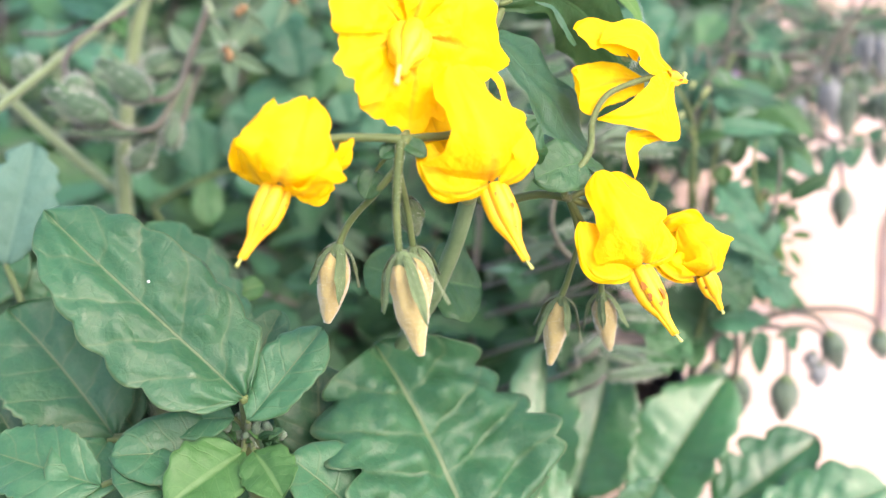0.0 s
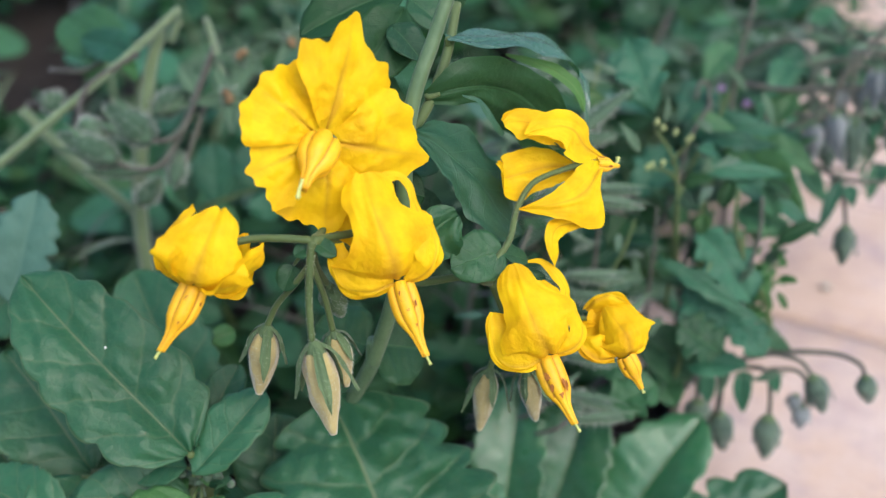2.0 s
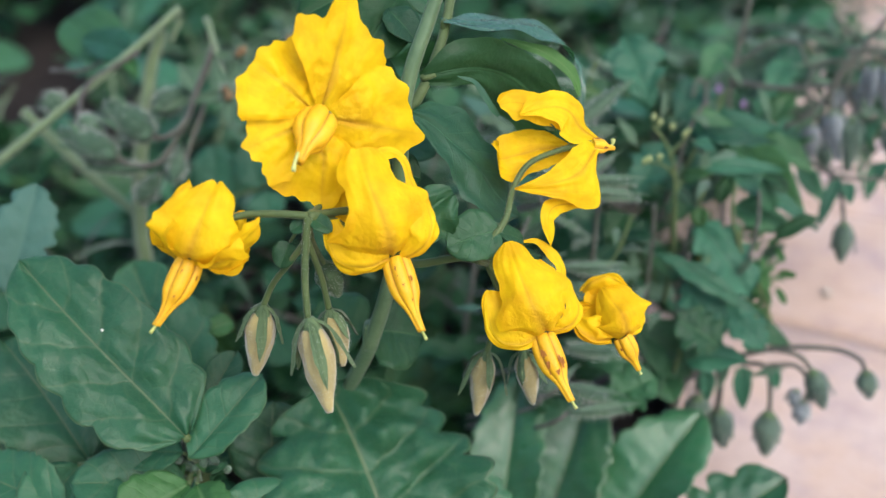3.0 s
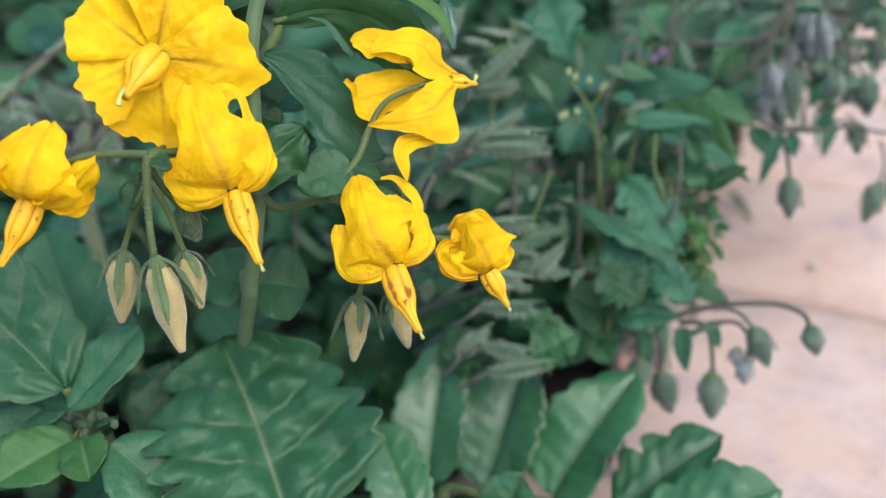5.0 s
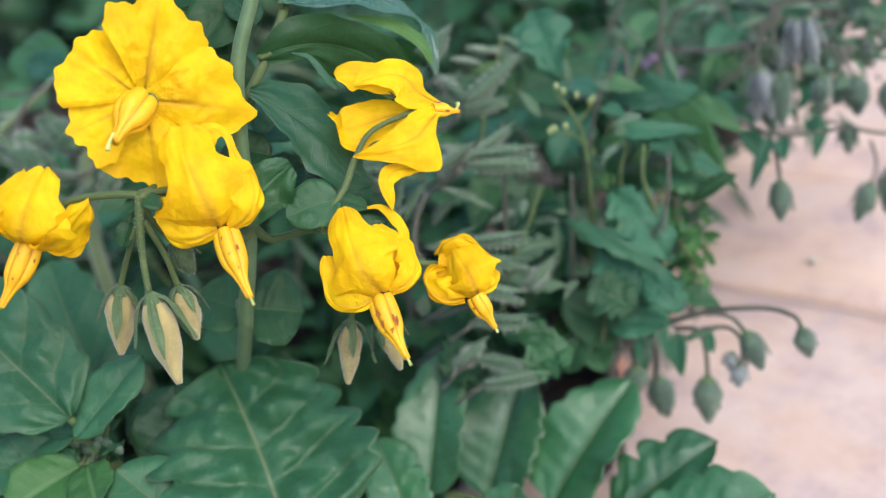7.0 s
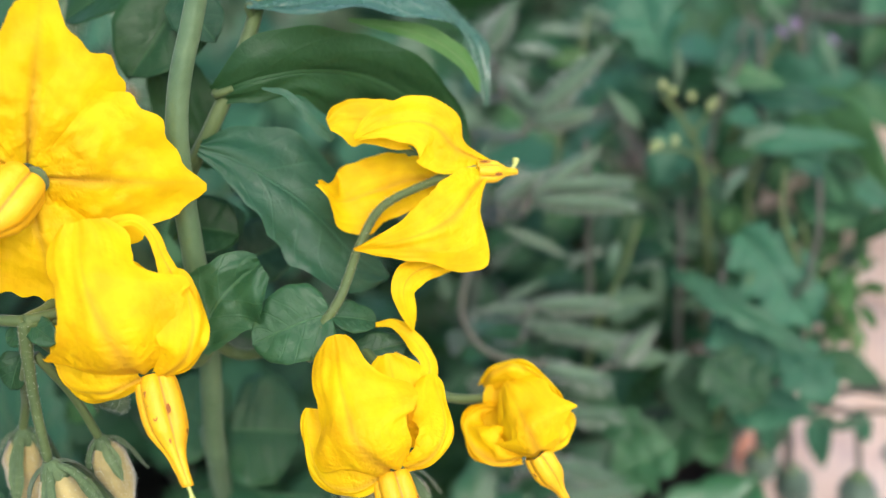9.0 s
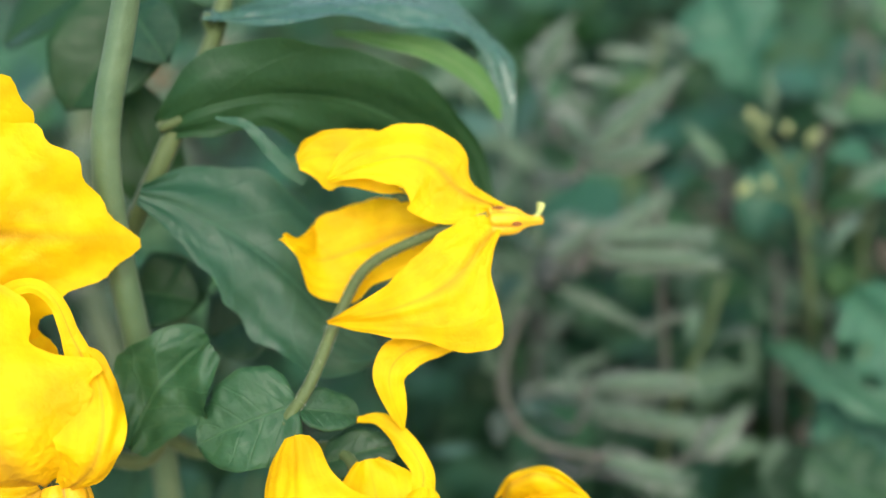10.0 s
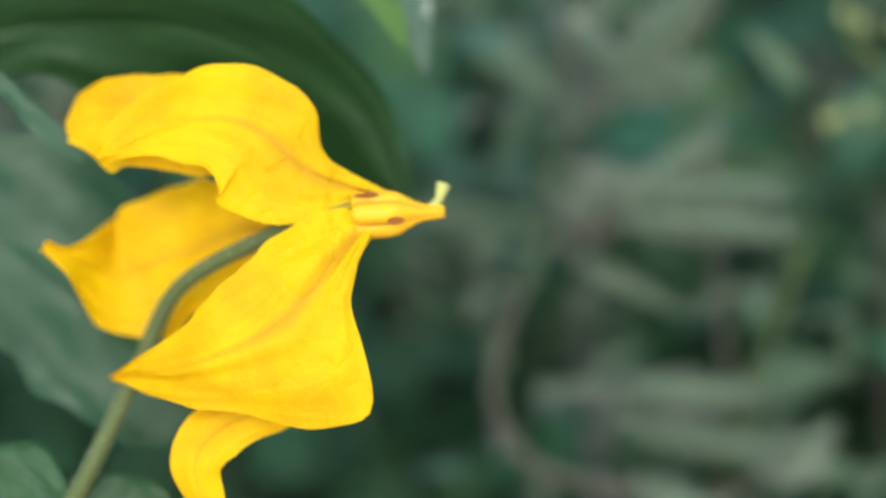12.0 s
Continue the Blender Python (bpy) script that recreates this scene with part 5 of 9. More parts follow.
leaf(tomato, (0.58, 17.26, 12.95), (0.96, 17.59, 13.7), 1.12, (0.05, -0.36, 0.93), SHADELEAF, "oval")
leaf(tomato, (-0.35, 14.31, 8.26), (-1.27, 14.46, 8.5), 1.22, (0.25, -0.47, 0.85), ROUNDLEAF, "round", fold=0.1)
leaf(tomato, (-0.17, 14.2, 8.4), (0.63, 14.44, 8.07), 1.51, (0.22, -0.47, 0.85), ROUNDLEAF, "round", label="round leaf clasping the main stem", fold=0.1)
leaf(tomato, (0.26, 15.02, 10.32), (0.92, 15.46, 10.38), 0.89, (0.22, -0.53, 0.82), ROUNDLEAF, "oval")
leaf(tomato, (0.09, 15.77, 10.83), (0.7, 16.47, 11.12), 1.11, (0.2, -0.47, 0.86), BLUELEAF, "oval")

# ---- broad-leaved salad plant below ----
salad = thing("broad_leaf_plant", (-3.03, 13.73, -0.5), "leafy salad plant with broad toothed green leaves", "plant")
part("stalk", tube([(-3.03, 13.73, -0.6), (-3.03, 13.33, 3.22), (-3.03, 12.73, 6.45)], [0.25, 0.2, 0.15], 10), STALK, salad)
leaf(salad, (-2.88, 12.1, 7.76), (-5.86, 13.8, 9.92), 2.2, (0.18, -0.53, 0.83), BROADLEAF, "blunt", stalk=(-3.01, 12.65, 6.51), label="large toothed green leaf with a white speck", teeth=7, depth=0.14, quilt=0.075, ruffle=0.05, nu=28, nv=60, ribs=5, slant=1.1, fold=0.1, bend=0.25)
part("white_speck", blob((-4.19, 12.8, 9.28), (0.01, -0.04, 0.03), [0.015, 0.026, 0.02, 0.006], 5, 8), BRISTLE, salad)
leaf(salad, (-5.15, 12.88, 6.32), (-6.99, 14.27, 7.85), 2.25, (0.22, -0.49, 0.84), BROADLEAF, "oval", stalk=(-3.01, 12.65, 6.51), teeth=13, depth=0.1, quilt=0.035, ruffle=0.07, nu=22, nv=52, ribs=5, slant=1.1, fold=0.15, bend=0.3)
leaf(salad, (-2.81, 11.93, 7.46), (-1.78, 13.03, 8.32), 1.03, (-0.05, -0.52, 0.85), BROADLEAF, "oval", stalk=(-3.01, 12.65, 6.51), fold=0.15, bend=0.3, quilt=0.07, ruffle=0.09, teeth=6, depth=0.12)
leaf(salad, (-3.07, 12.95, 7.21), (-2.55, 14.07, 7.91), 0.79, (0.11, -0.52, 0.85), BROADLEAF, "oval", stalk=(-3.01, 12.65, 6.51), fold=0.15, bend=0.2)
leaf(salad, (-3.11, 12.34, 7.17), (-4.1, 12.4, 7.07), 0.80, (-0.13, -0.45, 0.89), BROADLEAF, "oval", stalk=(-3.01, 12.65, 6.51), fold=0.2, bend=0.3)
leaf(salad, (-3.22, 13.54, 6.63), (-5.05, 16.03, 8.46), 1.88, (0.15, -0.54, 0.83), BROADLEAF, "oval", stalk=(-3.01, 12.65, 6.51), fold=0.2, bend=0.3, teeth=8, depth=0.2)
leaf(salad, (-4.95, 13.26, 6.17), (-6.02, 13.98, 6.99), 1.37, (0.2, -0.49, 0.85), BROADLEAF, "oval", stalk=(-3.01, 12.65, 6.51), fold=0.25, bend=0.4, quilt=0.06)
leaf(salad, (-3.09, 12.16, 6.67), (-4.8, 11.66, 7.01), 1.24, (0.14, -0.43, 0.89), BROADLEAF, "oval", stalk=(-3.01, 12.65, 6.51), fold=0.2, bend=0.5)
leaf(salad, (-2.94, 11.93, 6.87), (-3.82, 10.92, 6.74), 1.21, (0.14, -0.46, 0.88), LIGHTLEAF, "oval", stalk=(-3.01, 12.65, 6.51), fold=0.3, bend=0.4, teeth=6, depth=0.1)
leaf(salad, (-2.76, 11.85, 6.94), (-2.22, 11.07, 6.8), 0.89, (0.1, -0.46, 0.88), LIGHTLEAF, "oval", stalk=(-3.01, 12.65, 6.51), fold=0.2, bend=0.4, teeth=6, depth=0.1)
leaf(salad, (-4.99, 11.6, 6.52), (-6.89, 12.16, 6.67), 1.34, (0.22, -0.45, 0.87), BROADLEAF, "oval", stalk=(-3.01, 12.65, 6.51), teeth=13, depth=0.1, quilt=0.035, ruffle=0.07, nu=22, nv=52, ribs=5, slant=1.1, fold=0.2, bend=0.4)
leaf(salad, (-5.15, 12.55, 6.55), (-5.41, 11.28, 6.38), 1.26, (0.2, -0.45, 0.87), BROADLEAF, "oval", stalk=(-3.01, 12.65, 6.51), fold=0.2, bend=0.4)
leaf(salad, (-3.74, 11.14, 6.52), (-4.7, 11.85, 6.94), 0.98, (0.17, -0.45, 0.88), BROADLEAF, "oval", stalk=(-3.01, 12.65, 6.51), fold=0.2, bend=0.3)
leaf(salad, (-7.53, 15.64, 7.8), (-7.19, 17.1, 9.46), 1.38, (0.25, -0.56, 0.79), GREYLEAF, "oval", stalk=(-7.08, 14.95, 7.44), label="lobed blue-green leaf", fold=0.15, bend=0.4, teeth=6, depth=0.35, quilt=0.06)
leaf(salad, (-8.21, 15.39, 7.38), (-7.31, 16.06, 8.11), 1.47, (0.26, -0.53, 0.81), BROADLEAF, "oval", fold=0.15, bend=0.4)
leaf(salad, (-7.12, 15.35, 6.94), (-6.7, 15.98, 7.59), 0.99, (0.23, -0.53, 0.82), BROADLEAF, "oval", fold=0.15, bend=0.4)
leaf(salad, (-6.69, 12.92, 6), (-7.76, 13.98, 6.99), 1.54, (0.25, -0.47, 0.85), BROADLEAF, "oval", fold=0.15, bend=0.4)
leaf(salad, (-3.11, 13.56, 5.9), (-2.28, 14.21, 6.21), 1.13, (0.1, -0.49, 0.86), BROADLEAF, "oval", fold=0.2)
leaf(salad, (-3.46, 15.05, 7.6), (-3.04, 15.29, 7.61), 0.48, (0.12, -0.55, 0.83), LIGHTLEAF, "oval", fold=0.1, nv=12, nu=8)
part("flower_bud", blob((-2.94, 12.4, 6.69), (-0.04, -0.1, 0.22), [0.03, 0.06, 0.07, 0.03], 6, 8), PALEFUZZ, salad)
part("flower_bud", blob((-2.98, 12.36, 6.62), (0.08, -0.1, 0.22), [0.03, 0.06, 0.07, 0.03], 6, 8), PALEFUZZ, salad)
part("flower_bud", blob((-3.41, 12.51, 6.87), (-0.09, -0.1, 0.22), [0.03, 0.06, 0.07, 0.03], 6, 8), PALEFUZZ, salad)
part("flower_bud", blob((-3.06, 12.55, 6.94), (-0.01, -0.1, 0.22), [0.03, 0.06, 0.07, 0.03], 6, 8), PALEFUZZ, salad)
part("flower_bud", blob((-2.83, 12.5, 6.85), (0.04, -0.1, 0.22), [0.03, 0.06, 0.07, 0.03], 6, 8), PALEFUZZ, salad)
part("flower_bud", blob((-2.89, 12.55, 6.94), (0.01, -0.1, 0.22), [0.03, 0.06, 0.07, 0.03], 6, 8), PALEFUZZ, salad)
part("flower_bud", blob((-3.26, 12.47, 6.8), (-0.04, -0.1, 0.22), [0.03, 0.06, 0.07, 0.03], 6, 8), PALEFUZZ, salad)
part("flower_bud", blob((-2.78, 12.46, 6.79), (-0.07, -0.1, 0.22), [0.03, 0.06, 0.07, 0.03], 6, 8), PALEFUZZ, salad)
part("flower_bud", blob((-2.95, 12.39, 6.66), (-0.04, -0.1, 0.22), [0.03, 0.06, 0.07, 0.03], 6, 8), PALEFUZZ, salad)
part("flower_bud", blob((-3.3, 12.47, 6.81), (0.09, -0.1, 0.22), [0.03, 0.06, 0.07, 0.03], 6, 8), PALEFUZZ, salad)
part("flower_bud", blob((-2.47, 12.41, 6.7), (0.08, -0.1, 0.22), [0.03, 0.06, 0.07, 0.03], 6, 8), PALEFUZZ, salad)
part("flower_bud", blob((-2.61, 12.48, 6.81), (-0.08, -0.1, 0.22), [0.03, 0.06, 0.07, 0.03], 6, 8), PALEFUZZ, salad)
part("flower_bud", blob((-2.82, 12.44, 6.74), (-0.03, -0.1, 0.22), [0.03, 0.06, 0.07, 0.03], 6, 8), PALEFUZZ, salad)
part("flower_bud", blob((-3.3, 12.47, 6.8), (-0.01, -0.1, 0.22), [0.03, 0.06, 0.07, 0.03], 6, 8), PALEFUZZ, salad)

# small bracts round the bud cluster
rnd = random.Random(77)
for k in range(16):
    spot = Vector((-2.95 + rnd.gauss(0, 0.28), 12.42 + rnd.gauss(0, 0.12), 6.75 + rnd.gauss(0, 0.12)))
    turn = rnd.uniform(0, 6.28)
    leaf(salad, spot, spot + Vector((0.3 * math.cos(turn), 0.3 * math.sin(turn) - 0.08, rnd.uniform(0.05, 0.3))), rnd.uniform(0.1, 0.2), (0.1, -0.5, 0.85), rnd.choice((LIGHTLEAF, ROUNDLEAF, PALEFUZZ)), "lance", name="bract", fold=0.3, bend=0.5, nu=6, nv=10)

# ---- second salad plant with the large crumpled leaf ----
crumpled = thing("broad_leaf_plant", (0.84, 12.17, -0.5), "salad plant with one large crumpled green leaf", "plant")
part("stalk", tube([(0.84, 12.17, -0.6), (1.04, 11.87, 2.82), (0.84, 12.17, 5.13)], [0.25, 0.2, 0.15], 10), STALK, crumpled)
leaf(crumpled, (0.5, 11.75, 5.2), (-1, 14.14, 7.29), 4.1, (0.3, -0.4, 0.87), BROADLEAF, "blunt", label="large crumpled leaf with a frilled edge", teeth=6, depth=0.27, quilt=0.105, ruffle=0.12, fold=0.12, bend=0.3, nu=36, nv=72, ribs=5, slant=1.1)

leaf(crumpled, (-1.93, 12.86, 5.77), (-2.08, 13.98, 6.89), 1.59, (0.28, -0.44, 0.85), BROADLEAF, "oval", quilt=0.05, fold=0.1, bend=0.3, nu=16, nv=36)

leaf(crumpled, (-1.04, 11.46, 5.84), (-2.26, 11.77, 6.86), 1.54, (0.18, -0.25, 0.95), BROADLEAF, "oval", quilt=0.05, fold=0.1, bend=0.3)

# ---- pinnate leaf of a rocket plant at the edge of the paving ----
rocket = thing("pinnate_plant", (2.31, 16.11, -0.6), "low plant with glossy toothed leaflets beside the paving", "plant")
part("leaf_stalk", tube([(1.68, 15.45, 0.5), (1.82, 16.38, 1.65), (2.96, 16.14, 1.64), (4.55, 15.96, 1.73), (6.05, 15.52, 1.78), (7.37, 15.03, 1.74)], [0.105, 0.093, 0.081, 0.058], 10), STALK, rocket)
part("stalk", tube([(2.31, 16.11, -0.6), (1.68, 15.45, 0.5), (1.82, 16.38, 1.65)], [0.2, 0.15, 0.11], 9), STALK, rocket)
leaf(rocket, (1.79, 15.28, 2.86), (2.2, 17.47, 4.83), 1.65, (-0.07, -0.45, 0.9), LEAFLET, "blunt", fold=0.36, teeth=6, depth=0.16, bend=0.45, quilt=0.03, ruffle=0.08, ribs=8, slant=1.2, nu=20, nv=40)
leaf(rocket, (2.7, 16.4, 1.7), (3.68, 18.39, 3.85), 2.1, (-0.1, -0.45, 0.9), LEAFLET, "blunt", fold=0.36, teeth=7, depth=0.16, bend=0.45, quilt=0.03, ruffle=0.08, ribs=8, slant=1.2, nu=20, nv=40)
leaf(rocket, (4.15, 16.1, 1.82), (5.9, 17.92, 3.65), 2.2, (-0.28, -0.4, 0.88), LEAFLET, "blunt", fold=0.36, teeth=6, depth=0.18, bend=0.45, quilt=0.03, ruffle=0.08, ribs=8, slant=1.2, nu=20, nv=40)
leaf(rocket, (5.4, 15.6, 1.9), (7.6, 16.5, 3.1), 1.9, (-0.3, -0.35, 0.9), LEAFLET, "oval", fold=0.2, teeth=4, depth=0.36, bend=0.4, nu=22, nv=48, quilt=0.04, ruffle=0.05)
leaf(rocket, (5.9, 14.9, 1.95), (8.55, 15.1, 3.0), 1.9, (-0.03, -0.45, 0.9), LEAFLET, "oval", teeth=5, depth=0.22, fold=0.12, bend=0.4, quilt=0.045, ruffle=0.06, nu=20, nv=44)
leaf(rocket, (2.07, 13.47, 3.4), (1.01, 15.1, 4.52), 1.35, (0.15, -0.39, 0.91), LEAFLET, "oval", teeth=7, depth=0.2, fold=0.18, bend=0.35, quilt=0.035, ruffle=0.05, nu=16, nv=36)
leaf(rocket, (3.46, 14.11, 2.89), (3.89, 14.41, 3.97), 1.21, (0.09, -0.39, 0.92), LEAFLET, "oval", teeth=7, depth=0.2, fold=0.18, bend=0.35, quilt=0.035, ruffle=0.05, nu=16, nv=36)

# ---- borage leaning over the paving: arching purple stems, drooping buds ----
borage = thing("borage_plant", (7.23, 25.42, -0.6), "borage with arching purple stems and drooping hairy buds", "plant")
part("main_stem", tube([(7.23, 25.42, -0.6), (6.81, 24.16, 6.25), (6.76, 24.29, 8.41), (7.09, 24.83, 10.29)], [0.1, 0.08, 0.06, 0.05], 10, 7), BORAGESTEM, borage)
part("stem", tube([(6.76, 24.29, 8.41), (7.81, 23.93, 8.4), (8.81, 23.77, 8.53), (9.52, 23.6, 8.63), (10.61, 23.56, 8.95)], [0.064, 0.055, 0.046], 8), BORAGESTEM, borage)
part("stem", tube([(6.69, 24.43, 8.64), (7.55, 24.48, 9.31), (8.15, 24.29, 9.38), (8.41, 24.01, 8.92)], [0.046, 0.037], 8), BORAGESTEM, borage)
part("stem", tube([(7.09, 24.01, 7.95), (7.97, 23.75, 7.91), (8.8, 23.4, 7.9)], [0.037, 0.027], 8), BORAGESTEM, borage)
part("stem", tube([(7.74, 23.53, 7.35), (8.21, 23.14, 7.09), (9.06, 22.71, 6.75), (9.26, 22.29, 6.25), (9.28, 21.96, 5.9)], [0.064, 0.055, 0.046], 8), BORAGESTEM, borage)
part("stem", tube([(9.06, 22.71, 6.75), (9.82, 22.59, 6.75), (10.7, 22.54, 6.85)], [0.054, 0.045], 8), BORAGESTEM, borage)
part("stem", tube([(8, 23.64, 7.52), (8.67, 23.54, 8.13), (9.58, 23.9, 9.5), (10.06, 24.13, 10.09)], [0.055, 0.046], 8), BORAGESTEM, borage)
part("stem", tube([(9.35, 23.87, 9.27), (9, 23.69, 8.77), (8.93, 23.54, 8.34), (8.97, 23.34, 8)], [0.053, 0.044], 8), BORAGESTEM, borage)
part("stem", tube([(9.35, 23.87, 9.27), (9.26, 24.02, 9.33), (9.84, 23.83, 9.39), (10.62, 23.89, 9.5)], [0.053, 0.044], 8), BORAGESTEM, borage)
part("stem", tube([(9.42, 23.82, 9.19), (9.26, 23.58, 8.6), (9.43, 23.44, 8.17)], [0.044, 0.035], 8), BORAGESTEM, borage)
bud = flower_bud(borage, (9.28, 21.96, 5.9), (9.28, 21.68, 5.04), 0.236, None, "drooping hairy green borage bud", BORAGEBUD, 1, 0.45)
hairs(bud, bud, 140, 0.07, 1)
bud = flower_bud(borage, (8.97, 23.37, 8.06), (9.21, 22.98, 7.01), 0.237, None, "drooping hairy green borage bud", BUDTIP, 2, 0.45)
hairs(bud, bud, 140, 0.07, 2)
bud = flower_bud(borage, (9.43, 23.31, 7.94), (9.43, 22.88, 6.84), 0.224, None, "drooping hairy green borage bud", BORAGEBUD, 3, 0.45)
hairs(bud, bud, 140, 0.07, 3)
bud = flower_bud(borage, (9.77, 23.63, 9.06), (9.78, 23.35, 8.2), 0.182, None, "drooping hairy green borage bud", BUDTIP, 4, 0.45)
hairs(bud, bud, 140, 0.07, 4)
bud = flower_bud(borage, (9.99, 23.53, 9.09), (10.17, 23.19, 8.13), 0.181, None, "drooping hairy green borage bud", BUDTIP, 5, 0.45)
hairs(bud, bud, 140, 0.07, 5)
bud = flower_bud(borage, (10.29, 22.96, 7.94), (10.2, 22.68, 7.29), 0.221, None, "drooping hairy green borage bud", BORAGEBUD, 6, 0.45)
hairs(bud, bud, 140, 0.07, 6)
bud = flower_bud(borage, (11.48, 23.41, 4.9), (11.14, 23.06, 4.08), 0.234, None, "drooping hairy green borage bud", BORAGEBUD, 7, 0.45)
hairs(bud, bud, 140, 0.07, 7)
bud = flower_bud(borage, (11.96, 23.67, 5.12), (11.82, 23.28, 4.16), 0.234, None, "drooping hairy green borage bud", BORAGEBUD, 8, 0.45)
hairs(bud, bud, 140, 0.07, 8)
bud = flower_bud(borage, (10.31, 26.52, 7.47), (10.21, 26.06, 6.58), 0.160, None, "drooping hairy green borage bud", BUDTIP, 9, 0.45)
hairs(bud, bud, 140, 0.07, 9)
bud = flower_bud(borage, (9.81, 26.32, 7.37), (9.64, 26.01, 6.73), 0.160, None, "drooping hairy green borage bud", BUDTIP, 10, 0.45)
hairs(bud, bud, 140, 0.07, 10)
part("stem", tube([(11.52, 23.96, 5.77), (11.63, 23.69, 5.28), (11.48, 23.41, 4.9)], [0.037, 0.028], 8), BORAGESTEM, borage)
part("stem", tube([(12.2, 24.1, 5.72), (12.11, 23.87, 5.39), (11.96, 23.65, 5.09)], [0.037, 0.028], 8), BORAGESTEM, borage)
bud = flower_bud(borage, (10.98, 25.14, 6.93), (10.87, 24.86, 6.32), 0.248, None, "drooping hairy green borage bud", BORAGEBUD, 40, 0.45)
hairs(bud, bud, 140, 0.07, 40)
bud = flower_bud(borage, (11.31, 25.1, 6.92), (11.34, 24.7, 6.07), 0.304, None, "drooping hairy green borage bud", BORAGEBUD, 41, 0.45)
hairs(bud, bud, 140, 0.07, 41)
bud = flower_bud(borage, (12.12, 25.16, 6.68), (12.05, 24.8, 5.93), 0.266, None, "drooping hairy green borage bud", BORAGEBUD, 42, 0.45)
hairs(bud, bud, 140, 0.07, 42)
bud = flower_bud(borage, (12.38, 25.18, 6.8), (12.44, 24.92, 6.17), 0.246, None, "drooping hairy green borage bud", BORAGEBUD, 43, 0.45)
hairs(bud, bud, 140, 0.07, 43)
bud = flower_bud(borage, (8.95, 25.18, 6.84), (8.98, 24.79, 6.02), 0.252, None, "drooping hairy green borage bud", BUDTIP, 44, 0.45)
hairs(bud, bud, 140, 0.07, 44)
bud = flower_bud(borage, (9.29, 25.04, 6.49), (9.37, 24.72, 5.75), 0.233, None, "drooping hairy green borage bud", BORAGEBUD, 45, 0.45)
hairs(bud, bud, 140, 0.07, 45)
bud = flower_bud(borage, (11.09, 24.66, 5.91), (11.12, 24.37, 5.23), 0.210, None, "drooping hairy green borage bud", BORAGEBUD, 46, 0.45)
hairs(bud, bud, 140, 0.07, 46)
bud = flower_bud(borage, (9.6, 24.64, 5.71), (9.66, 24.37, 5.25), 0.155, None, "drooping hairy green borage bud", BORAGEBUD, 47, 0.45)
hairs(bud, bud, 140, 0.07, 47)
bud = flower_bud(borage, (11.87, 26.69, 7.12), (11.79, 26.42, 6.71), 0.178, None, "drooping hairy green borage bud", BUDTIP, 48, 0.45)
hairs(bud, bud, 140, 0.07, 48)
bud = flower_bud(borage, (11.1, 27.28, 7.41), (10.97, 26.97, 6.96), 0.181, None, "drooping hairy green borage bud", BUDTIP, 49, 0.45)
hairs(bud, bud, 140, 0.07, 49)
part("stem", tube([(9.03, 26.17, 8.03), (9.86, 26.19, 8.1), (10.77, 25.74, 7.59), (11.31, 25.1, 6.92)], [0.049, 0.039], 8), BORAGESTEM, borage)
part("stem", tube([(10.77, 25.74, 7.59), (10.95, 25.45, 7.25), (10.98, 25.14, 6.93)], [0.048, 0.038], 8), BORAGESTEM, borage)
part("stem", tube([(11.49, 26.18, 7.81), (12.11, 25.77, 7.47), (12.16, 25.16, 6.67)], [0.048, 0.039], 8), BORAGESTEM, borage)
part("stem", tube([(9.03, 26.17, 8.03), (8.85, 25.67, 7.48), (8.95, 25.18, 6.84)], [0.049, 0.039], 8), BORAGESTEM, borage)
part("stem", tube([(8.85, 25.67, 7.48), (9.25, 25.41, 7.1), (9.29, 25.04, 6.49)], [0.049, 0.039], 8), BORAGESTEM, borage)
part("stem", tube([(9.98, 24.41, 5.96), (10.54, 24.61, 6.05), (11.56, 24.26, 5.84), (12.47, 24.18, 5.74)], [0.048, 0.038], 8), BORAGESTEM, borage)
part("stem", tube([(10.55, 27.51, 8), (10.98, 27.5, 7.81), (11.1, 27.28, 7.41)], [0.050, 0.040], 8), BORAGESTEM, borage)
part("stem", tube([(10.55, 27.51, 8), (11.79, 27.26, 7.67), (11.87, 26.69, 7.12)], [0.050, 0.040], 8), BORAGESTEM, borage)
part("stem", tube([(9.64, 27.75, 8.77), (10.55, 27.51, 8), (11.49, 26.18, 7.81)], [0.050, 0.040], 8), BORAGESTEM, borage)
part("stem", tube([(8.62, 24.41, 5.74), (9.45, 24.51, 5.95), (9.98, 24.41, 5.96)], [0.049, 0.039], 8), BORAGESTEM, borage)
leaf(borage, (8.39, 27.49, 7.89), (9.34, 26.69, 7.18), 0.90, (-0.04, -0.64, 0.77), BLUELEAF, "ovate", fold=0.2, bend=0.5, quilt=0.05)
leaf(borage, (9.58, 27.84, 7.97), (10.52, 27.19, 7.5), 0.75, (-0.06, -0.64, 0.76), BLUELEAF, "ovate", fold=0.2, bend=0.5, quilt=0.05)
leaf(borage, (10.52, 27.19, 7.5), (9.73, 26.21, 7.03), 0.59, (-0.07, -0.63, 0.77), BLUELEAF, "ovate", fold=0.2, bend=0.5, quilt=0.05)
leaf(borage, (7.75, 26.35, 7.29), (8.84, 25.57, 6.75), 0.88, (-0.02, -0.62, 0.78), BLUELEAF, "ovate", fold=0.2, bend=0.5, quilt=0.05)
leaf(borage, (7.98, 25.38, 6.59), (8.92, 24.68, 6.06), 0.72, (-0.03, -0.61, 0.79), BLUELEAF, "ovate", fold=0.2, bend=0.5, quilt=0.05)
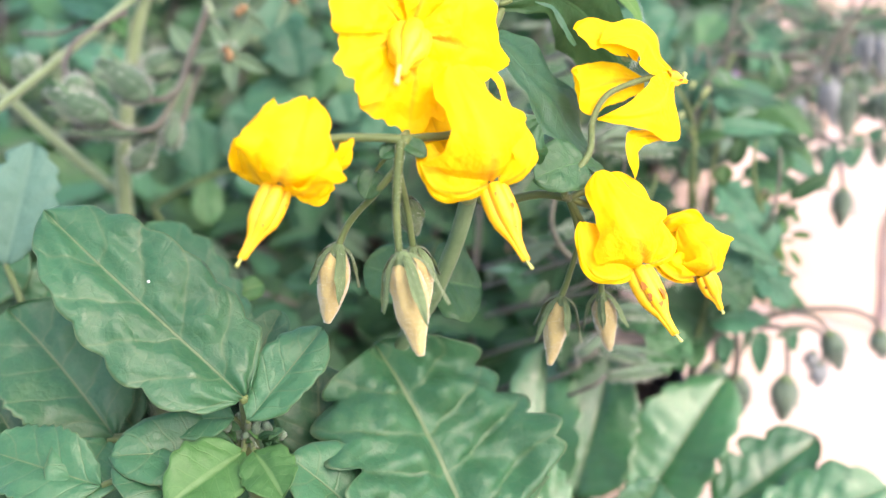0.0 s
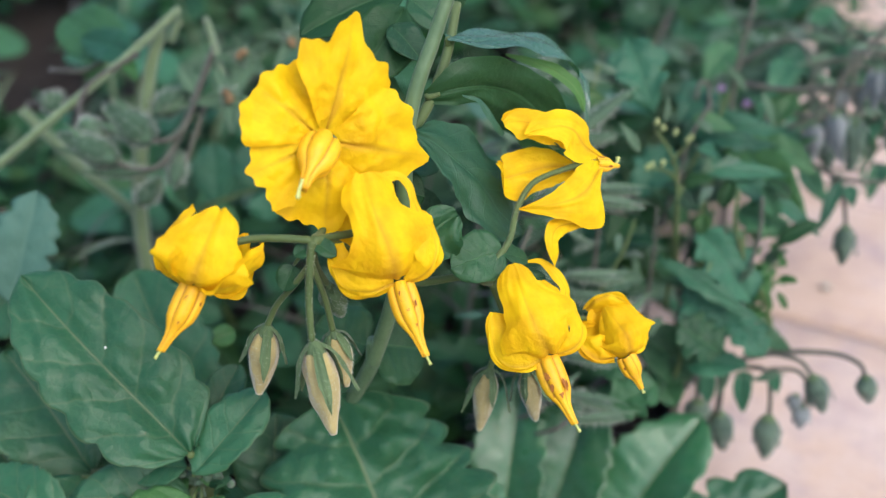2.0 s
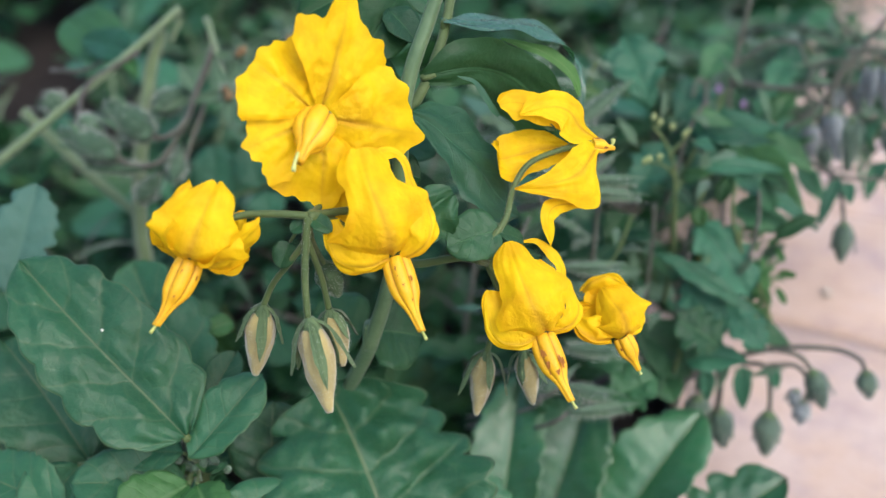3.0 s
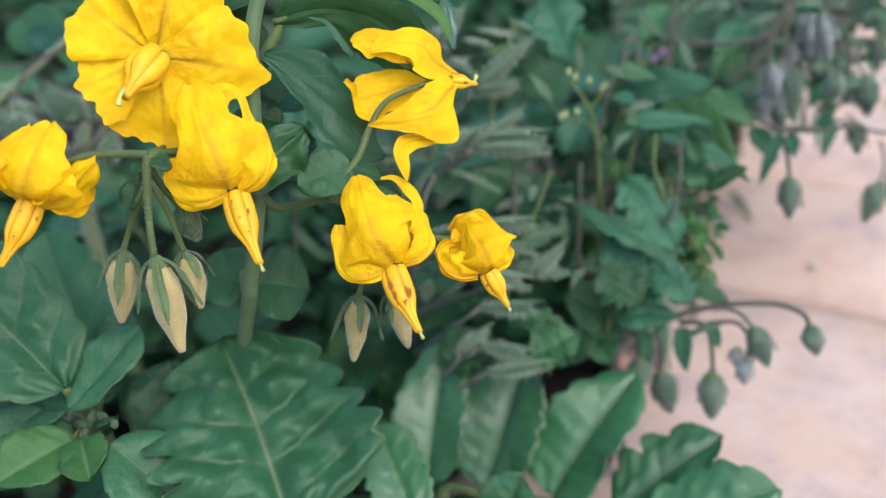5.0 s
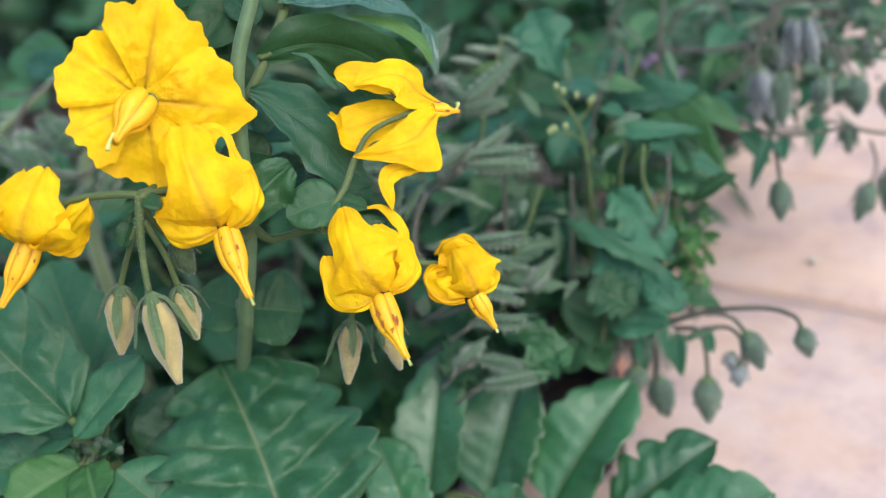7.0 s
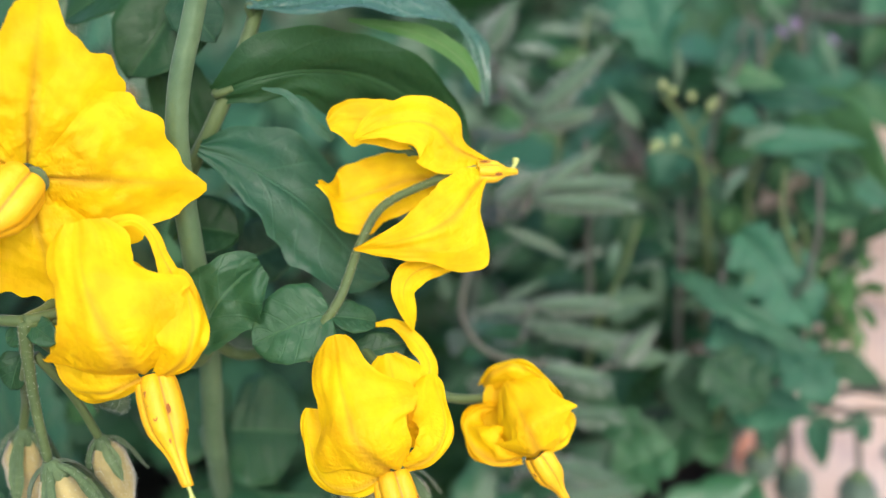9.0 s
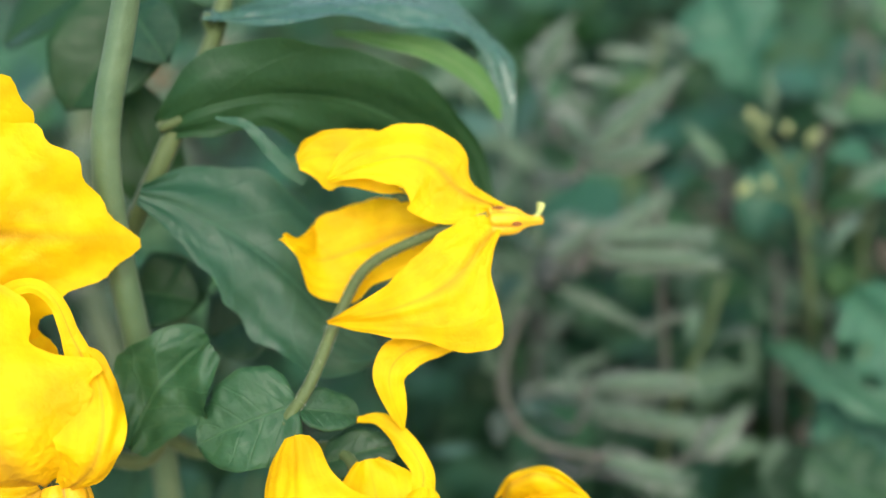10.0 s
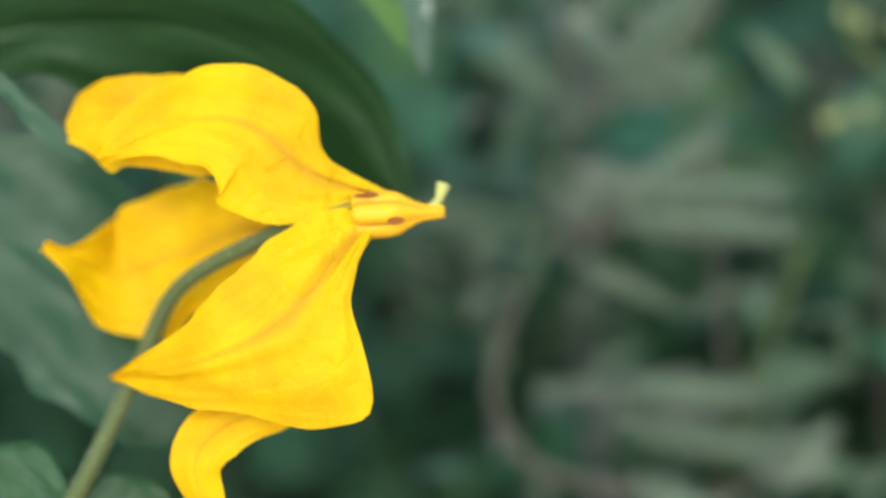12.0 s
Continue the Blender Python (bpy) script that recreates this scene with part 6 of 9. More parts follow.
leaf(borage, (8.5, 26.87, 7.81), (7.87, 25.65, 7.26), 0.88, (-0.02, -0.63, 0.77), BLUELEAF, "ovate", fold=0.2, bend=0.5, quilt=0.05)
leaf(borage, (11.49, 28.15, 7.68), (12.26, 27.47, 7.24), 0.75, (-0.1, -0.64, 0.77), BLUELEAF, "ovate", fold=0.2, bend=0.5, quilt=0.05)
leaf(borage, (10.1, 25.66, 6.77), (10.61, 25.18, 6.17), 0.52, (-0.07, -0.61, 0.79), BLUELEAF, "ovate", fold=0.2, bend=0.5, quilt=0.05)
leaf(borage, (12.18, 28.99, 7.79), (11.2, 28.04, 7.43), 0.76, (-0.1, -0.64, 0.76), BLUELEAF, "ovate", fold=0.2, bend=0.5, quilt=0.05)
leaf(borage, (12.71, 27.77, 7.55), (11.94, 27.22, 7.36), 0.59, (-0.11, -0.63, 0.77), BLUELEAF, "ovate", fold=0.2, bend=0.5, quilt=0.05)
leaf(borage, (8.62, 24.37, 6.07), (9.25, 23.66, 5.45), 0.56, (-0.04, -0.59, 0.81), BLUELEAF, "ovate", fold=0.2, bend=0.5, quilt=0.05)
leaf(borage, (10.54, 24.61, 6.05), (10.21, 23.89, 5.42), 0.39, (-0.07, -0.59, 0.8), BLUELEAF, "ovate", fold=0.2, bend=0.5, quilt=0.05)
leaf(borage, (9.19, 28.59, 8.37), (10.17, 27.94, 7.88), 0.91, (-0.05, -0.65, 0.76), BLUELEAF, "ovate", fold=0.2, bend=0.5, quilt=0.05)
leaf(borage, (6.64, 22.98, 7.59), (8.07, 20.64, 6.81), 1.20, (-0.2, -0.59, 0.79), BLUELEAF, "ovate", label="drooping pointed blue-green leaf", fold=0.2, bend=0.5, quilt=0.05)
leaf(borage, (5.83, 23.23, 7.63), (7.73, 22.88, 7.82), 0.98, (-0.18, -0.61, 0.77), BLUELEAF, "ovate", fold=0.2, bend=0.5, quilt=0.05)
leaf(borage, (6.57, 22.88, 7.42), (5.65, 21.98, 6.7), 0.78, (-0.16, -0.6, 0.79), BLUELEAF, "ovate", fold=0.2, bend=0.5, quilt=0.05)
leaf(borage, (5.7, 22.38, 6.21), (7.59, 23.34, 6.63), 0.80, (-0.17, -0.59, 0.79), FUZZY, "ovate", fold=0.2, bend=0.5, quilt=0.05)
leaf(borage, (5.94, 23.04, 6.92), (5.93, 23.85, 7.87), 0.80, (-0.15, -0.61, 0.78), BLUELEAF, "ovate", fold=0.2, bend=0.5, quilt=0.05)
leaf(borage, (6.76, 25.19, 8.94), (6.04, 24.38, 8.38), 0.95, (-0.16, -0.64, 0.75), BLUELEAF, "ovate", fold=0.2, bend=0.5, quilt=0.05)
leaf(borage, (8.08, 23.86, 8.29), (7.68, 23.3, 7.74), 0.53, (-0.2, -0.61, 0.76), BLUELEAF, "ovate", fold=0.2, bend=0.5, quilt=0.05)
leaf(borage, (9.16, 22.6, 6.76), (8.59, 21.72, 5.89), 0.34, (-0.23, -0.57, 0.79), BLUELEAF, "ovate", fold=0.2, bend=0.5, quilt=0.05)
leaf(borage, (9.36, 22.55, 6.68), (9.37, 22.11, 6.34), 0.34, (-0.24, -0.57, 0.79), BLUELEAF, "ovate", fold=0.2, bend=0.5, quilt=0.05)
leaf(borage, (9.95, 22.63, 6.81), (10.28, 22.8, 7.09), 0.34, (-0.26, -0.57, 0.78), BLUELEAF, "ovate", fold=0.2, bend=0.5, quilt=0.05)

# the tangle of hairy bracts and thin stems between the buds
rnd = random.Random(77)
TANGLE, ACROSS, DOWN = Vector((8.63, 26.55, 8.22)), Vector((4.31, 1.67, -1.02)), Vector((-0.14, -1.94, -2.1))
for k in range(46):
    spot = TANGLE + ACROSS * rnd.uniform(-0.05, 1.05) + DOWN * rnd.uniform(-0.3, 0.85) + Vector((0, rnd.uniform(-0.8, 1.2), 0))
    way = Vector((rnd.uniform(-1, 1), rnd.uniform(-0.7, 0.3), rnd.uniform(-0.9, 0.7))).normalized() * rnd.uniform(0.5, 1.25)
    leaf(borage, spot, spot + way, rnd.uniform(0.16, 0.42), (rnd.uniform(-0.4, 0.4), -0.6, 0.7), rnd.choice((FUZZY, PALEFUZZ, BLUELEAF, FUZZY)), "lance", name="bract", fold=0.25, bend=rnd.uniform(0.1, 0.9), nu=8, nv=14)
    if k % 4 == 0:
        part("stem", tube([spot - way * 1.2 + Vector((0, 0.2, -0.3)), spot + Vector((0, 0.05, 0.2)), spot + way * 1.1], [0.035, 0.028], 7), BORAGESTEM, borage)

# ---- low borage shoot with buds over the bricks ----
shoot = thing("borage_plant", (5.53, 18.59, -0.5), "small borage shoot hanging green buds over the bricks", "plant")
part("stem", tube([(5.46, 18.63, 3.45), (5.77, 18.88, 3.87), (6.32, 19, 4.08), (7.05, 19.13, 4.29), (7.79, 19.2, 4.41), (8.77, 19.2, 4.41), (9.32, 19.1, 4.23), (9.46, 18.94, 3.97)], [0.086, 0.074, 0.061, 0.049], 8), BORAGESTEM, shoot)
part("main_stem", tube([(5.53, 18.59, -0.5), (5.4, 18.5, 3.24), (5.77, 18.88, 3.87)], [0.13, 0.11, 0.09], 9), BORAGESTEM, shoot)
part("stem", tube([(6.44, 19, 4.08), (7.27, 19.09, 4.42), (7.97, 18.96, 4.4), (8.27, 18.81, 4.14)], [0.055, 0.049], 8), BORAGESTEM, shoot)
part("stem", tube([(6.81, 19.02, 4.1), (7.33, 18.9, 4.11), (7.46, 18.75, 3.66), (7.48, 18.53, 3.09)], [0.061, 0.055, 0.049], 8), BORAGESTEM, shoot)
part("stem", tube([(7.39, 18.92, 4.14), (7.97, 18.84, 4.19), (8.23, 18.65, 3.88), (8.14, 18.48, 3.4)], [0.049, 0.043], 8), BORAGESTEM, shoot)
part("stem", tube([(6.32, 19, 4.08), (6.41, 18.83, 3.6), (6.37, 18.61, 3.03)], [0.086, 0.074], 8), BORAGESTEM, shoot)
part("stem", tube([(5.93, 18.94, 3.98), (5.91, 18.83, 3.6), (5.94, 18.72, 3.22)], [0.061, 0.049], 8), BORAGESTEM, shoot)
bud = flower_bud(shoot, (7.46, 18.53, 3.09), (7.45, 18.19, 2.15), 0.308, None, "drooping hairy green borage bud", BORAGEBUD, 20, 0.45)
hairs(bud, bud, 140, 0.07, 20)
bud = flower_bud(shoot, (8.31, 18.78, 4.09), (8.61, 18.53, 3.29), 0.243, None, "drooping hairy green borage bud", BORAGEBUD, 21, 0.45)
hairs(bud, bud, 140, 0.07, 21)
bud = flower_bud(shoot, (8.14, 18.51, 3.46), (8.11, 18.34, 2.97), 0.183, None, "drooping hairy green borage bud", BUDTIP, 22, 0.45)
hairs(bud, bud, 140, 0.07, 22)
bud = flower_bud(shoot, (8, 18.64, 3.66), (7.93, 18.53, 3.29), 0.146, None, "drooping hairy green borage bud", BUDTIP, 23, 0.45)
hairs(bud, bud, 140, 0.07, 23)
bud = flower_bud(shoot, (9.46, 18.95, 3.99), (9.61, 18.81, 3.38), 0.233, None, "drooping hairy green borage bud", BORAGEBUD, 24, 0.45)
hairs(bud, bud, 140, 0.07, 24)
bud = flower_bud(shoot, (6.4, 18.71, 3), (6.58, 18.41, 2.13), 0.310, None, "drooping hairy green borage bud", BORAGEBUD, 25, 0.45)
hairs(bud, bud, 140, 0.07, 25)
bud = flower_bud(shoot, (5.94, 18.75, 3.28), (5.95, 18.63, 2.67), 0.297, None, "drooping hairy green borage bud", BORAGEBUD, 26, 0.45)
hairs(bud, bud, 140, 0.07, 26)
leaf(shoot, (6.87, 18.97, 4.03), (6.93, 18.63, 3.06), 0.44, (-0.18, -0.5, 0.85), BLUELEAF, "ovate", fold=0.2, bend=0.5, quilt=0.05)
leaf(shoot, (6.07, 18.94, 3.98), (6.19, 18.72, 3.22), 0.42, (-0.16, -0.5, 0.85), BLUELEAF, "ovate", fold=0.2, bend=0.5, quilt=0.05)
leaf(shoot, (7.45, 18.92, 4.14), (7.6, 18.72, 3.61), 0.32, (-0.2, -0.5, 0.84), BLUELEAF, "ovate", fold=0.2, bend=0.5, quilt=0.05)
leaf(shoot, (5.84, 18.78, 4.09), (4.53, 18.8, 5.1), 1.32, (-0.14, -0.52, 0.84), ROUNDLEAF, "oval", fold=0.2, bend=0.5, quilt=0.05)
leaf(shoot, (5.53, 19.38, 4.12), (6.57, 19.38, 4.71), 0.62, (-0.16, -0.52, 0.84), BLUELEAF, "ovate", fold=0.2, bend=0.5, quilt=0.05)
leaf(shoot, (4.94, 18.43, 4.49), (4.54, 17.84, 3.9), 0.83, (-0.13, -0.51, 0.85), ROUNDLEAF, "oval", fold=0.2, bend=0.5, quilt=0.05)
leaf(shoot, (5.13, 18.55, 4.11), (5.33, 17.92, 3.84), 0.72, (-0.14, -0.5, 0.85), ROUNDLEAF, "oval", fold=0.2, bend=0.5, quilt=0.05)
leaf(shoot, (6.41, 20.38, 4.81), (7.12, 19.42, 4.39), 0.50, (-0.18, -0.53, 0.83), BLUELEAF, "lance", fold=0.2, bend=0.5, quilt=0.05)

# ---- borage gone to seed, in the bed behind ----
seeding = thing("borage_plant", (-6.79, 19.98, -0.6), "borage gone to seed with hairy green pods", "plant")
part("main_stem", tube([(-6.79, 19.98, -0.6), (-6.83, 20.11, 6.31), (-6.55, 21.48, 9.37), (-6.17, 22.02, 10.66)], [0.2, 0.18, 0.16, 0.13], 10), STEM, seeding)
part("stem", tube([(-9.27, 19.01, 8.75), (-8.69, 19.46, 9.11), (-7.58, 20.24, 9.84), (-6.54, 21.22, 10.5), (-5.66, 22.06, 11.12)], [0.099, 0.099, 0.088, 0.088], 9), STEM, seeding)
part("stem", tube([(-9.76, 21.61, 8.81), (-8.87, 21.32, 7.95), (-7.96, 21.06, 7.12), (-7.03, 20.82, 6.34)], [0.122, 0.122, 0.109], 9), STEM, seeding)
part("stem", tube([(-6.43, 21.19, 10.45), (-7.27, 20.51, 10.09), (-7.49, 20.09, 9.78), (-7.36, 19.73, 9.57)], [0.069, 0.058], 9), BORAGESTEM, seeding)
part("stem", tube([(-4.85, 21.64, 10.41), (-5.15, 20.97, 9.68), (-5.29, 20.23, 9.24), (-5.53, 19.71, 9.15), (-5.79, 19.52, 9.22)], [0.082, 0.070, 0.059], 9), BORAGESTEM, seeding)
part("stem", tube([(-5.34, 20.42, 9.16), (-5.64, 19.45, 8.72), (-6.14, 19.2, 8.69), (-6.47, 19.12, 8.93)], [0.069, 0.058], 9), BORAGESTEM, seeding)
part("stem", tube([(-4.92, 20.91, 9.58), (-5.35, 19.7, 8.36), (-5.46, 19.48, 8.18)], [0.058, 0.058], 9), BORAGESTEM, seeding)
part("stem", tube([(-5.79, 19.49, 8.39), (-5.98, 19.23, 7.96), (-6.24, 19.16, 7.83)], [0.057, 0.057], 9), BORAGESTEM, seeding)
part("stem", tube([(-5.95, 21.87, 10.4), (-5.72, 22.14, 10.86)], [0.071, 0.071], 9), STEM, seeding)
part("stem", tube([(-8.87, 21.73, 9.78), (-7.97, 21.55, 9.87), (-7.07, 21.58, 10.32)], [0.048, 0.048], 9), BORAGESTEM, seeding)
pod = part("seed_pod", blob((-6.47, 19.13, 8.96), (-1.21, 0.1, 0.55), [0.165, 0.330, 0.313, 0.198, 0.066], 12, 12, seed=1), FUZZY, seeding, "hairy ribbed green seed pod")
leaf(pod, (-6.38, 18.86, 9.08), (-7.74, 18.95, 9.34), 0.25, (0.26, -0.76, 0.6), FUZZY, "lance", name="sepal", fold=0.3, bend=-0.3, nu=6, nv=10)
leaf(pod, (-6.38, 18.86, 9.08), (-7.66, 19.05, 9.49), 0.25, (0.26, -0.76, 0.6), FUZZY, "lance", name="sepal", fold=0.3, bend=-0.3, nu=6, nv=10)
leaf(pod, (-6.38, 18.86, 9.08), (-7.58, 19.14, 9.65), 0.25, (0.26, -0.76, 0.6), FUZZY, "lance", name="sepal", fold=0.3, bend=-0.3, nu=6, nv=10)
leaf(pod, (-6.38, 18.86, 9.08), (-7.51, 19.23, 9.8), 0.25, (0.26, -0.76, 0.6), FUZZY, "lance", name="sepal", fold=0.3, bend=-0.3, nu=6, nv=10)
hairs(pod, pod, 420, 0.16, 1)
pod = part("seed_pod", blob((-5.79, 19.52, 9.22), (-0.93, 0.2, 0.72), [0.189, 0.377, 0.358, 0.226, 0.075], 12, 12, seed=2), FUZZY, seeding, "hairy ribbed green seed pod")
leaf(pod, (-5.7, 19.24, 9.34), (-6.87, 19.44, 9.77), 0.28, (0.23, -0.77, 0.59), FUZZY, "lance", name="sepal", fold=0.3, bend=-0.3, nu=6, nv=10)
leaf(pod, (-5.7, 19.24, 9.34), (-6.74, 19.53, 9.92), 0.28, (0.23, -0.77, 0.59), FUZZY, "lance", name="sepal", fold=0.3, bend=-0.3, nu=6, nv=10)
leaf(pod, (-5.7, 19.24, 9.34), (-6.6, 19.63, 10.07), 0.28, (0.23, -0.77, 0.59), FUZZY, "lance", name="sepal", fold=0.3, bend=-0.3, nu=6, nv=10)
leaf(pod, (-5.7, 19.24, 9.34), (-6.47, 19.72, 10.23), 0.28, (0.23, -0.77, 0.59), FUZZY, "lance", name="sepal", fold=0.3, bend=-0.3, nu=6, nv=10)
hairs(pod, pod, 420, 0.16, 2)
pod = part("seed_pod", blob((-5.98, 19.37, 8.57), (-1.26, -0.37, 0.16), [0.067, 0.134, 0.128, 0.081, 0.027], 12, 12, seed=3), FUZZY, seeding, "hairy ribbed green seed pod")
leaf(pod, (-5.89, 19.09, 8.7), (-7.19, 18.84, 8.77), 0.10, (0.23, -0.76, 0.61), FUZZY, "lance", name="sepal", fold=0.3, bend=-0.3, nu=6, nv=10)
leaf(pod, (-5.89, 19.09, 8.7), (-7.19, 18.88, 8.83), 0.10, (0.23, -0.76, 0.61), FUZZY, "lance", name="sepal", fold=0.3, bend=-0.3, nu=6, nv=10)
hairs(pod, pod, 420, 0.16, 3)
pod = part("seed_pod", blob((-6.27, 19.26, 7.82), (0.52, 0.2, 0.53), [0.125, 0.250, 0.237, 0.150, 0.050], 12, 12, seed=4), FUZZY, seeding, "hairy ribbed green seed pod")
leaf(pod, (-6.18, 18.99, 7.95), (-5.77, 19.35, 8.45), 0.19, (0.24, -0.74, 0.63), FUZZY, "lance", name="sepal", fold=0.3, bend=-0.3, nu=6, nv=10)
leaf(pod, (-6.18, 18.99, 7.95), (-5.65, 19.3, 8.37), 0.19, (0.24, -0.74, 0.63), FUZZY, "lance", name="sepal", fold=0.3, bend=-0.3, nu=6, nv=10)
hairs(pod, pod, 420, 0.16, 4)
pod = part("seed_pod", blob((-5.49, 19.48, 8.18), (0.07, 0.55, 0.52), [0.114, 0.227, 0.216, 0.136, 0.045], 12, 12, seed=5), FUZZY, seeding, "hairy ribbed green seed pod")
leaf(pod, (-5.42, 19.21, 8.31), (-5.46, 19.9, 8.78), 0.17, (0.21, -0.76, 0.62), FUZZY, "lance", name="sepal", fold=0.3, bend=-0.3, nu=6, nv=10)
leaf(pod, (-5.42, 19.21, 8.31), (-5.32, 19.89, 8.76), 0.17, (0.21, -0.76, 0.62), FUZZY, "lance", name="sepal", fold=0.3, bend=-0.3, nu=6, nv=10)
hairs(pod, pod, 420, 0.16, 5)
pod = part("seed_pod", blob((-6.26, 20.92, 9.21), (0.89, 0.4, 0.28), [0.152, 0.305, 0.290, 0.183, 0.061], 12, 12, seed=6), FUZZY, seeding, "hairy ribbed green seed pod")
leaf(pod, (-6.17, 20.63, 9.32), (-5.4, 21.26, 9.69), 0.23, (0.23, -0.78, 0.57), FUZZY, "lance", name="sepal", fold=0.3, bend=-0.3, nu=6, nv=10)
leaf(pod, (-6.17, 20.63, 9.32), (-5.33, 21.17, 9.54), 0.23, (0.23, -0.78, 0.57), FUZZY, "lance", name="sepal", fold=0.3, bend=-0.3, nu=6, nv=10)
leaf(pod, (-6.17, 20.63, 9.32), (-5.26, 21.09, 9.4), 0.23, (0.23, -0.78, 0.57), FUZZY, "lance", name="sepal", fold=0.3, bend=-0.3, nu=6, nv=10)
hairs(pod, pod, 420, 0.16, 6)
pod = part("seed_pod", blob((-8.64, 21.3, 9.06), (-0.28, -0.04, 0.33), [0.143, 0.287, 0.272, 0.172, 0.057], 12, 12, seed=7), FUZZY, seeding, "hairy ribbed green seed pod")
leaf(pod, (-8.52, 21.01, 9.18), (-8.97, 21.05, 9.34), 0.21, (0.31, -0.76, 0.57), FUZZY, "lance", name="sepal", fold=0.3, bend=-0.3, nu=6, nv=10)
leaf(pod, (-8.52, 21.01, 9.18), (-8.86, 21.12, 9.45), 0.21, (0.31, -0.76, 0.57), FUZZY, "lance", name="sepal", fold=0.3, bend=-0.3, nu=6, nv=10)
leaf(pod, (-8.52, 21.01, 9.18), (-8.75, 21.19, 9.56), 0.21, (0.31, -0.76, 0.57), FUZZY, "lance", name="sepal", fold=0.3, bend=-0.3, nu=6, nv=10)
hairs(pod, pod, 420, 0.16, 7)
pod = part("seed_pod", blob((-7.36, 19.73, 9.57), (0.55, -0.26, -0.43), [0.133, 0.266, 0.253, 0.160, 0.053], 12, 12, seed=8), FUZZY, seeding, "hairy ribbed green seed pod")
leaf(pod, (-7.26, 19.45, 9.68), (-6.71, 19.36, 9.25), 0.20, (0.29, -0.77, 0.57), FUZZY, "lance", name="sepal", fold=0.3, bend=-0.3, nu=6, nv=10)
leaf(pod, (-7.26, 19.45, 9.68), (-6.81, 19.3, 9.15), 0.20, (0.29, -0.77, 0.57), FUZZY, "lance", name="sepal", fold=0.3, bend=-0.3, nu=6, nv=10)
hairs(pod, pod, 420, 0.16, 8)
star = part("open_calyx", blob((-4.34, 20.66, 9.73), (0.04, -0.18, 0.07), [0.1, 0.22, 0.2, 0.05], 6, 10), FUZZY, seeding, "open star-shaped calyx with brown seeds")
leaf(star, (-4.32, 20.55, 9.77), (-3.81, 21.02, 10.36), 0.36, (0.19, -0.92, 0.35), FUZZY, "lance", name="sepal", fold=0.35, bend=-0.4, nu=6, nv=12)
leaf(star, (-4.32, 20.55, 9.77), (-4.72, 20.92, 10.28), 0.36, (0.19, -0.92, 0.35), FUZZY, "lance", name="sepal", fold=0.35, bend=-0.4, nu=6, nv=12)
leaf(star, (-4.32, 20.55, 9.77), (-5.07, 20.39, 9.68), 0.36, (0.19, -0.92, 0.35), FUZZY, "lance", name="sepal", fold=0.35, bend=-0.4, nu=6, nv=12)
leaf(star, (-4.32, 20.55, 9.77), (-4.21, 19.92, 9.16), 0.36, (0.19, -0.92, 0.35), FUZZY, "lance", name="sepal", fold=0.35, bend=-0.4, nu=6, nv=12)
leaf(star, (-4.32, 20.55, 9.77), (-3.48, 20.43, 9.4), 0.36, (0.19, -0.92, 0.35), FUZZY, "lance", name="sepal", fold=0.35, bend=-0.4, nu=6, nv=12)
part("seed", blob((-4.28, 20.5, 9.77), (0.03, -0.15, 0.06), [0.05, 0.09, 0.08, 0.02], 5, 8), SEED, star)
part("seed", blob((-4.3, 20.46, 9.72), (0.03, -0.15, 0.06), [0.05, 0.09, 0.08, 0.02], 5, 8), SEED, star)
part("seed", blob((-4.36, 20.55, 9.85), (0.03, -0.15, 0.06), [0.05, 0.09, 0.08, 0.02], 5, 8), SEED, star)
hairs(star, star, 200, 0.16, 1)
star = part("open_calyx", blob((-4.11, 21.29, 10.38), (0.04, -0.19, 0.06), [0.1, 0.22, 0.2, 0.05], 6, 10), FUZZY, seeding, "open star-shaped calyx with brown seeds")
leaf(star, (-4.09, 21.18, 10.42), (-4.27, 21.28, 10.92), 0.29, (0.18, -0.93, 0.31), FUZZY, "lance", name="sepal", fold=0.35, bend=-0.4, nu=6, nv=12)
leaf(star, (-4.09, 21.18, 10.42), (-4.73, 21.09, 10.4), 0.29, (0.18, -0.93, 0.31), FUZZY, "lance", name="sepal", fold=0.35, bend=-0.4, nu=6, nv=12)
leaf(star, (-4.09, 21.18, 10.42), (-4.34, 20.79, 9.88), 0.29, (0.18, -0.93, 0.31), FUZZY, "lance", name="sepal", fold=0.35, bend=-0.4, nu=6, nv=12)
leaf(star, (-4.09, 21.18, 10.42), (-3.5, 20.8, 10.1), 0.29, (0.18, -0.93, 0.31), FUZZY, "lance", name="sepal", fold=0.35, bend=-0.4, nu=6, nv=12)
leaf(star, (-4.09, 21.18, 10.42), (-3.51, 21.36, 10.71), 0.29, (0.18, -0.93, 0.31), FUZZY, "lance", name="sepal", fold=0.35, bend=-0.4, nu=6, nv=12)
part("seed", blob((-4.04, 21.17, 10.51), (0.03, -0.15, 0.05), [0.05, 0.09, 0.08, 0.02], 5, 8), SEED, star)
part("seed", blob((-4.08, 21.17, 10.51), (0.03, -0.15, 0.05), [0.05, 0.09, 0.08, 0.02], 5, 8), SEED, star)
part("seed", blob((-4.15, 21.13, 10.44), (0.03, -0.15, 0.05), [0.05, 0.09, 0.08, 0.02], 5, 8), SEED, star)
hairs(star, star, 200, 0.16, 2)
star = part("open_calyx", blob((-3.07, 21.68, 10.64), (0.03, -0.19, 0.06), [0.1, 0.22, 0.2, 0.05], 6, 10), FUZZY, seeding, "open star-shaped calyx with brown seeds")
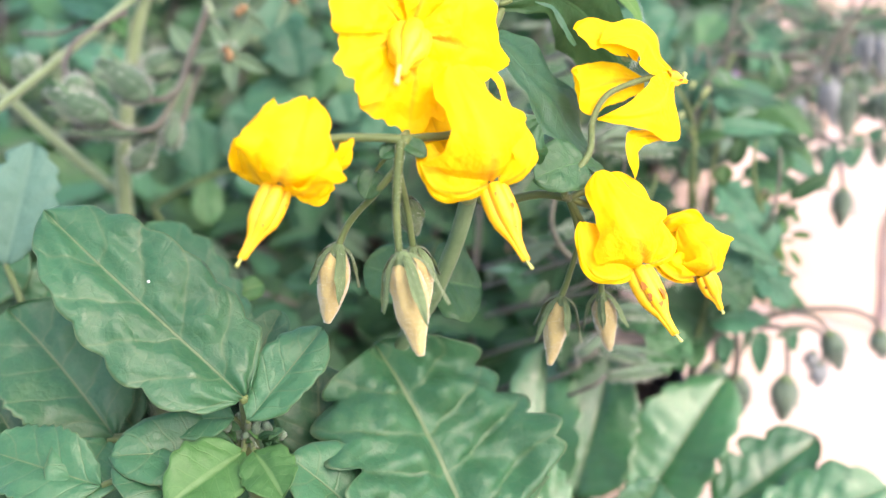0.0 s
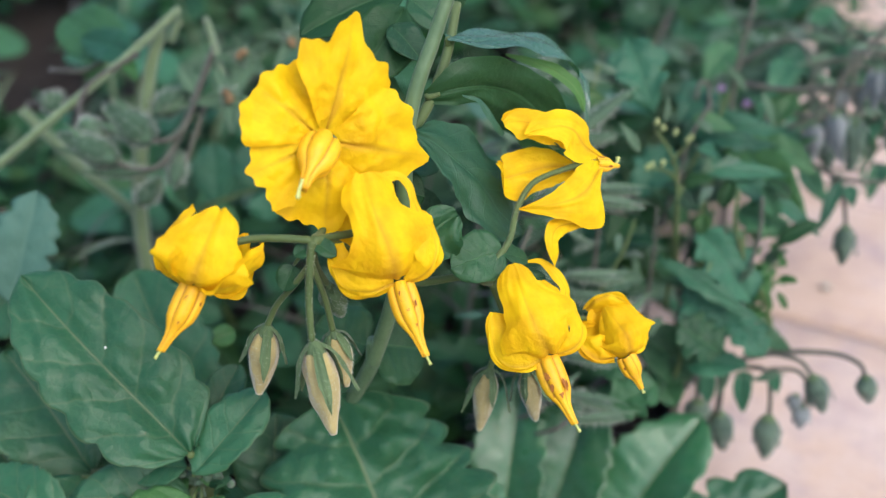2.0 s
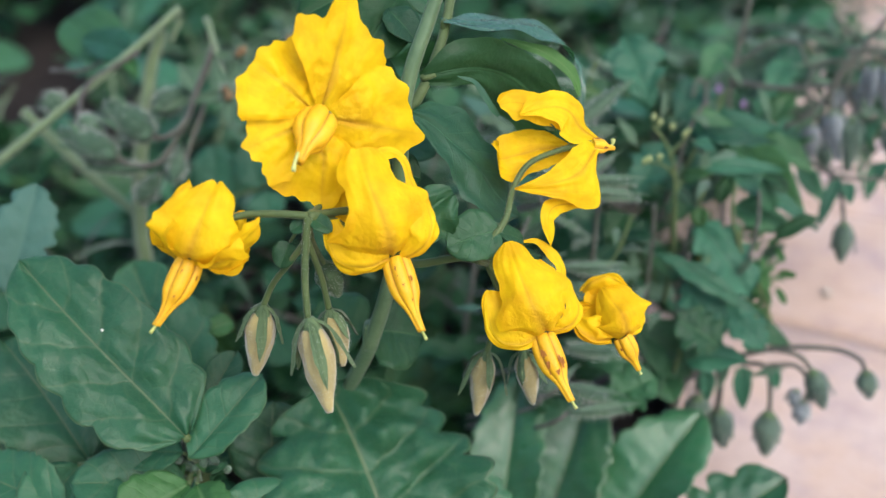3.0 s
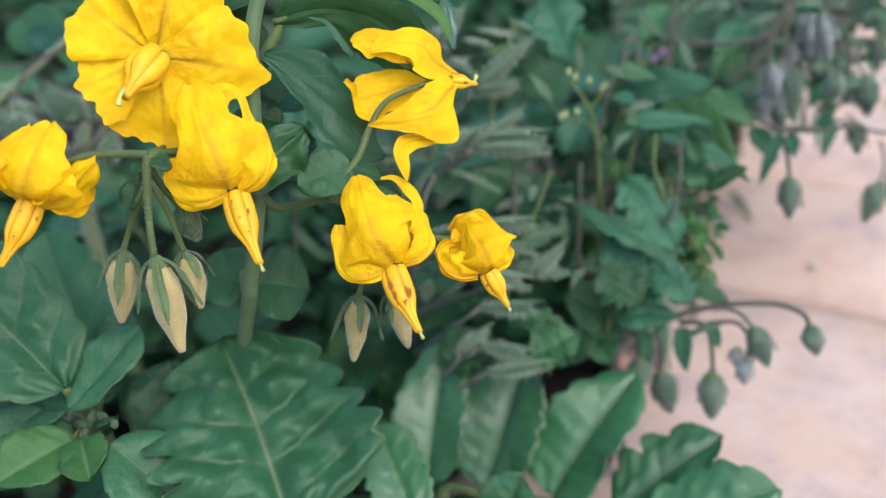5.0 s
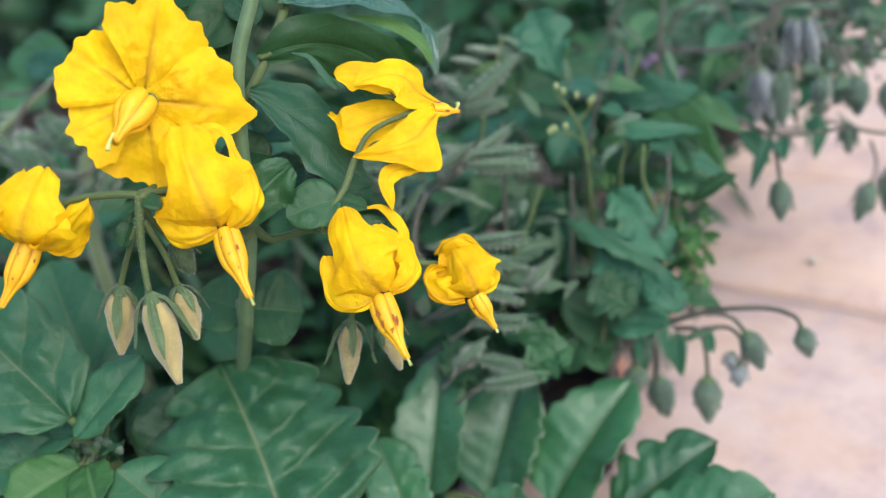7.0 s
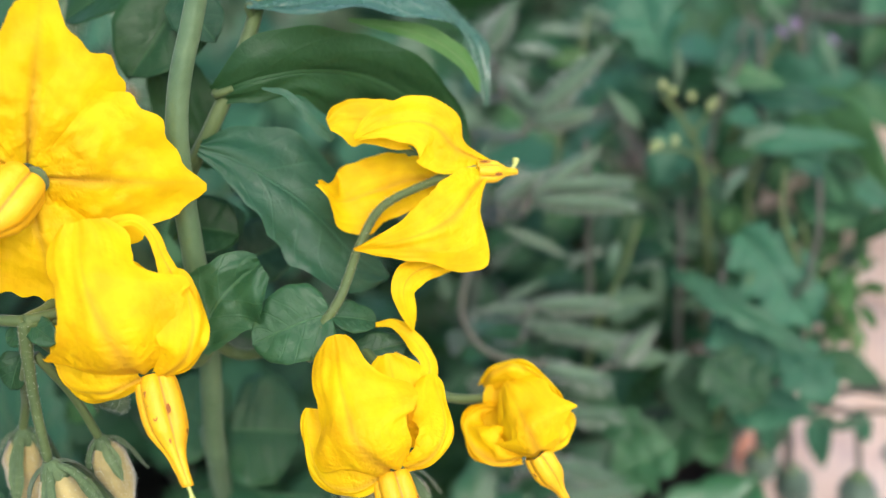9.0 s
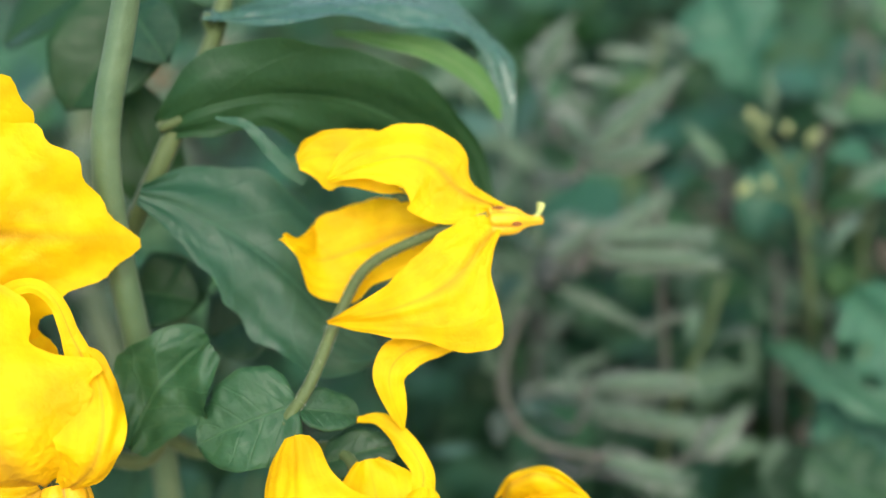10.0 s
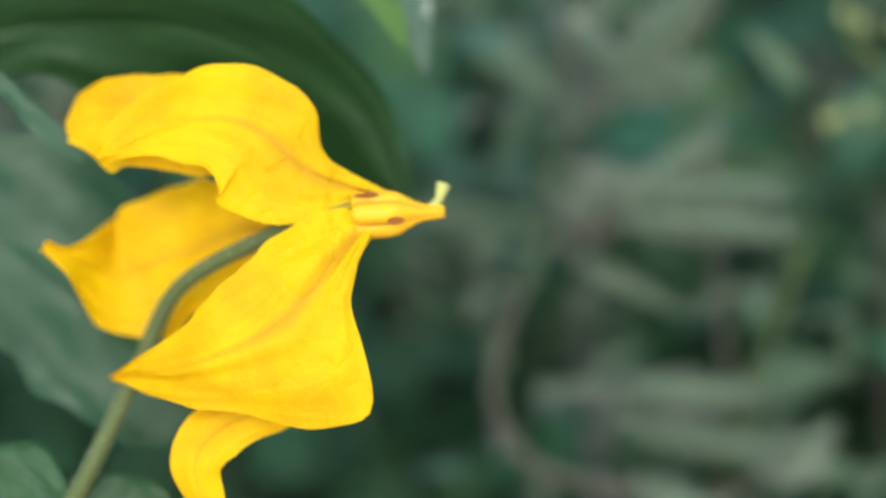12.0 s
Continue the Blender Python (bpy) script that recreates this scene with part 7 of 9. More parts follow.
leaf(star, (-3.06, 21.56, 10.67), (-3.78, 21.56, 10.76), 0.29, (0.13, -0.94, 0.3), FUZZY, "lance", name="sepal", fold=0.35, bend=-0.4, nu=6, nv=12)
leaf(star, (-3.06, 21.56, 10.67), (-3.35, 20.87, 10.18), 0.29, (0.13, -0.94, 0.3), FUZZY, "lance", name="sepal", fold=0.35, bend=-0.4, nu=6, nv=12)
leaf(star, (-3.06, 21.56, 10.67), (-2.74, 21.37, 10.21), 0.29, (0.13, -0.94, 0.3), FUZZY, "lance", name="sepal", fold=0.35, bend=-0.4, nu=6, nv=12)
leaf(star, (-3.06, 21.56, 10.67), (-2.53, 21.57, 10.92), 0.29, (0.13, -0.94, 0.3), FUZZY, "lance", name="sepal", fold=0.35, bend=-0.4, nu=6, nv=12)
leaf(star, (-3.06, 21.56, 10.67), (-3.19, 21.65, 11.26), 0.29, (0.13, -0.94, 0.3), FUZZY, "lance", name="sepal", fold=0.35, bend=-0.4, nu=6, nv=12)
part("seed", blob((-3.04, 21.46, 10.59), (0.02, -0.15, 0.05), [0.05, 0.09, 0.08, 0.02], 5, 8), SEED, star)
part("seed", blob((-3.04, 21.49, 10.64), (0.02, -0.15, 0.05), [0.05, 0.09, 0.08, 0.02], 5, 8), SEED, star)
part("seed", blob((-3.07, 21.49, 10.64), (0.02, -0.15, 0.05), [0.05, 0.09, 0.08, 0.02], 5, 8), SEED, star)
hairs(star, star, 200, 0.16, 3)
leaf(seeding, (-5.15, 20.91, 9.58), (-5.67, 21.46, 10.11), 0.47, (0.17, -0.67, 0.73), FUZZY, "lance")
leaf(seeding, (-6.54, 21.16, 10.4), (-8.16, 22.09, 10.39), 0.94, (0.23, -0.67, 0.71), BLUELEAF, "ovate")
leaf(seeding, (-6.72, 21.13, 10.35), (-6.31, 20.61, 10.06), 0.34, (0.21, -0.66, 0.72), LIGHTLEAF, "lance")
leaf(seeding, (-7.15, 22.04, 9.92), (-9.02, 23.27, 10.4), 1.47, (0.24, -0.67, 0.71), ROUNDLEAF, "oval")
part("stem", tube([(-4.47, 20.86, 9.9), (-4.85, 21.64, 10.41), (-5.12, 22.14, 10.86)], [0.069, 0.069], 9), STEM, seeding)

# ---- small round-leaved weed in the gap ----
weed = thing("round_leaf_weed", (-4.81, 21.85, -0.5), "low weed with small rounded blue-green leaves", "plant")
part("stalk", tube([(-6.65, 21.52, 5.74), (-5.72, 21.69, 6.23), (-4.69, 21.89, 6.56), (-3.43, 22.3, 6.86), (-1.88, 22.62, 6.99)], [0.065, 0.052, 0.052], 8), STALK, weed)
part("stem", tube([(-4.81, 21.85, -0.5), (-6.65, 21.52, 5.74)], [0.09, 0.06], 8), STALK, weed)
leaf(weed, (-5.53, 21.76, 6.34), (-5.7, 22.64, 7.42), 1.23, (0.15, -0.59, 0.79), BLUELEAF, "oval", teeth=5, depth=0.12, fold=0.12, bend=0.3)
leaf(weed, (-5.4, 21.74, 6.31), (-5.27, 21.03, 5.52), 0.80, (0.14, -0.57, 0.81), BLUELEAF, "oval", teeth=5, depth=0.12, fold=0.12, bend=0.3)
leaf(weed, (-4.43, 21.92, 6.61), (-4.86, 22.67, 7.47), 1.10, (0.13, -0.6, 0.79), BLUELEAF, "oval", teeth=5, depth=0.12, fold=0.12, bend=0.3)
leaf(weed, (-4.3, 21.89, 6.56), (-4.22, 21.44, 6), 1.03, (0.11, -0.58, 0.8), BLUELEAF, "oval", teeth=5, depth=0.12, fold=0.12, bend=0.3)
leaf(weed, (-4.67, 23.14, 7.48), (-3.48, 23.31, 7.76), 1.06, (0.11, -0.62, 0.78), BLUELEAF, "oval", teeth=5, depth=0.12, fold=0.12, bend=0.3)
leaf(weed, (-2.95, 23.21, 7.59), (-3.27, 24.27, 8.58), 1.46, (0.08, -0.64, 0.77), BLUELEAF, "oval", teeth=5, depth=0.12, fold=0.12, bend=0.3)
leaf(weed, (-2.13, 22.57, 7.3), (-2.4, 23.12, 7.84), 0.91, (0.06, -0.62, 0.78), BLUELEAF, "oval", teeth=5, depth=0.12, fold=0.12, bend=0.3)
leaf(weed, (-1.61, 22.3, 6.85), (-1.23, 22.89, 7.44), 1.17, (0.04, -0.61, 0.79), BLUELEAF, "oval", teeth=5, depth=0.12, fold=0.12, bend=0.3)
leaf(weed, (-6.39, 22.19, 5.9), (-6.71, 22.78, 6.49), 0.80, (0.17, -0.58, 0.8), BLUELEAF, "oval", teeth=5, depth=0.12, fold=0.12, bend=0.3)
leaf(weed, (-2.31, 23.39, 7.51), (-1.92, 24.06, 8.23), 1.20, (0.06, -0.63, 0.77), BLUELEAF, "oval", teeth=5, depth=0.12, fold=0.12, bend=0.3)
leaf(weed, (-3.82, 23.54, 7.16), (-4.24, 23.98, 7.7), 0.94, (0.11, -0.62, 0.78), BLUELEAF, "oval", teeth=5, depth=0.12, fold=0.12, bend=0.3)
leaf(weed, (-2.88, 22.12, 6.94), (-3.05, 21.48, 6.26), 0.90, (0.08, -0.59, 0.8), BLUELEAF, "oval", teeth=5, depth=0.12, fold=0.12, bend=0.3)
leaf(weed, (-3.29, 23.11, 8.19), (-3.77, 24.49, 9.34), 1.71, (0.08, -0.57, 0.82), BLUELEAF, "ovate", teeth=4, depth=0.45, fold=0.15, bend=0.3)

# ---- hairy borage pods behind the flowers ----
hairy = thing("borage_plant", (2.91, 19.35, -0.5), "borage with clusters of narrow hairy pods", "plant")
part("main_stem", tube([(2.91, 19.35, -0.5), (0.73, 19.76, 2.7), (0.82, 21.33, 5.36), (0.79, 23.28, 7.91)], [0.1, 0.07, 0.06, 0.05], 9), BORAGESTEM, hairy)
hp = part("seed_pod", blob((2.93, 19.36, 9.53), (1.16, 0.67, 0.73), [0.083, 0.174, 0.186, 0.124, 0.03], 9, 9, seed=0), PALEFUZZ, hairy)
leaf(hp, (2.99, 19.14, 9.64), (4.25, 19.86, 10.49), 0.17, (0.17, -0.59, 0.79), PALEFUZZ, "lance", name="sepal", nu=6, nv=10)
hairs(hp, hp, 260, 0.16, 60)
part("pedicel", tube([(2.93, 19.36, 9.53), (2.67, 19.34, 9.26), (1.01, 22.6, 7.35)], [0.04, 0.035], 7, 5), BORAGESTEM, hp)
hp = part("seed_pod", blob((2.93, 19.34, 9.49), (0.9, 0.09, 0.01), [0.072, 0.151, 0.162, 0.108, 0.03], 9, 9, seed=1), PALEFUZZ, hairy)
leaf(hp, (2.99, 19.12, 9.6), (4, 19.27, 9.74), 0.15, (0.17, -0.59, 0.79), PALEFUZZ, "lance", name="sepal", nu=6, nv=10)
hairs(hp, hp, 260, 0.16, 61)
part("pedicel", tube([(2.93, 19.34, 9.49), (2.67, 19.32, 9.23), (1, 22.57, 7.3)], [0.04, 0.035], 7, 5), BORAGESTEM, hp)
hp = part("seed_pod", blob((2.42, 19.93, 9.91), (0.68, -0.58, -0.49), [0.066, 0.139, 0.149, 0.099, 0.03], 9, 9, seed=2), PALEFUZZ, hairy)
leaf(hp, (2.48, 19.71, 10.01), (3.28, 19.2, 9.66), 0.14, (0.19, -0.6, 0.77), PALEFUZZ, "lance", name="sepal", nu=6, nv=10)
hairs(hp, hp, 260, 0.16, 62)
part("pedicel", tube([(2.42, 19.93, 9.91), (2.48, 19.6, 9.76), (1.03, 22.99, 7.9)], [0.04, 0.035], 7, 5), BORAGESTEM, hp)
hp = part("seed_pod", blob((2.97, 18.82, 8.7), (1.4, -0.02, -0.05), [0.061, 0.128, 0.137, 0.092, 0.03], 9, 9, seed=3), PALEFUZZ, hairy)
leaf(hp, (3.04, 18.61, 8.82), (4.53, 18.65, 8.9), 0.13, (0.17, -0.56, 0.81), PALEFUZZ, "lance", name="sepal", nu=6, nv=10)
hairs(hp, hp, 260, 0.16, 63)
part("pedicel", tube([(2.97, 18.82, 8.7), (2.67, 18.78, 8.43), (0.95, 21.9, 6.33)], [0.04, 0.035], 7, 5), BORAGESTEM, hp)
hp = part("seed_pod", blob((2.92, 18.71, 8.56), (1.52, -0.06, -0.18), [0.061, 0.128, 0.137, 0.092, 0.03], 9, 9, seed=4), PALEFUZZ, hairy)
leaf(hp, (2.99, 18.5, 8.68), (4.6, 18.5, 8.64), 0.13, (0.17, -0.56, 0.81), PALEFUZZ, "lance", name="sepal", nu=6, nv=10)
hairs(hp, hp, 260, 0.16, 64)
part("pedicel", tube([(2.92, 18.71, 8.56), (2.64, 18.67, 8.29), (0.94, 21.77, 6.14)], [0.04, 0.035], 7, 5), BORAGESTEM, hp)
hp = part("seed_pod", blob((2.88, 18.72, 8.61), (1.01, 0.42, 0.44), [0.054, 0.113, 0.121, 0.081, 0.03], 9, 9, seed=5), PALEFUZZ, hairy)
leaf(hp, (2.95, 18.51, 8.73), (4.06, 18.99, 9.3), 0.11, (0.17, -0.56, 0.81), PALEFUZZ, "lance", name="sepal", nu=6, nv=10)
hairs(hp, hp, 260, 0.16, 65)
part("pedicel", tube([(2.88, 18.72, 8.61), (2.62, 18.69, 8.33), (0.94, 21.8, 6.19)], [0.04, 0.035], 7, 5), BORAGESTEM, hp)
hp = part("seed_pod", blob((2.9, 17.85, 7.3), (1.19, 0.08, -0.17), [0.057, 0.121, 0.129, 0.086, 0.03], 9, 9, seed=6), PALEFUZZ, hairy)
leaf(hp, (2.96, 17.65, 7.44), (4.25, 17.8, 7.41), 0.12, (0.17, -0.51, 0.84), PALEFUZZ, "lance", name="sepal", nu=6, nv=10)
hairs(hp, hp, 260, 0.16, 66)
part("pedicel", tube([(2.9, 17.85, 7.3), (2.6, 17.8, 7.02), (0.86, 20.68, 4.57)], [0.04, 0.035], 7, 5), BORAGESTEM, hp)
hp = part("seed_pod", blob((2.74, 17.78, 6.91), (1.37, -0.12, -0.19), [0.058, 0.122, 0.131, 0.087, 0.03], 9, 9, seed=7), PALEFUZZ, hairy)
leaf(hp, (2.81, 17.59, 7.05), (4.28, 17.53, 7.01), 0.12, (0.17, -0.5, 0.85), PALEFUZZ, "lance", name="sepal", nu=6, nv=10)
hairs(hp, hp, 260, 0.16, 67)
part("pedicel", tube([(2.74, 17.78, 6.91), (2.54, 17.58, 6.73), (0.84, 20.43, 4.2)], [0.04, 0.035], 7, 5), BORAGESTEM, hp)
hp = part("seed_pod", blob((2.94, 17.36, 6.54), (1.05, -0.12, -0.39), [0.061, 0.128, 0.137, 0.092, 0.03], 9, 9, seed=8), PALEFUZZ, hairy)
leaf(hp, (3.01, 17.17, 6.69), (4.16, 17.12, 6.45), 0.13, (0.16, -0.49, 0.86), PALEFUZZ, "lance", name="sepal", nu=6, nv=10)
hairs(hp, hp, 260, 0.16, 68)
part("pedicel", tube([(2.94, 17.36, 6.54), (2.6, 17.29, 6.26), (0.81, 20.04, 3.65)], [0.04, 0.035], 7, 5), BORAGESTEM, hp)
hp = part("seed_pod", blob((3, 16.97, 5.94), (1.15, 0.05, -0.18), [0.061, 0.128, 0.137, 0.092, 0.03], 9, 9, seed=9), PALEFUZZ, hairy)
leaf(hp, (3.06, 16.78, 6.09), (4.31, 16.91, 6.06), 0.13, (0.16, -0.47, 0.87), PALEFUZZ, "lance", name="sepal", nu=6, nv=10)
hairs(hp, hp, 260, 0.16, 69)
part("pedicel", tube([(3, 16.97, 5.94), (2.61, 16.89, 5.65), (0.77, 19.53, 2.91)], [0.04, 0.035], 7, 5), BORAGESTEM, hp)
hp = part("seed_pod", blob((2.33, 18.89, 8.4), (0.73, 0.06, 0.43), [0.063, 0.131, 0.141, 0.094, 0.03], 9, 9, seed=10), PALEFUZZ, hairy)
leaf(hp, (2.4, 18.68, 8.52), (3.25, 18.8, 9.08), 0.13, (0.19, -0.55, 0.81), PALEFUZZ, "lance", name="sepal", nu=6, nv=10)
hairs(hp, hp, 260, 0.16, 70)
part("pedicel", tube([(2.33, 18.89, 8.4), (2.4, 18.57, 8.26), (0.94, 21.71, 6.05)], [0.04, 0.035], 7, 5), BORAGESTEM, hp)
hp = part("seed_pod", blob((2.97, 16.56, 5.34), (1.14, -0.1, -0.39), [0.065, 0.136, 0.146, 0.097, 0.03], 9, 9, seed=11), PALEFUZZ, hairy)
leaf(hp, (3.03, 16.38, 5.51), (4.27, 16.36, 5.27), 0.14, (0.16, -0.45, 0.88), PALEFUZZ, "lance", name="sepal", nu=6, nv=10)
hairs(hp, hp, 260, 0.16, 71)
part("pedicel", tube([(2.97, 16.56, 5.34), (2.58, 16.48, 5.06), (0.73, 19.02, 2.17)], [0.04, 0.035], 7, 5), BORAGESTEM, hp)
hp = part("seed_pod", blob((2.56, 16.52, 5.14), (0.59, 0.23, 0.39), [0.065, 0.137, 0.147, 0.098, 0.03], 9, 9, seed=12), PALEFUZZ, hairy)
leaf(hp, (2.63, 16.35, 5.3), (3.33, 16.65, 5.84), 0.14, (0.17, -0.44, 0.88), PALEFUZZ, "lance", name="sepal", nu=6, nv=10)
hairs(hp, hp, 260, 0.16, 72)
part("pedicel", tube([(2.56, 16.52, 5.14), (2.4, 16.33, 4.94), (0.72, 18.89, 1.99)], [0.04, 0.035], 7, 5), BORAGESTEM, hp)
hp = part("seed_pod", blob((3.98, 17.93, 6.06), (0.58, 0.27, 0.46), [0.066, 0.139, 0.149, 0.099, 0.03], 9, 9, seed=13), PALEFUZZ, hairy)
leaf(hp, (4.03, 17.73, 6.22), (4.72, 18.07, 6.81), 0.14, (0.12, -0.49, 0.86), PALEFUZZ, "lance", name="sepal", nu=6, nv=10)
hairs(hp, hp, 260, 0.16, 73)
part("pedicel", tube([(3.98, 17.93, 6.06), (3.16, 17.42, 6.14), (0.81, 20.04, 3.65)], [0.04, 0.035], 7, 5), BORAGESTEM, hp)
hp = part("seed_pod", blob((3.11, 16.29, 4.87), (1.24, 0.18, -0.04), [0.061, 0.128, 0.137, 0.092, 0.03], 9, 9, seed=14), PALEFUZZ, hairy)
leaf(hp, (3.18, 16.12, 5.04), (4.51, 16.37, 5.15), 0.13, (0.15, -0.43, 0.89), PALEFUZZ, "lance", name="sepal", nu=6, nv=10)
hairs(hp, hp, 260, 0.16, 74)
part("pedicel", tube([(3.11, 16.29, 4.87), (2.64, 16.19, 4.59), (0.7, 18.63, 1.62)], [0.04, 0.035], 7, 5), BORAGESTEM, hp)
hp = part("seed_pod", blob((2.14, 20.46, 10.1), (0.45, 0.32, 0.61), [0.075, 0.158, 0.169, 0.113, 0.03], 9, 9, seed=15), PALEFUZZ, hairy)
leaf(hp, (2.21, 20.24, 10.19), (2.78, 20.62, 10.92), 0.16, (0.19, -0.61, 0.77), PALEFUZZ, "lance", name="sepal", nu=6, nv=10)
hairs(hp, hp, 260, 0.16, 75)
part("pedicel", tube([(2.14, 20.46, 10.1), (2.41, 19.79, 10.07), (1.05, 23.24, 8.27)], [0.04, 0.035], 7, 5), BORAGESTEM, hp)

part("stem", tube([(2.27, 17.84, 8.45), (2.06, 17.46, 8.04), (2.02, 17.17, 7.67), (2.24, 16.97, 7.26), (2.65, 16.97, 7), (3.14, 17.07, 6.83)], [0.042, 0.05, 0.054, 0.046], 9), BORAGESTEM, hairy, "purple-brown looping stem")
# downy leaves and thin stalks filling the gap beside the flower
rnd = random.Random(91)
GAP, BROAD, TALL = Vector((1, 20.79, 10.05)), Vector((1.2, 0.46, -0.39)), Vector((0.29, -3.73, -3.49))
for k in range(44):
    spot = GAP + BROAD * rnd.uniform(-0.1, 1.1) + TALL * rnd.uniform(-0.05, 1.0) + Vector((0, rnd.uniform(-0.3, 1.1), 0))
    way = Vector((rnd.uniform(-0.7, 1.0), rnd.uniform(-0.6, 0.3), rnd.uniform(-0.4, 0.8))).normalized() * rnd.uniform(0.5, 1.2)
    blade = leaf(hairy, spot, spot + way, rnd.uniform(0.14, 0.4), (rnd.uniform(-0.3, 0.4), -0.6, 0.75), rnd.choice((FUZZY, PALEFUZZ, PALEFUZZ, GREYLEAF)), "lance", fold=0.25, bend=rnd.uniform(0.1, 0.7), nu=8, nv=14)
    if k % 3 == 0:
        hairs(blade, blade, 70, 0.08, k, "down")

# pale florets above the borage
part("floret", blob((4.7, 20.55, 9.2), (0.02, -0.08, 0.2), [0.02, 0.05, 0.06, 0.02], 7, 8, seed=0), PALEFLOWER, hairy, "pale yellow-green floret")
part("floret", blob((4.83, 20.53, 9.09), (0.02, -0.08, 0.2), [0.02, 0.05, 0.06, 0.02], 7, 8, seed=1), PALEFLOWER, hairy, "pale yellow-green floret")
part("floret", blob((5.43, 20.59, 8.85), (0.02, -0.08, 0.2), [0.02, 0.05, 0.06, 0.02], 7, 8, seed=2), PALEFLOWER, hairy, "pale yellow-green floret")
part("floret", blob((5.36, 20.53, 8.81), (0.02, -0.08, 0.2), [0.02, 0.05, 0.06, 0.02], 7, 8, seed=3), PALEFLOWER, hairy, "pale yellow-green floret")
part("floret", blob((4.62, 20.04, 8.49), (0.02, -0.08, 0.2), [0.02, 0.05, 0.06, 0.02], 7, 8, seed=4), PALEFLOWER, hairy, "pale yellow-green floret")
part("floret", blob((4.85, 20.13, 8.49), (0.02, -0.08, 0.2), [0.02, 0.05, 0.06, 0.02], 7, 8, seed=5), PALEFLOWER, hairy, "pale yellow-green floret")
part("floret", blob((4.53, 19.99, 8.46), (0.02, -0.08, 0.2), [0.02, 0.05, 0.06, 0.02], 7, 8, seed=6), PALEFLOWER, hairy, "pale yellow-green floret")
part("floret", blob((5.1, 20.55, 8.98), (0.02, -0.08, 0.2), [0.02, 0.05, 0.06, 0.02], 7, 8, seed=7), PALEFLOWER, hairy, "pale yellow-green floret")
part("floret_stalk", tube([(4.69, 20.51, 9.14), (5, 20.35, 8.73), (5.21, 20.22, 8.05), (5.27, 19.63, 6.39)], [0.037, 0.037, 0.046], 7), STALK, hairy)
part("floret_stalk", tube([(5.4, 20.54, 8.8), (5.16, 20.43, 8.57), (5.05, 20.39, 8.39)], [0.028, 0.037], 7), STALK, hairy)
part("floret_stalk", tube([(4.62, 20.04, 8.49), (4.96, 20.2, 8.34), (5.19, 20.24, 8.09)], [0.028, 0.037], 7), STALK, hairy)
leaf(hairy, (5.7, 21.14, 7.83), (7.65, 21.12, 7.66), 0.54, (0.02, -0.52, 0.86), BLUELEAF, "ovate", teeth=7, depth=0.2, quilt=0.06, bend=0.5, ruffle=0.06)
leaf(hairy, (6.17, 21.3, 7.81), (8.26, 20.21, 6.73), 0.61, (0, -0.5, 0.86), BLUELEAF, "ovate", teeth=7, depth=0.2, quilt=0.06, bend=0.5, ruffle=0.06)
leaf(hairy, (6.07, 23.67, 8.59), (5.37, 22.51, 8.18), 1.00, (0.04, -0.55, 0.84), BLUELEAF, "ovate", teeth=7, depth=0.2, quilt=0.06, bend=0.5, ruffle=0.06)
leaf(hairy, (4.6, 22.62, 8.77), (3.86, 23.35, 9.32), 1.25, (0.09, -0.55, 0.83), BLUELEAF, "ovate", teeth=7, depth=0.2, quilt=0.06, bend=0.5, ruffle=0.06)
leaf(hairy, (5.53, 20.71, 6.73), (4.73, 20.73, 7.58), 0.63, (0.06, -0.5, 0.87), ROUNDLEAF, "ovate", teeth=7, depth=0.2, quilt=0.06, bend=0.5, ruffle=0.06)
leaf(hairy, (4.76, 19.86, 6.27), (6.52, 19.16, 5.38), 0.54, (0.05, -0.46, 0.89), ROUNDLEAF, "ovate", teeth=7, depth=0.2, quilt=0.06, bend=0.5, ruffle=0.06)
leaf(hairy, (5.7, 19.88, 5.96), (6.99, 19.42, 5.52), 0.77, (0.03, -0.46, 0.89), BLUELEAF, "ovate", teeth=7, depth=0.2, quilt=0.06, bend=0.5, ruffle=0.06)
leaf(hairy, (5.47, 18.34, 4.73), (6.84, 18.33, 4.71), 0.90, (0.03, -0.42, 0.91), BLUELEAF, "ovate", teeth=7, depth=0.2, quilt=0.06, bend=0.5, ruffle=0.06)
leaf(hairy, (6.05, 18.89, 5.24), (5.49, 18.13, 4.78), 0.76, (0.04, -0.43, 0.9), ROUNDLEAF, "ovate", teeth=7, depth=0.2, quilt=0.06, bend=0.5, ruffle=0.06)
leaf(hairy, (6.86, 19.41, 4.81), (7.85, 19.09, 4.54), 0.62, (-0, -0.43, 0.9), ROUNDLEAF, "ovate", teeth=7, depth=0.2, quilt=0.06, bend=0.5, ruffle=0.06)
leaf(hairy, (4.27, 20.6, 6.89), (3.79, 19.93, 6.52), 0.72, (0.1, -0.48, 0.87), SHADELEAF, "ovate", teeth=7, depth=0.2, quilt=0.06, bend=0.5, ruffle=0.06)
leaf(hairy, (7.33, 22.9, 7.68), (8.54, 22.3, 7.07), 0.73, (-0.02, -0.52, 0.85), BLUELEAF, "ovate", teeth=7, depth=0.2, quilt=0.06, bend=0.5, ruffle=0.06)
part("stem", tube([(6.05, 23.18, 8.8), (6.05, 22.68, 8.25), (6.06, 22.13, 7.61)], [0.052, 0.052], 8), BORAGESTEM, hairy)
part("stem", tube([(5.74, 22.94, 8.61), (5.8, 23.11, 8.84), (5.9, 23.22, 8.94), (6.05, 23.18, 8.8)], [0.041, 0.052], 8), BORAGESTEM, hairy)

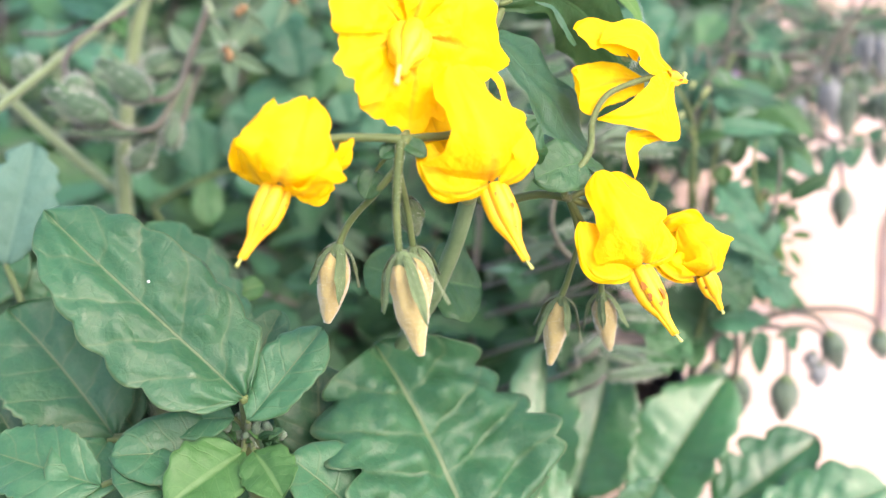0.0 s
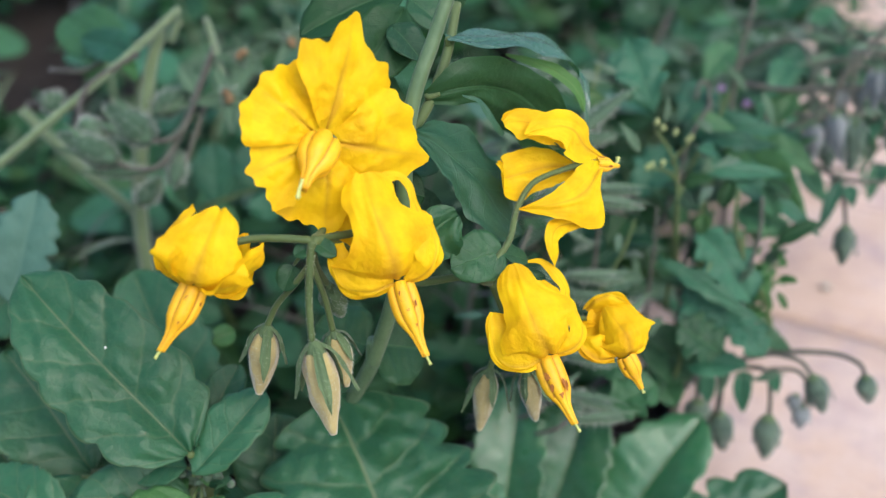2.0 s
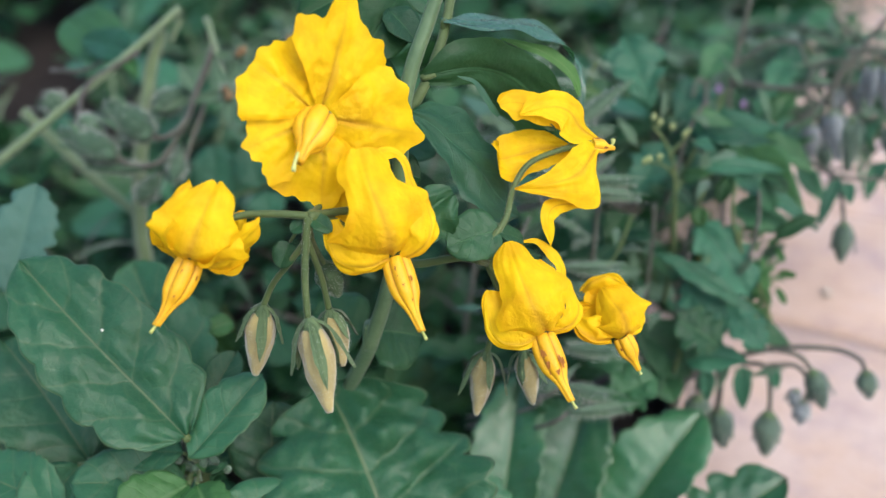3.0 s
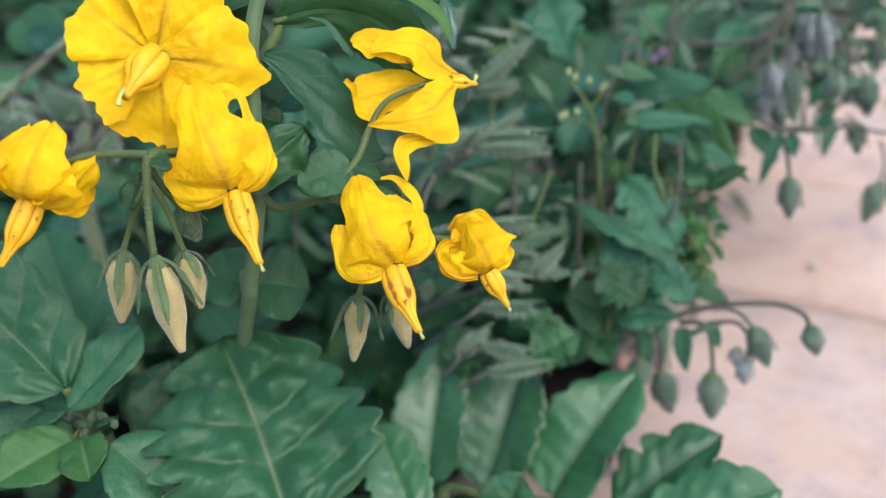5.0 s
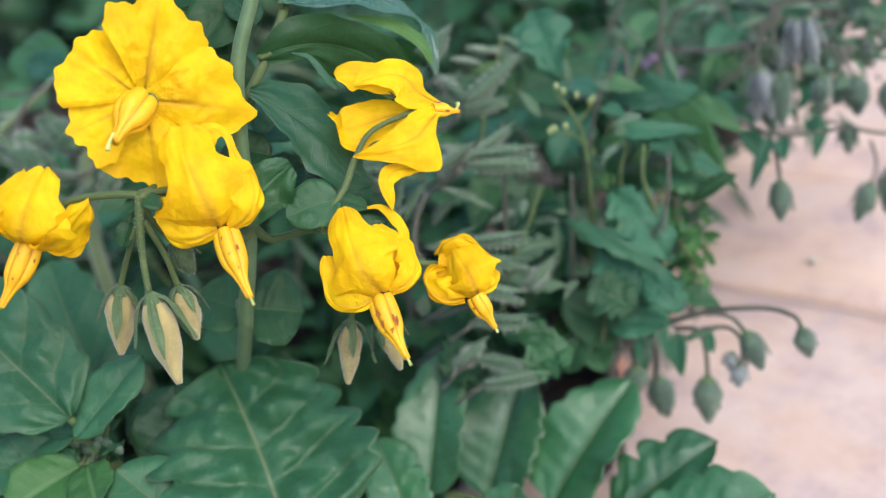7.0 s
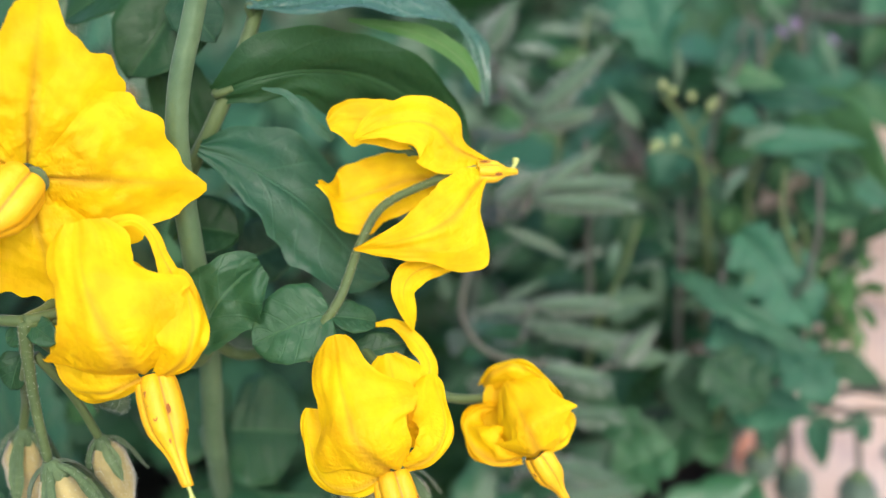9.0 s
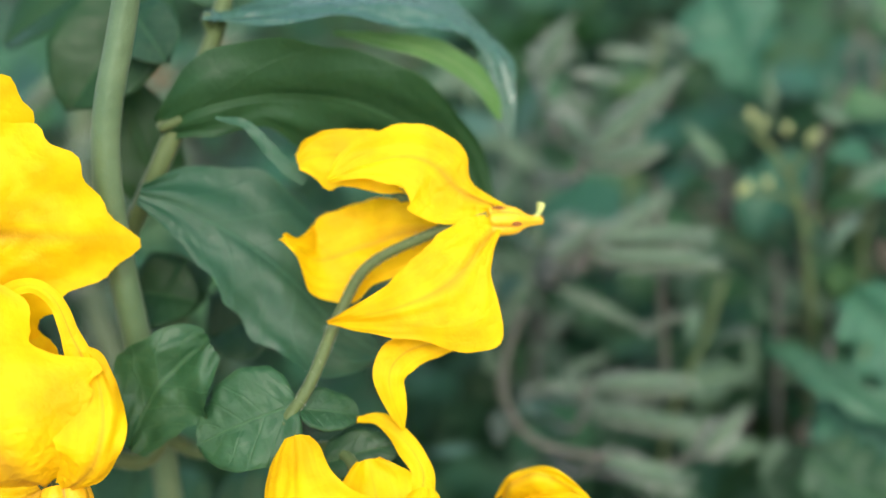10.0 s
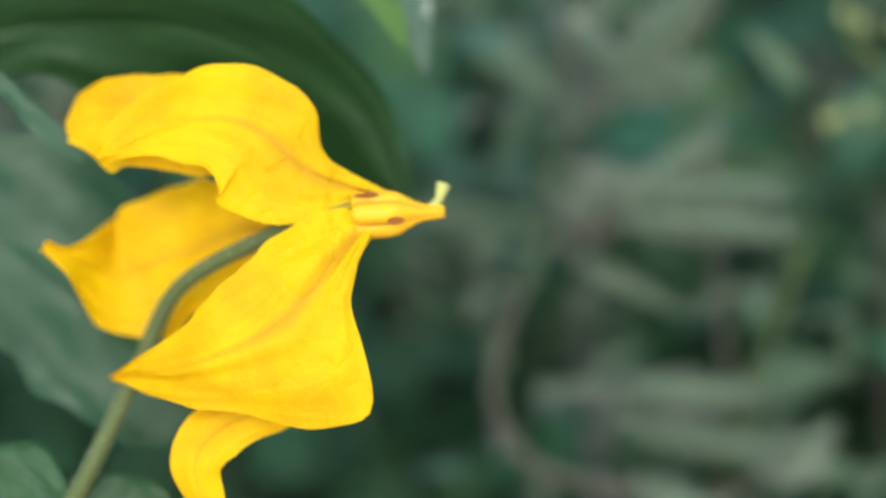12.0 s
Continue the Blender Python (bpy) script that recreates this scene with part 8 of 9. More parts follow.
# ---- odds and ends on the ground ----
plant_pot((4.44, 19.47), 1.0)
plant_pot((8.47, 36.16), 1.0)
violet_flower((6.39, 25.04, 7.72))
violet_flower((6.6, 25.11, 7.84))
violet_flower((7.23, 24.92, 7.51))
scatter("small_weeds", WEEDLEAF, "dense mixed small green leaves filling the bed", "foliage", 7500, bed_place(-34, 20, 19, 62, 7.0, (0.6, 1.8), 0.6, 1.0), [("oval", 0.55, dict(fold=0.2, bend=0.4)), ("ovate", 0.5, dict(fold=0.25, bend=0.6)), ("round", 0.8, dict(fold=0.1, bend=0.3)), ("lance", 0.3, dict(fold=0.3, bend=0.5))], 21)
scatter("hairy_weeds", FUZZY, "narrow hairy grey-green leaves among the weeds", "foliage", 1100, bed_place(-34, 20, 21, 62, 8.5, (1.0, 2.2), 1.0, 1.0), [("lance", 0.16, dict(fold=0.3, bend=0.5)), ("lance", 0.22, dict(fold=0.2, bend=0.8))], 22)
scatter("blue_weeds", BLUELEAF, "broad blue-green leaves in the bed behind", "foliage", 600, bed_place(-34, 18, 23, 62, 8.5, (1.6, 3.6), 0.5, 1.0), [("oval", 0.5, dict(fold=0.2, bend=0.5)), ("ovate", 0.5, dict(fold=0.25, bend=0.6))], 23)
scatter("ground_weeds", WEEDLEAF, "small seedlings covering the soil", "foliage", 2200, bed_place(-30, 10, 4, 24, 3.0, (0.5, 1.4), 0.5, 1.0), [("oval", 0.6, dict(fold=0.2, bend=0.4)), ("round", 0.85, dict(fold=0.1, bend=0.3))], 24)
scatter("pale_tuft", LIGHTLEAF, "tuft of narrow pale green leaves at the edge of the paving", "foliage", 150, around((7.15, 20.58, 5.42), (0.26, 0.6, 0.7), (0.32, 0.56), 0.8), [("lance", 0.3, dict(fold=0.3, bend=0.5)), ("oval", 0.4, dict(fold=0.2, bend=0.5))], 31)
brick_fragment((4.75, 21.4), 25)
fleck = tagged(part("paint_flake", blob((10.72, 27.59, 0.03), (0.02, 0.02, 0.05), [0.16, 0.2, 0.12, 0.03], 4, 7, rough=0.5, seed=3), BRISTLE, None), "tiny white flake lying on the brick paving", "debris")
scatter("dry_stems", BORAGESTEM, "thin dry purple stems among the weeds", "foliage", 420, bed_place(-34, 14, 20, 60, 8.0, (1.5, 4.0), 2.5, 0.6), [("lance", 0.035, dict(fold=0.5, bend=0.6)), ("lance", 0.05, dict(fold=0.6, bend=1.0))], 41)
scatter("grassy_strands", STEM, "thin pale green stems among the weeds", "foliage", 380, bed_place(-34, 14, 20, 60, 9.0, (1.5, 4.5), 2.5, 0.6), [("lance", 0.03, dict(fold=0.5, bend=0.5)), ("lance", 0.045, dict(fold=0.6, bend=0.9))], 42)
leaf(hairy, (4.76, 18.83, 7.11), (7.03, 17.86, 6.02), 0.56, (0.03, -0.48, 0.88), BLUELEAF, "lance", teeth=4, depth=0.5, quilt=0.07, bend=0.4, ruffle=0.09, fold=0.12, nu=16, nv=32)
leaf(hairy, (5.68, 19.73, 7.23), (6.82, 18.8, 6.06), 1.39, (0.02, -0.49, 0.87), BLUELEAF, "oval", teeth=4, depth=0.5, quilt=0.07, bend=0.4, ruffle=0.09, fold=0.12, nu=16, nv=32)
leaf(hairy, (5.43, 18.7, 6.46), (6.11, 17.9, 5.68), 1.12, (0.04, -0.47, 0.88), BLUELEAF, "oval", teeth=4, depth=0.5, quilt=0.07, bend=0.4, ruffle=0.09, fold=0.12, nu=16, nv=32)
leaf(hairy, (6.11, 17.61, 5.6), (5.21, 17.95, 6.11), 1.17, (0.04, -0.46, 0.89), ROUNDLEAF, "oval", teeth=4, depth=0.5, quilt=0.07, bend=0.4, ruffle=0.09, fold=0.12, nu=16, nv=32)
leaf(hairy, (4.14, 22.47, 10.29), (4.7, 21.28, 9.12), 1.51, (0.07, -0.56, 0.83), BLUELEAF, "ovate", teeth=4, depth=0.5, quilt=0.07, bend=0.4, ruffle=0.09, fold=0.12, nu=16, nv=32)
leaf(hairy, (5.8, 21.69, 8.38), (7.41, 21.38, 8.21), 0.63, (0.01, -0.54, 0.84), BLUELEAF, "ovate", teeth=4, depth=0.5, quilt=0.07, bend=0.4, ruffle=0.09, fold=0.12, nu=16, nv=32)
leaf(hairy, (5.13, 21.88, 7.99), (4.51, 20.71, 7.33), 1.15, (0.06, -0.52, 0.85), BLUELEAF, "oval", teeth=4, depth=0.5, quilt=0.07, bend=0.4, ruffle=0.09, fold=0.12, nu=16, nv=32)
leaf(hairy, (3.61, 18.7, 6.4), (4.57, 18.98, 6.47), 0.73, (0.08, -0.48, 0.87), FUZZY, "lance", teeth=4, depth=0.5, quilt=0.07, bend=0.4, ruffle=0.09, fold=0.12, nu=16, nv=32)
leaf(hairy, (3.47, 18.42, 6), (4.81, 18.16, 5.84), 0.60, (0.08, -0.47, 0.88), FUZZY, "lance", teeth=4, depth=0.5, quilt=0.07, bend=0.4, ruffle=0.09, fold=0.12, nu=16, nv=32)
leaf(hairy, (3.27, 17.54, 5.45), (4.59, 17.23, 5.2), 0.71, (0.08, -0.45, 0.89), ROUNDLEAF, "oval", teeth=4, depth=0.5, quilt=0.07, bend=0.4, ruffle=0.09, fold=0.12, nu=16, nv=32)
leaf(hairy, (3.91, 16.65, 4.93), (4.84, 17.04, 5.19), 1.16, (0.07, -0.44, 0.9), ROUNDLEAF, "oval", teeth=4, depth=0.5, quilt=0.07, bend=0.4, ruffle=0.09, fold=0.12, nu=16, nv=32)
leaf(hairy, (2.9, 17.22, 5.1), (2.23, 16.64, 4.82), 1.31, (0.11, -0.43, 0.89), ROUNDLEAF, "oval", teeth=4, depth=0.5, quilt=0.07, bend=0.4, ruffle=0.09, fold=0.12, nu=16, nv=32)
leaf(hairy, (6.23, 18.58, 5.94), (7.02, 17.92, 5.35), 0.95, (0.01, -0.47, 0.88), BLUELEAF, "oval", teeth=4, depth=0.5, quilt=0.07, bend=0.4, ruffle=0.09, fold=0.12, nu=16, nv=32)
leaf(hairy, (6.62, 20.98, 6.92), (7.83, 20.61, 6.63), 1.01, (-0, -0.51, 0.86), BLUELEAF, "ovate", teeth=4, depth=0.5, quilt=0.07, bend=0.4, ruffle=0.09, fold=0.12, nu=16, nv=32)

# small leaves, hairy shoots and thin stems between
fuzz = leaf(hairy, (2.33, 19.27, 8.74), (3, 19.11, 8.57), 0.17, (0.18, -0.41, 0.89), PALEFUZZ, "lance", fold=0.25, bend=0.4, nu=6, nv=14)
hairs(fuzz, fuzz, 160, 0.13, 5)
fuzz = leaf(hairy, (1.48, 20.62, 8.94), (2.18, 20.31, 8.71), 0.14, (0.25, -0.42, 0.87), PALEFUZZ, "lance", fold=0.25, bend=0.4, nu=6, nv=14)
hairs(fuzz, fuzz, 160, 0.13, 5)
fuzz = leaf(hairy, (2.73, 19.61, 8.11), (3.5, 19.91, 8.45), 0.16, (0.3, -0.38, 0.87), PALEFUZZ, "lance", fold=0.25, bend=0.4, nu=6, nv=14)
hairs(fuzz, fuzz, 160, 0.13, 5)
fuzz = leaf(hairy, (2.64, 20.37, 10.19), (3.28, 20.36, 9.99), 0.14, (0.35, -0.42, 0.84), PALEFUZZ, "lance", fold=0.25, bend=0.4, nu=6, nv=14)
hairs(fuzz, fuzz, 160, 0.13, 5)
fuzz = leaf(hairy, (2.8, 21.19, 10.08), (3.55, 21.3, 9.85), 0.16, (0.38, -0.42, 0.82), PALEFUZZ, "lance", fold=0.25, bend=0.4, nu=6, nv=14)
hairs(fuzz, fuzz, 160, 0.13, 5)
fuzz = leaf(hairy, (3.15, 21.97, 9.74), (4.37, 21.89, 9.39), 0.20, (-0.15, -0.51, 0.85), PALEFUZZ, "lance", fold=0.25, bend=0.4, nu=6, nv=14)
hairs(fuzz, fuzz, 160, 0.13, 5)
fuzz = leaf(hairy, (3.05, 19.47, 6.71), (3.69, 19.66, 6.89), 0.17, (0.09, -0.4, 0.91), PALEFUZZ, "lance", fold=0.25, bend=0.4, nu=6, nv=14)
hairs(fuzz, fuzz, 160, 0.13, 5)
fuzz = leaf(hairy, (2.01, 17.77, 7.22), (3.14, 17.81, 7.28), 0.13, (-0.13, -0.41, 0.9), PALEFUZZ, "lance", fold=0.25, bend=0.4, nu=6, nv=14)
hairs(fuzz, fuzz, 160, 0.13, 5)
fuzz = leaf(hairy, (3.39, 21.94, 10.02), (4.57, 21.56, 9.42), 0.15, (-0.1, -0.51, 0.86), PALEFUZZ, "lance", fold=0.25, bend=0.4, nu=6, nv=14)
hairs(fuzz, fuzz, 160, 0.13, 5)
fuzz = leaf(hairy, (2.39, 18.63, 8.13), (3.45, 18.39, 7.65), 0.18, (0.02, -0.41, 0.91), PALEFUZZ, "lance", fold=0.25, bend=0.4, nu=6, nv=14)
hairs(fuzz, fuzz, 160, 0.13, 5)
fuzz = leaf(hairy, (1.98, 20.77, 9.47), (2.68, 20.9, 9.57), 0.18, (-0.12, -0.49, 0.86), PALEFUZZ, "lance", fold=0.25, bend=0.4, nu=6, nv=14)
hairs(fuzz, fuzz, 160, 0.13, 5)
fuzz = leaf(hairy, (2.72, 18.61, 6.64), (3.61, 18.18, 6.08), 0.16, (-0.15, -0.4, 0.9), PALEFUZZ, "lance", fold=0.25, bend=0.4, nu=6, nv=14)
hairs(fuzz, fuzz, 160, 0.13, 5)
leaf(hairy, (6.88, 19.8, 5.48), (7.32, 20.03, 6.13), 0.25, (0, -0.45, 0.89), FUZZY, "lance", fold=0.25, bend=0.5, nu=6, nv=12)
leaf(hairy, (3.78, 18.31, 4.79), (2.87, 17.95, 5.44), 0.25, (0.08, -0.42, 0.91), FUZZY, "lance", fold=0.25, bend=0.5, nu=6, nv=12)
leaf(hairy, (5.43, 20.9, 7.64), (6, 20.62, 7.92), 0.45, (-0.01, -0.49, 0.87), BLUELEAF, "ovate", fold=0.25, bend=0.5, nu=6, nv=12)
leaf(hairy, (3.69, 20.83, 9.58), (2.98, 20.73, 9.73), 0.41, (0.43, -0.44, 0.79), WEEDLEAF, "oval", fold=0.25, bend=0.5, nu=6, nv=12)
leaf(hairy, (4.04, 18.97, 5.58), (2.99, 18.74, 5.68), 0.25, (0.24, -0.41, 0.88), FUZZY, "lance", fold=0.25, bend=0.5, nu=6, nv=12)
leaf(hairy, (7.3, 20.27, 7.23), (6.99, 20.39, 7.95), 0.44, (-0.22, -0.48, 0.85), BLUELEAF, "ovate", fold=0.25, bend=0.5, nu=6, nv=12)
leaf(hairy, (5.89, 19.98, 8.12), (5.57, 19.36, 8.02), 0.24, (-0.24, -0.48, 0.84), FUZZY, "lance", fold=0.25, bend=0.5, nu=6, nv=12)
leaf(hairy, (6.56, 21.25, 9.65), (6.06, 21.32, 10.29), 0.19, (-0.08, -0.52, 0.85), FUZZY, "lance", fold=0.25, bend=0.5, nu=6, nv=12)
leaf(hairy, (6.87, 20.75, 6.51), (7.89, 20.8, 6.76), 0.20, (-0.24, -0.47, 0.85), FUZZY, "lance", fold=0.25, bend=0.5, nu=6, nv=12)
leaf(hairy, (7.17, 19, 3.76), (6.64, 18.93, 3.96), 0.25, (-0.22, -0.42, 0.88), FUZZY, "lance", fold=0.25, bend=0.5, nu=6, nv=12)
leaf(hairy, (4.63, 20.44, 6.88), (4.56, 20.01, 6.36), 0.43, (-0.03, -0.47, 0.88), WEEDLEAF, "oval", fold=0.25, bend=0.5, nu=6, nv=12)
leaf(hairy, (5.82, 20.31, 9.2), (5.44, 20.34, 9.45), 0.24, (0.38, -0.45, 0.81), FUZZY, "lance", fold=0.25, bend=0.5, nu=6, nv=12)
leaf(hairy, (7.07, 20.54, 7.96), (7.52, 20.1, 7.77), 0.41, (0.16, -0.47, 0.87), WEEDLEAF, "oval", fold=0.25, bend=0.5, nu=6, nv=12)
leaf(hairy, (7.4, 20.13, 6.62), (8.25, 20.26, 7.09), 0.42, (-0.33, -0.46, 0.83), WEEDLEAF, "oval", fold=0.25, bend=0.5, nu=6, nv=12)
leaf(hairy, (4, 19.05, 7.49), (3.97, 18.45, 7.41), 0.19, (0.09, -0.46, 0.88), FUZZY, "lance", fold=0.25, bend=0.5, nu=6, nv=12)
leaf(hairy, (6.95, 21.65, 9.46), (7.2, 21.02, 8.87), 0.19, (-0.14, -0.51, 0.85), FUZZY, "lance", fold=0.25, bend=0.5, nu=6, nv=12)
leaf(hairy, (5.82, 20.9, 7.56), (5.95, 21.22, 8.17), 0.33, (0.33, -0.44, 0.83), FUZZY, "ovate", fold=0.25, bend=0.5, nu=6, nv=12)
leaf(hairy, (4.18, 19.92, 8.03), (3.31, 19.48, 7.72), 0.32, (-0.05, -0.48, 0.87), FUZZY, "ovate", fold=0.25, bend=0.5, nu=6, nv=12)
leaf(hairy, (6.5, 18.89, 6.49), (6.8, 18.98, 6.94), 0.19, (-0.12, -0.46, 0.88), FUZZY, "lance", fold=0.25, bend=0.5, nu=6, nv=12)
leaf(hairy, (4.61, 18.87, 4.83), (5.33, 18.71, 4.55), 0.33, (-0.26, -0.43, 0.87), FUZZY, "ovate", fold=0.25, bend=0.5, nu=6, nv=12)
leaf(hairy, (4.06, 19.45, 6.98), (4.75, 19.18, 7.22), 0.41, (0.34, -0.41, 0.84), WEEDLEAF, "oval", fold=0.25, bend=0.5, nu=6, nv=12)
leaf(hairy, (6.46, 18.41, 4.59), (6.16, 17.79, 4.21), 0.19, (-0.2, -0.42, 0.89), FUZZY, "lance", fold=0.25, bend=0.5, nu=6, nv=12)
leaf(hairy, (6, 19.25, 6.15), (5.92, 18.37, 5.69), 0.31, (-0.11, -0.45, 0.89), FUZZY, "ovate", fold=0.25, bend=0.5, nu=6, nv=12)
leaf(hairy, (6.05, 20.95, 8.39), (5.56, 20.42, 8.68), 0.44, (0.27, -0.46, 0.84), BLUELEAF, "ovate", fold=0.25, bend=0.5, nu=6, nv=12)
leaf(hairy, (6.42, 18.85, 4.11), (5.66, 18.47, 4.68), 0.32, (0.16, -0.4, 0.9), FUZZY, "ovate", fold=0.25, bend=0.5, nu=6, nv=12)
leaf(hairy, (4.38, 20.04, 8.86), (3.91, 20.23, 9.45), 0.24, (-0, -0.5, 0.86), FUZZY, "lance", fold=0.25, bend=0.5, nu=6, nv=12)
leaf(hairy, (5.24, 19.13, 6.38), (5.95, 19.09, 6.5), 0.44, (-0.08, -0.46, 0.89), BLUELEAF, "ovate", fold=0.25, bend=0.5, nu=6, nv=12)
leaf(hairy, (7.25, 20.43, 5.91), (7.7, 20.27, 6.37), 0.33, (-0.03, -0.46, 0.89), FUZZY, "ovate", fold=0.25, bend=0.5, nu=6, nv=12)
leaf(hairy, (4.94, 18.46, 5.84), (4.69, 17.92, 5.73), 0.24, (-0.24, -0.44, 0.87), FUZZY, "lance", fold=0.25, bend=0.5, nu=6, nv=12)
leaf(hairy, (6.23, 20.56, 7.21), (6.49, 20.94, 7.72), 0.42, (-0.33, -0.47, 0.82), WEEDLEAF, "oval", fold=0.25, bend=0.5, nu=6, nv=12)
leaf(hairy, (4.9, 20.79, 9.14), (4.91, 20.89, 9.77), 0.19, (0.43, -0.44, 0.79), FUZZY, "lance", fold=0.25, bend=0.5, nu=6, nv=12)
leaf(hairy, (6.41, 20.17, 8.66), (5.82, 19.79, 8.68), 0.24, (-0.23, -0.49, 0.84), FUZZY, "lance", fold=0.25, bend=0.5, nu=6, nv=12)
leaf(hairy, (6.94, 18.87, 5.32), (6.72, 18.19, 5), 0.19, (0.33, -0.38, 0.86), FUZZY, "lance", fold=0.25, bend=0.5, nu=6, nv=12)
leaf(hairy, (5.82, 20.97, 8.21), (5.52, 20.88, 8.64), 0.25, (0.29, -0.46, 0.84), FUZZY, "lance", fold=0.25, bend=0.5, nu=6, nv=12)
leaf(hairy, (4.23, 20.11, 6.63), (5.13, 20.06, 6.37), 0.20, (0.22, -0.44, 0.87), FUZZY, "lance", fold=0.25, bend=0.5, nu=6, nv=12)
leaf(hairy, (5.01, 20.53, 7.86), (5.57, 20.04, 7.46), 0.42, (0.34, -0.43, 0.84), WEEDLEAF, "oval", fold=0.25, bend=0.5, nu=6, nv=12)
leaf(hairy, (7.1, 22.06, 8.54), (6.85, 21.81, 9.14), 0.45, (-0.04, -0.51, 0.86), BLUELEAF, "ovate", fold=0.25, bend=0.5, nu=6, nv=12)
leaf(hairy, (7, 18.38, 4.26), (7.69, 18.55, 4.35), 0.20, (0.27, -0.38, 0.89), FUZZY, "lance", fold=0.25, bend=0.5, nu=6, nv=12)
leaf(hairy, (4.56, 19.62, 6.59), (4.12, 19.1, 6.88), 0.25, (-0.21, -0.46, 0.86), FUZZY, "lance", fold=0.25, bend=0.5, nu=6, nv=12)
leaf(hairy, (6.65, 20.11, 5.34), (7.45, 20.12, 5.24), 0.33, (-0.35, -0.44, 0.83), FUZZY, "ovate", fold=0.25, bend=0.5, nu=6, nv=12)
leaf(hairy, (6.17, 19.79, 5.6), (6.93, 19.66, 5.91), 0.45, (-0.32, -0.45, 0.84), BLUELEAF, "ovate", fold=0.25, bend=0.5, nu=6, nv=12)
leaf(hairy, (4.15, 20.15, 6.41), (3.66, 19.51, 6.33), 0.43, (0, -0.46, 0.89), WEEDLEAF, "oval", fold=0.25, bend=0.5, nu=6, nv=12)
leaf(hairy, (5.7, 19.44, 7.78), (5.66, 19.14, 7.49), 0.40, (-0.29, -0.47, 0.83), WEEDLEAF, "oval", fold=0.25, bend=0.5, nu=6, nv=12)
leaf(hairy, (5.51, 21.31, 9), (6.48, 21.34, 8.67), 0.45, (-0.14, -0.51, 0.85), BLUELEAF, "ovate", fold=0.25, bend=0.5, nu=6, nv=12)
leaf(hairy, (4.41, 19.93, 6.38), (4.46, 19.37, 5.69), 0.20, (0.11, -0.44, 0.89), FUZZY, "lance", fold=0.25, bend=0.5, nu=6, nv=12)
leaf(hairy, (5.14, 18.98, 4.03), (5.68, 19.23, 4.61), 0.25, (-0.17, -0.43, 0.89), FUZZY, "lance", fold=0.25, bend=0.5, nu=6, nv=12)
part("thin_stem", tube([(5.29, 19.92, 5.8), (5.52, 19.56, 5.12), (5.93, 19.31, 4.19), (6.18, 19.06, 2.92)], [0.038, 0.043, 0.051], 6), BORAGESTEM, hairy)
part("thin_stem", tube([(5.36, 20.44, 7.87), (5.2, 20.03, 7.26), (5.21, 19.75, 6.42), (5.11, 19.47, 5.26)], [0.037, 0.042, 0.049], 6), STALK, hairy)
part("thin_stem", tube([(5.9, 21.51, 9.28), (5.5, 21.05, 8.71), (5.28, 20.74, 7.91), (4.97, 20.45, 6.81)], [0.037, 0.042, 0.049], 6), BORAGESTEM, hairy)
part("thin_stem", tube([(6.08, 21.2, 7.62), (5.84, 20.76, 7.01), (5.9, 20.47, 6.15), (5.79, 20.19, 4.97)], [0.038, 0.043, 0.051], 6), STALK, hairy)
part("thin_stem", tube([(3.63, 19.65, 9.02), (3.64, 19.27, 8.41), (3.58, 19, 7.62), (3.5, 18.76, 6.5)], [0.036, 0.040, 0.047], 6), BORAGESTEM, hairy)
part("thin_stem", tube([(6.66, 20.28, 6.86), (6.81, 19.91, 6.21), (7.3, 19.7, 5.29), (7.57, 19.48, 4.06)], [0.037, 0.042, 0.050], 6), STALK, hairy)
part("thin_stem", tube([(6.9, 19.83, 7.99), (6.88, 19.45, 7.39), (6.73, 19.16, 6.6), (6.63, 18.91, 5.47)], [0.036, 0.040, 0.047], 6), BORAGESTEM, hairy)
part("thin_stem", tube([(6.37, 22.27, 9.12), (6.07, 21.82, 8.52), (5.61, 21.46, 7.75), (5.24, 21.15, 6.63)], [0.038, 0.043, 0.051], 6), STALK, hairy)
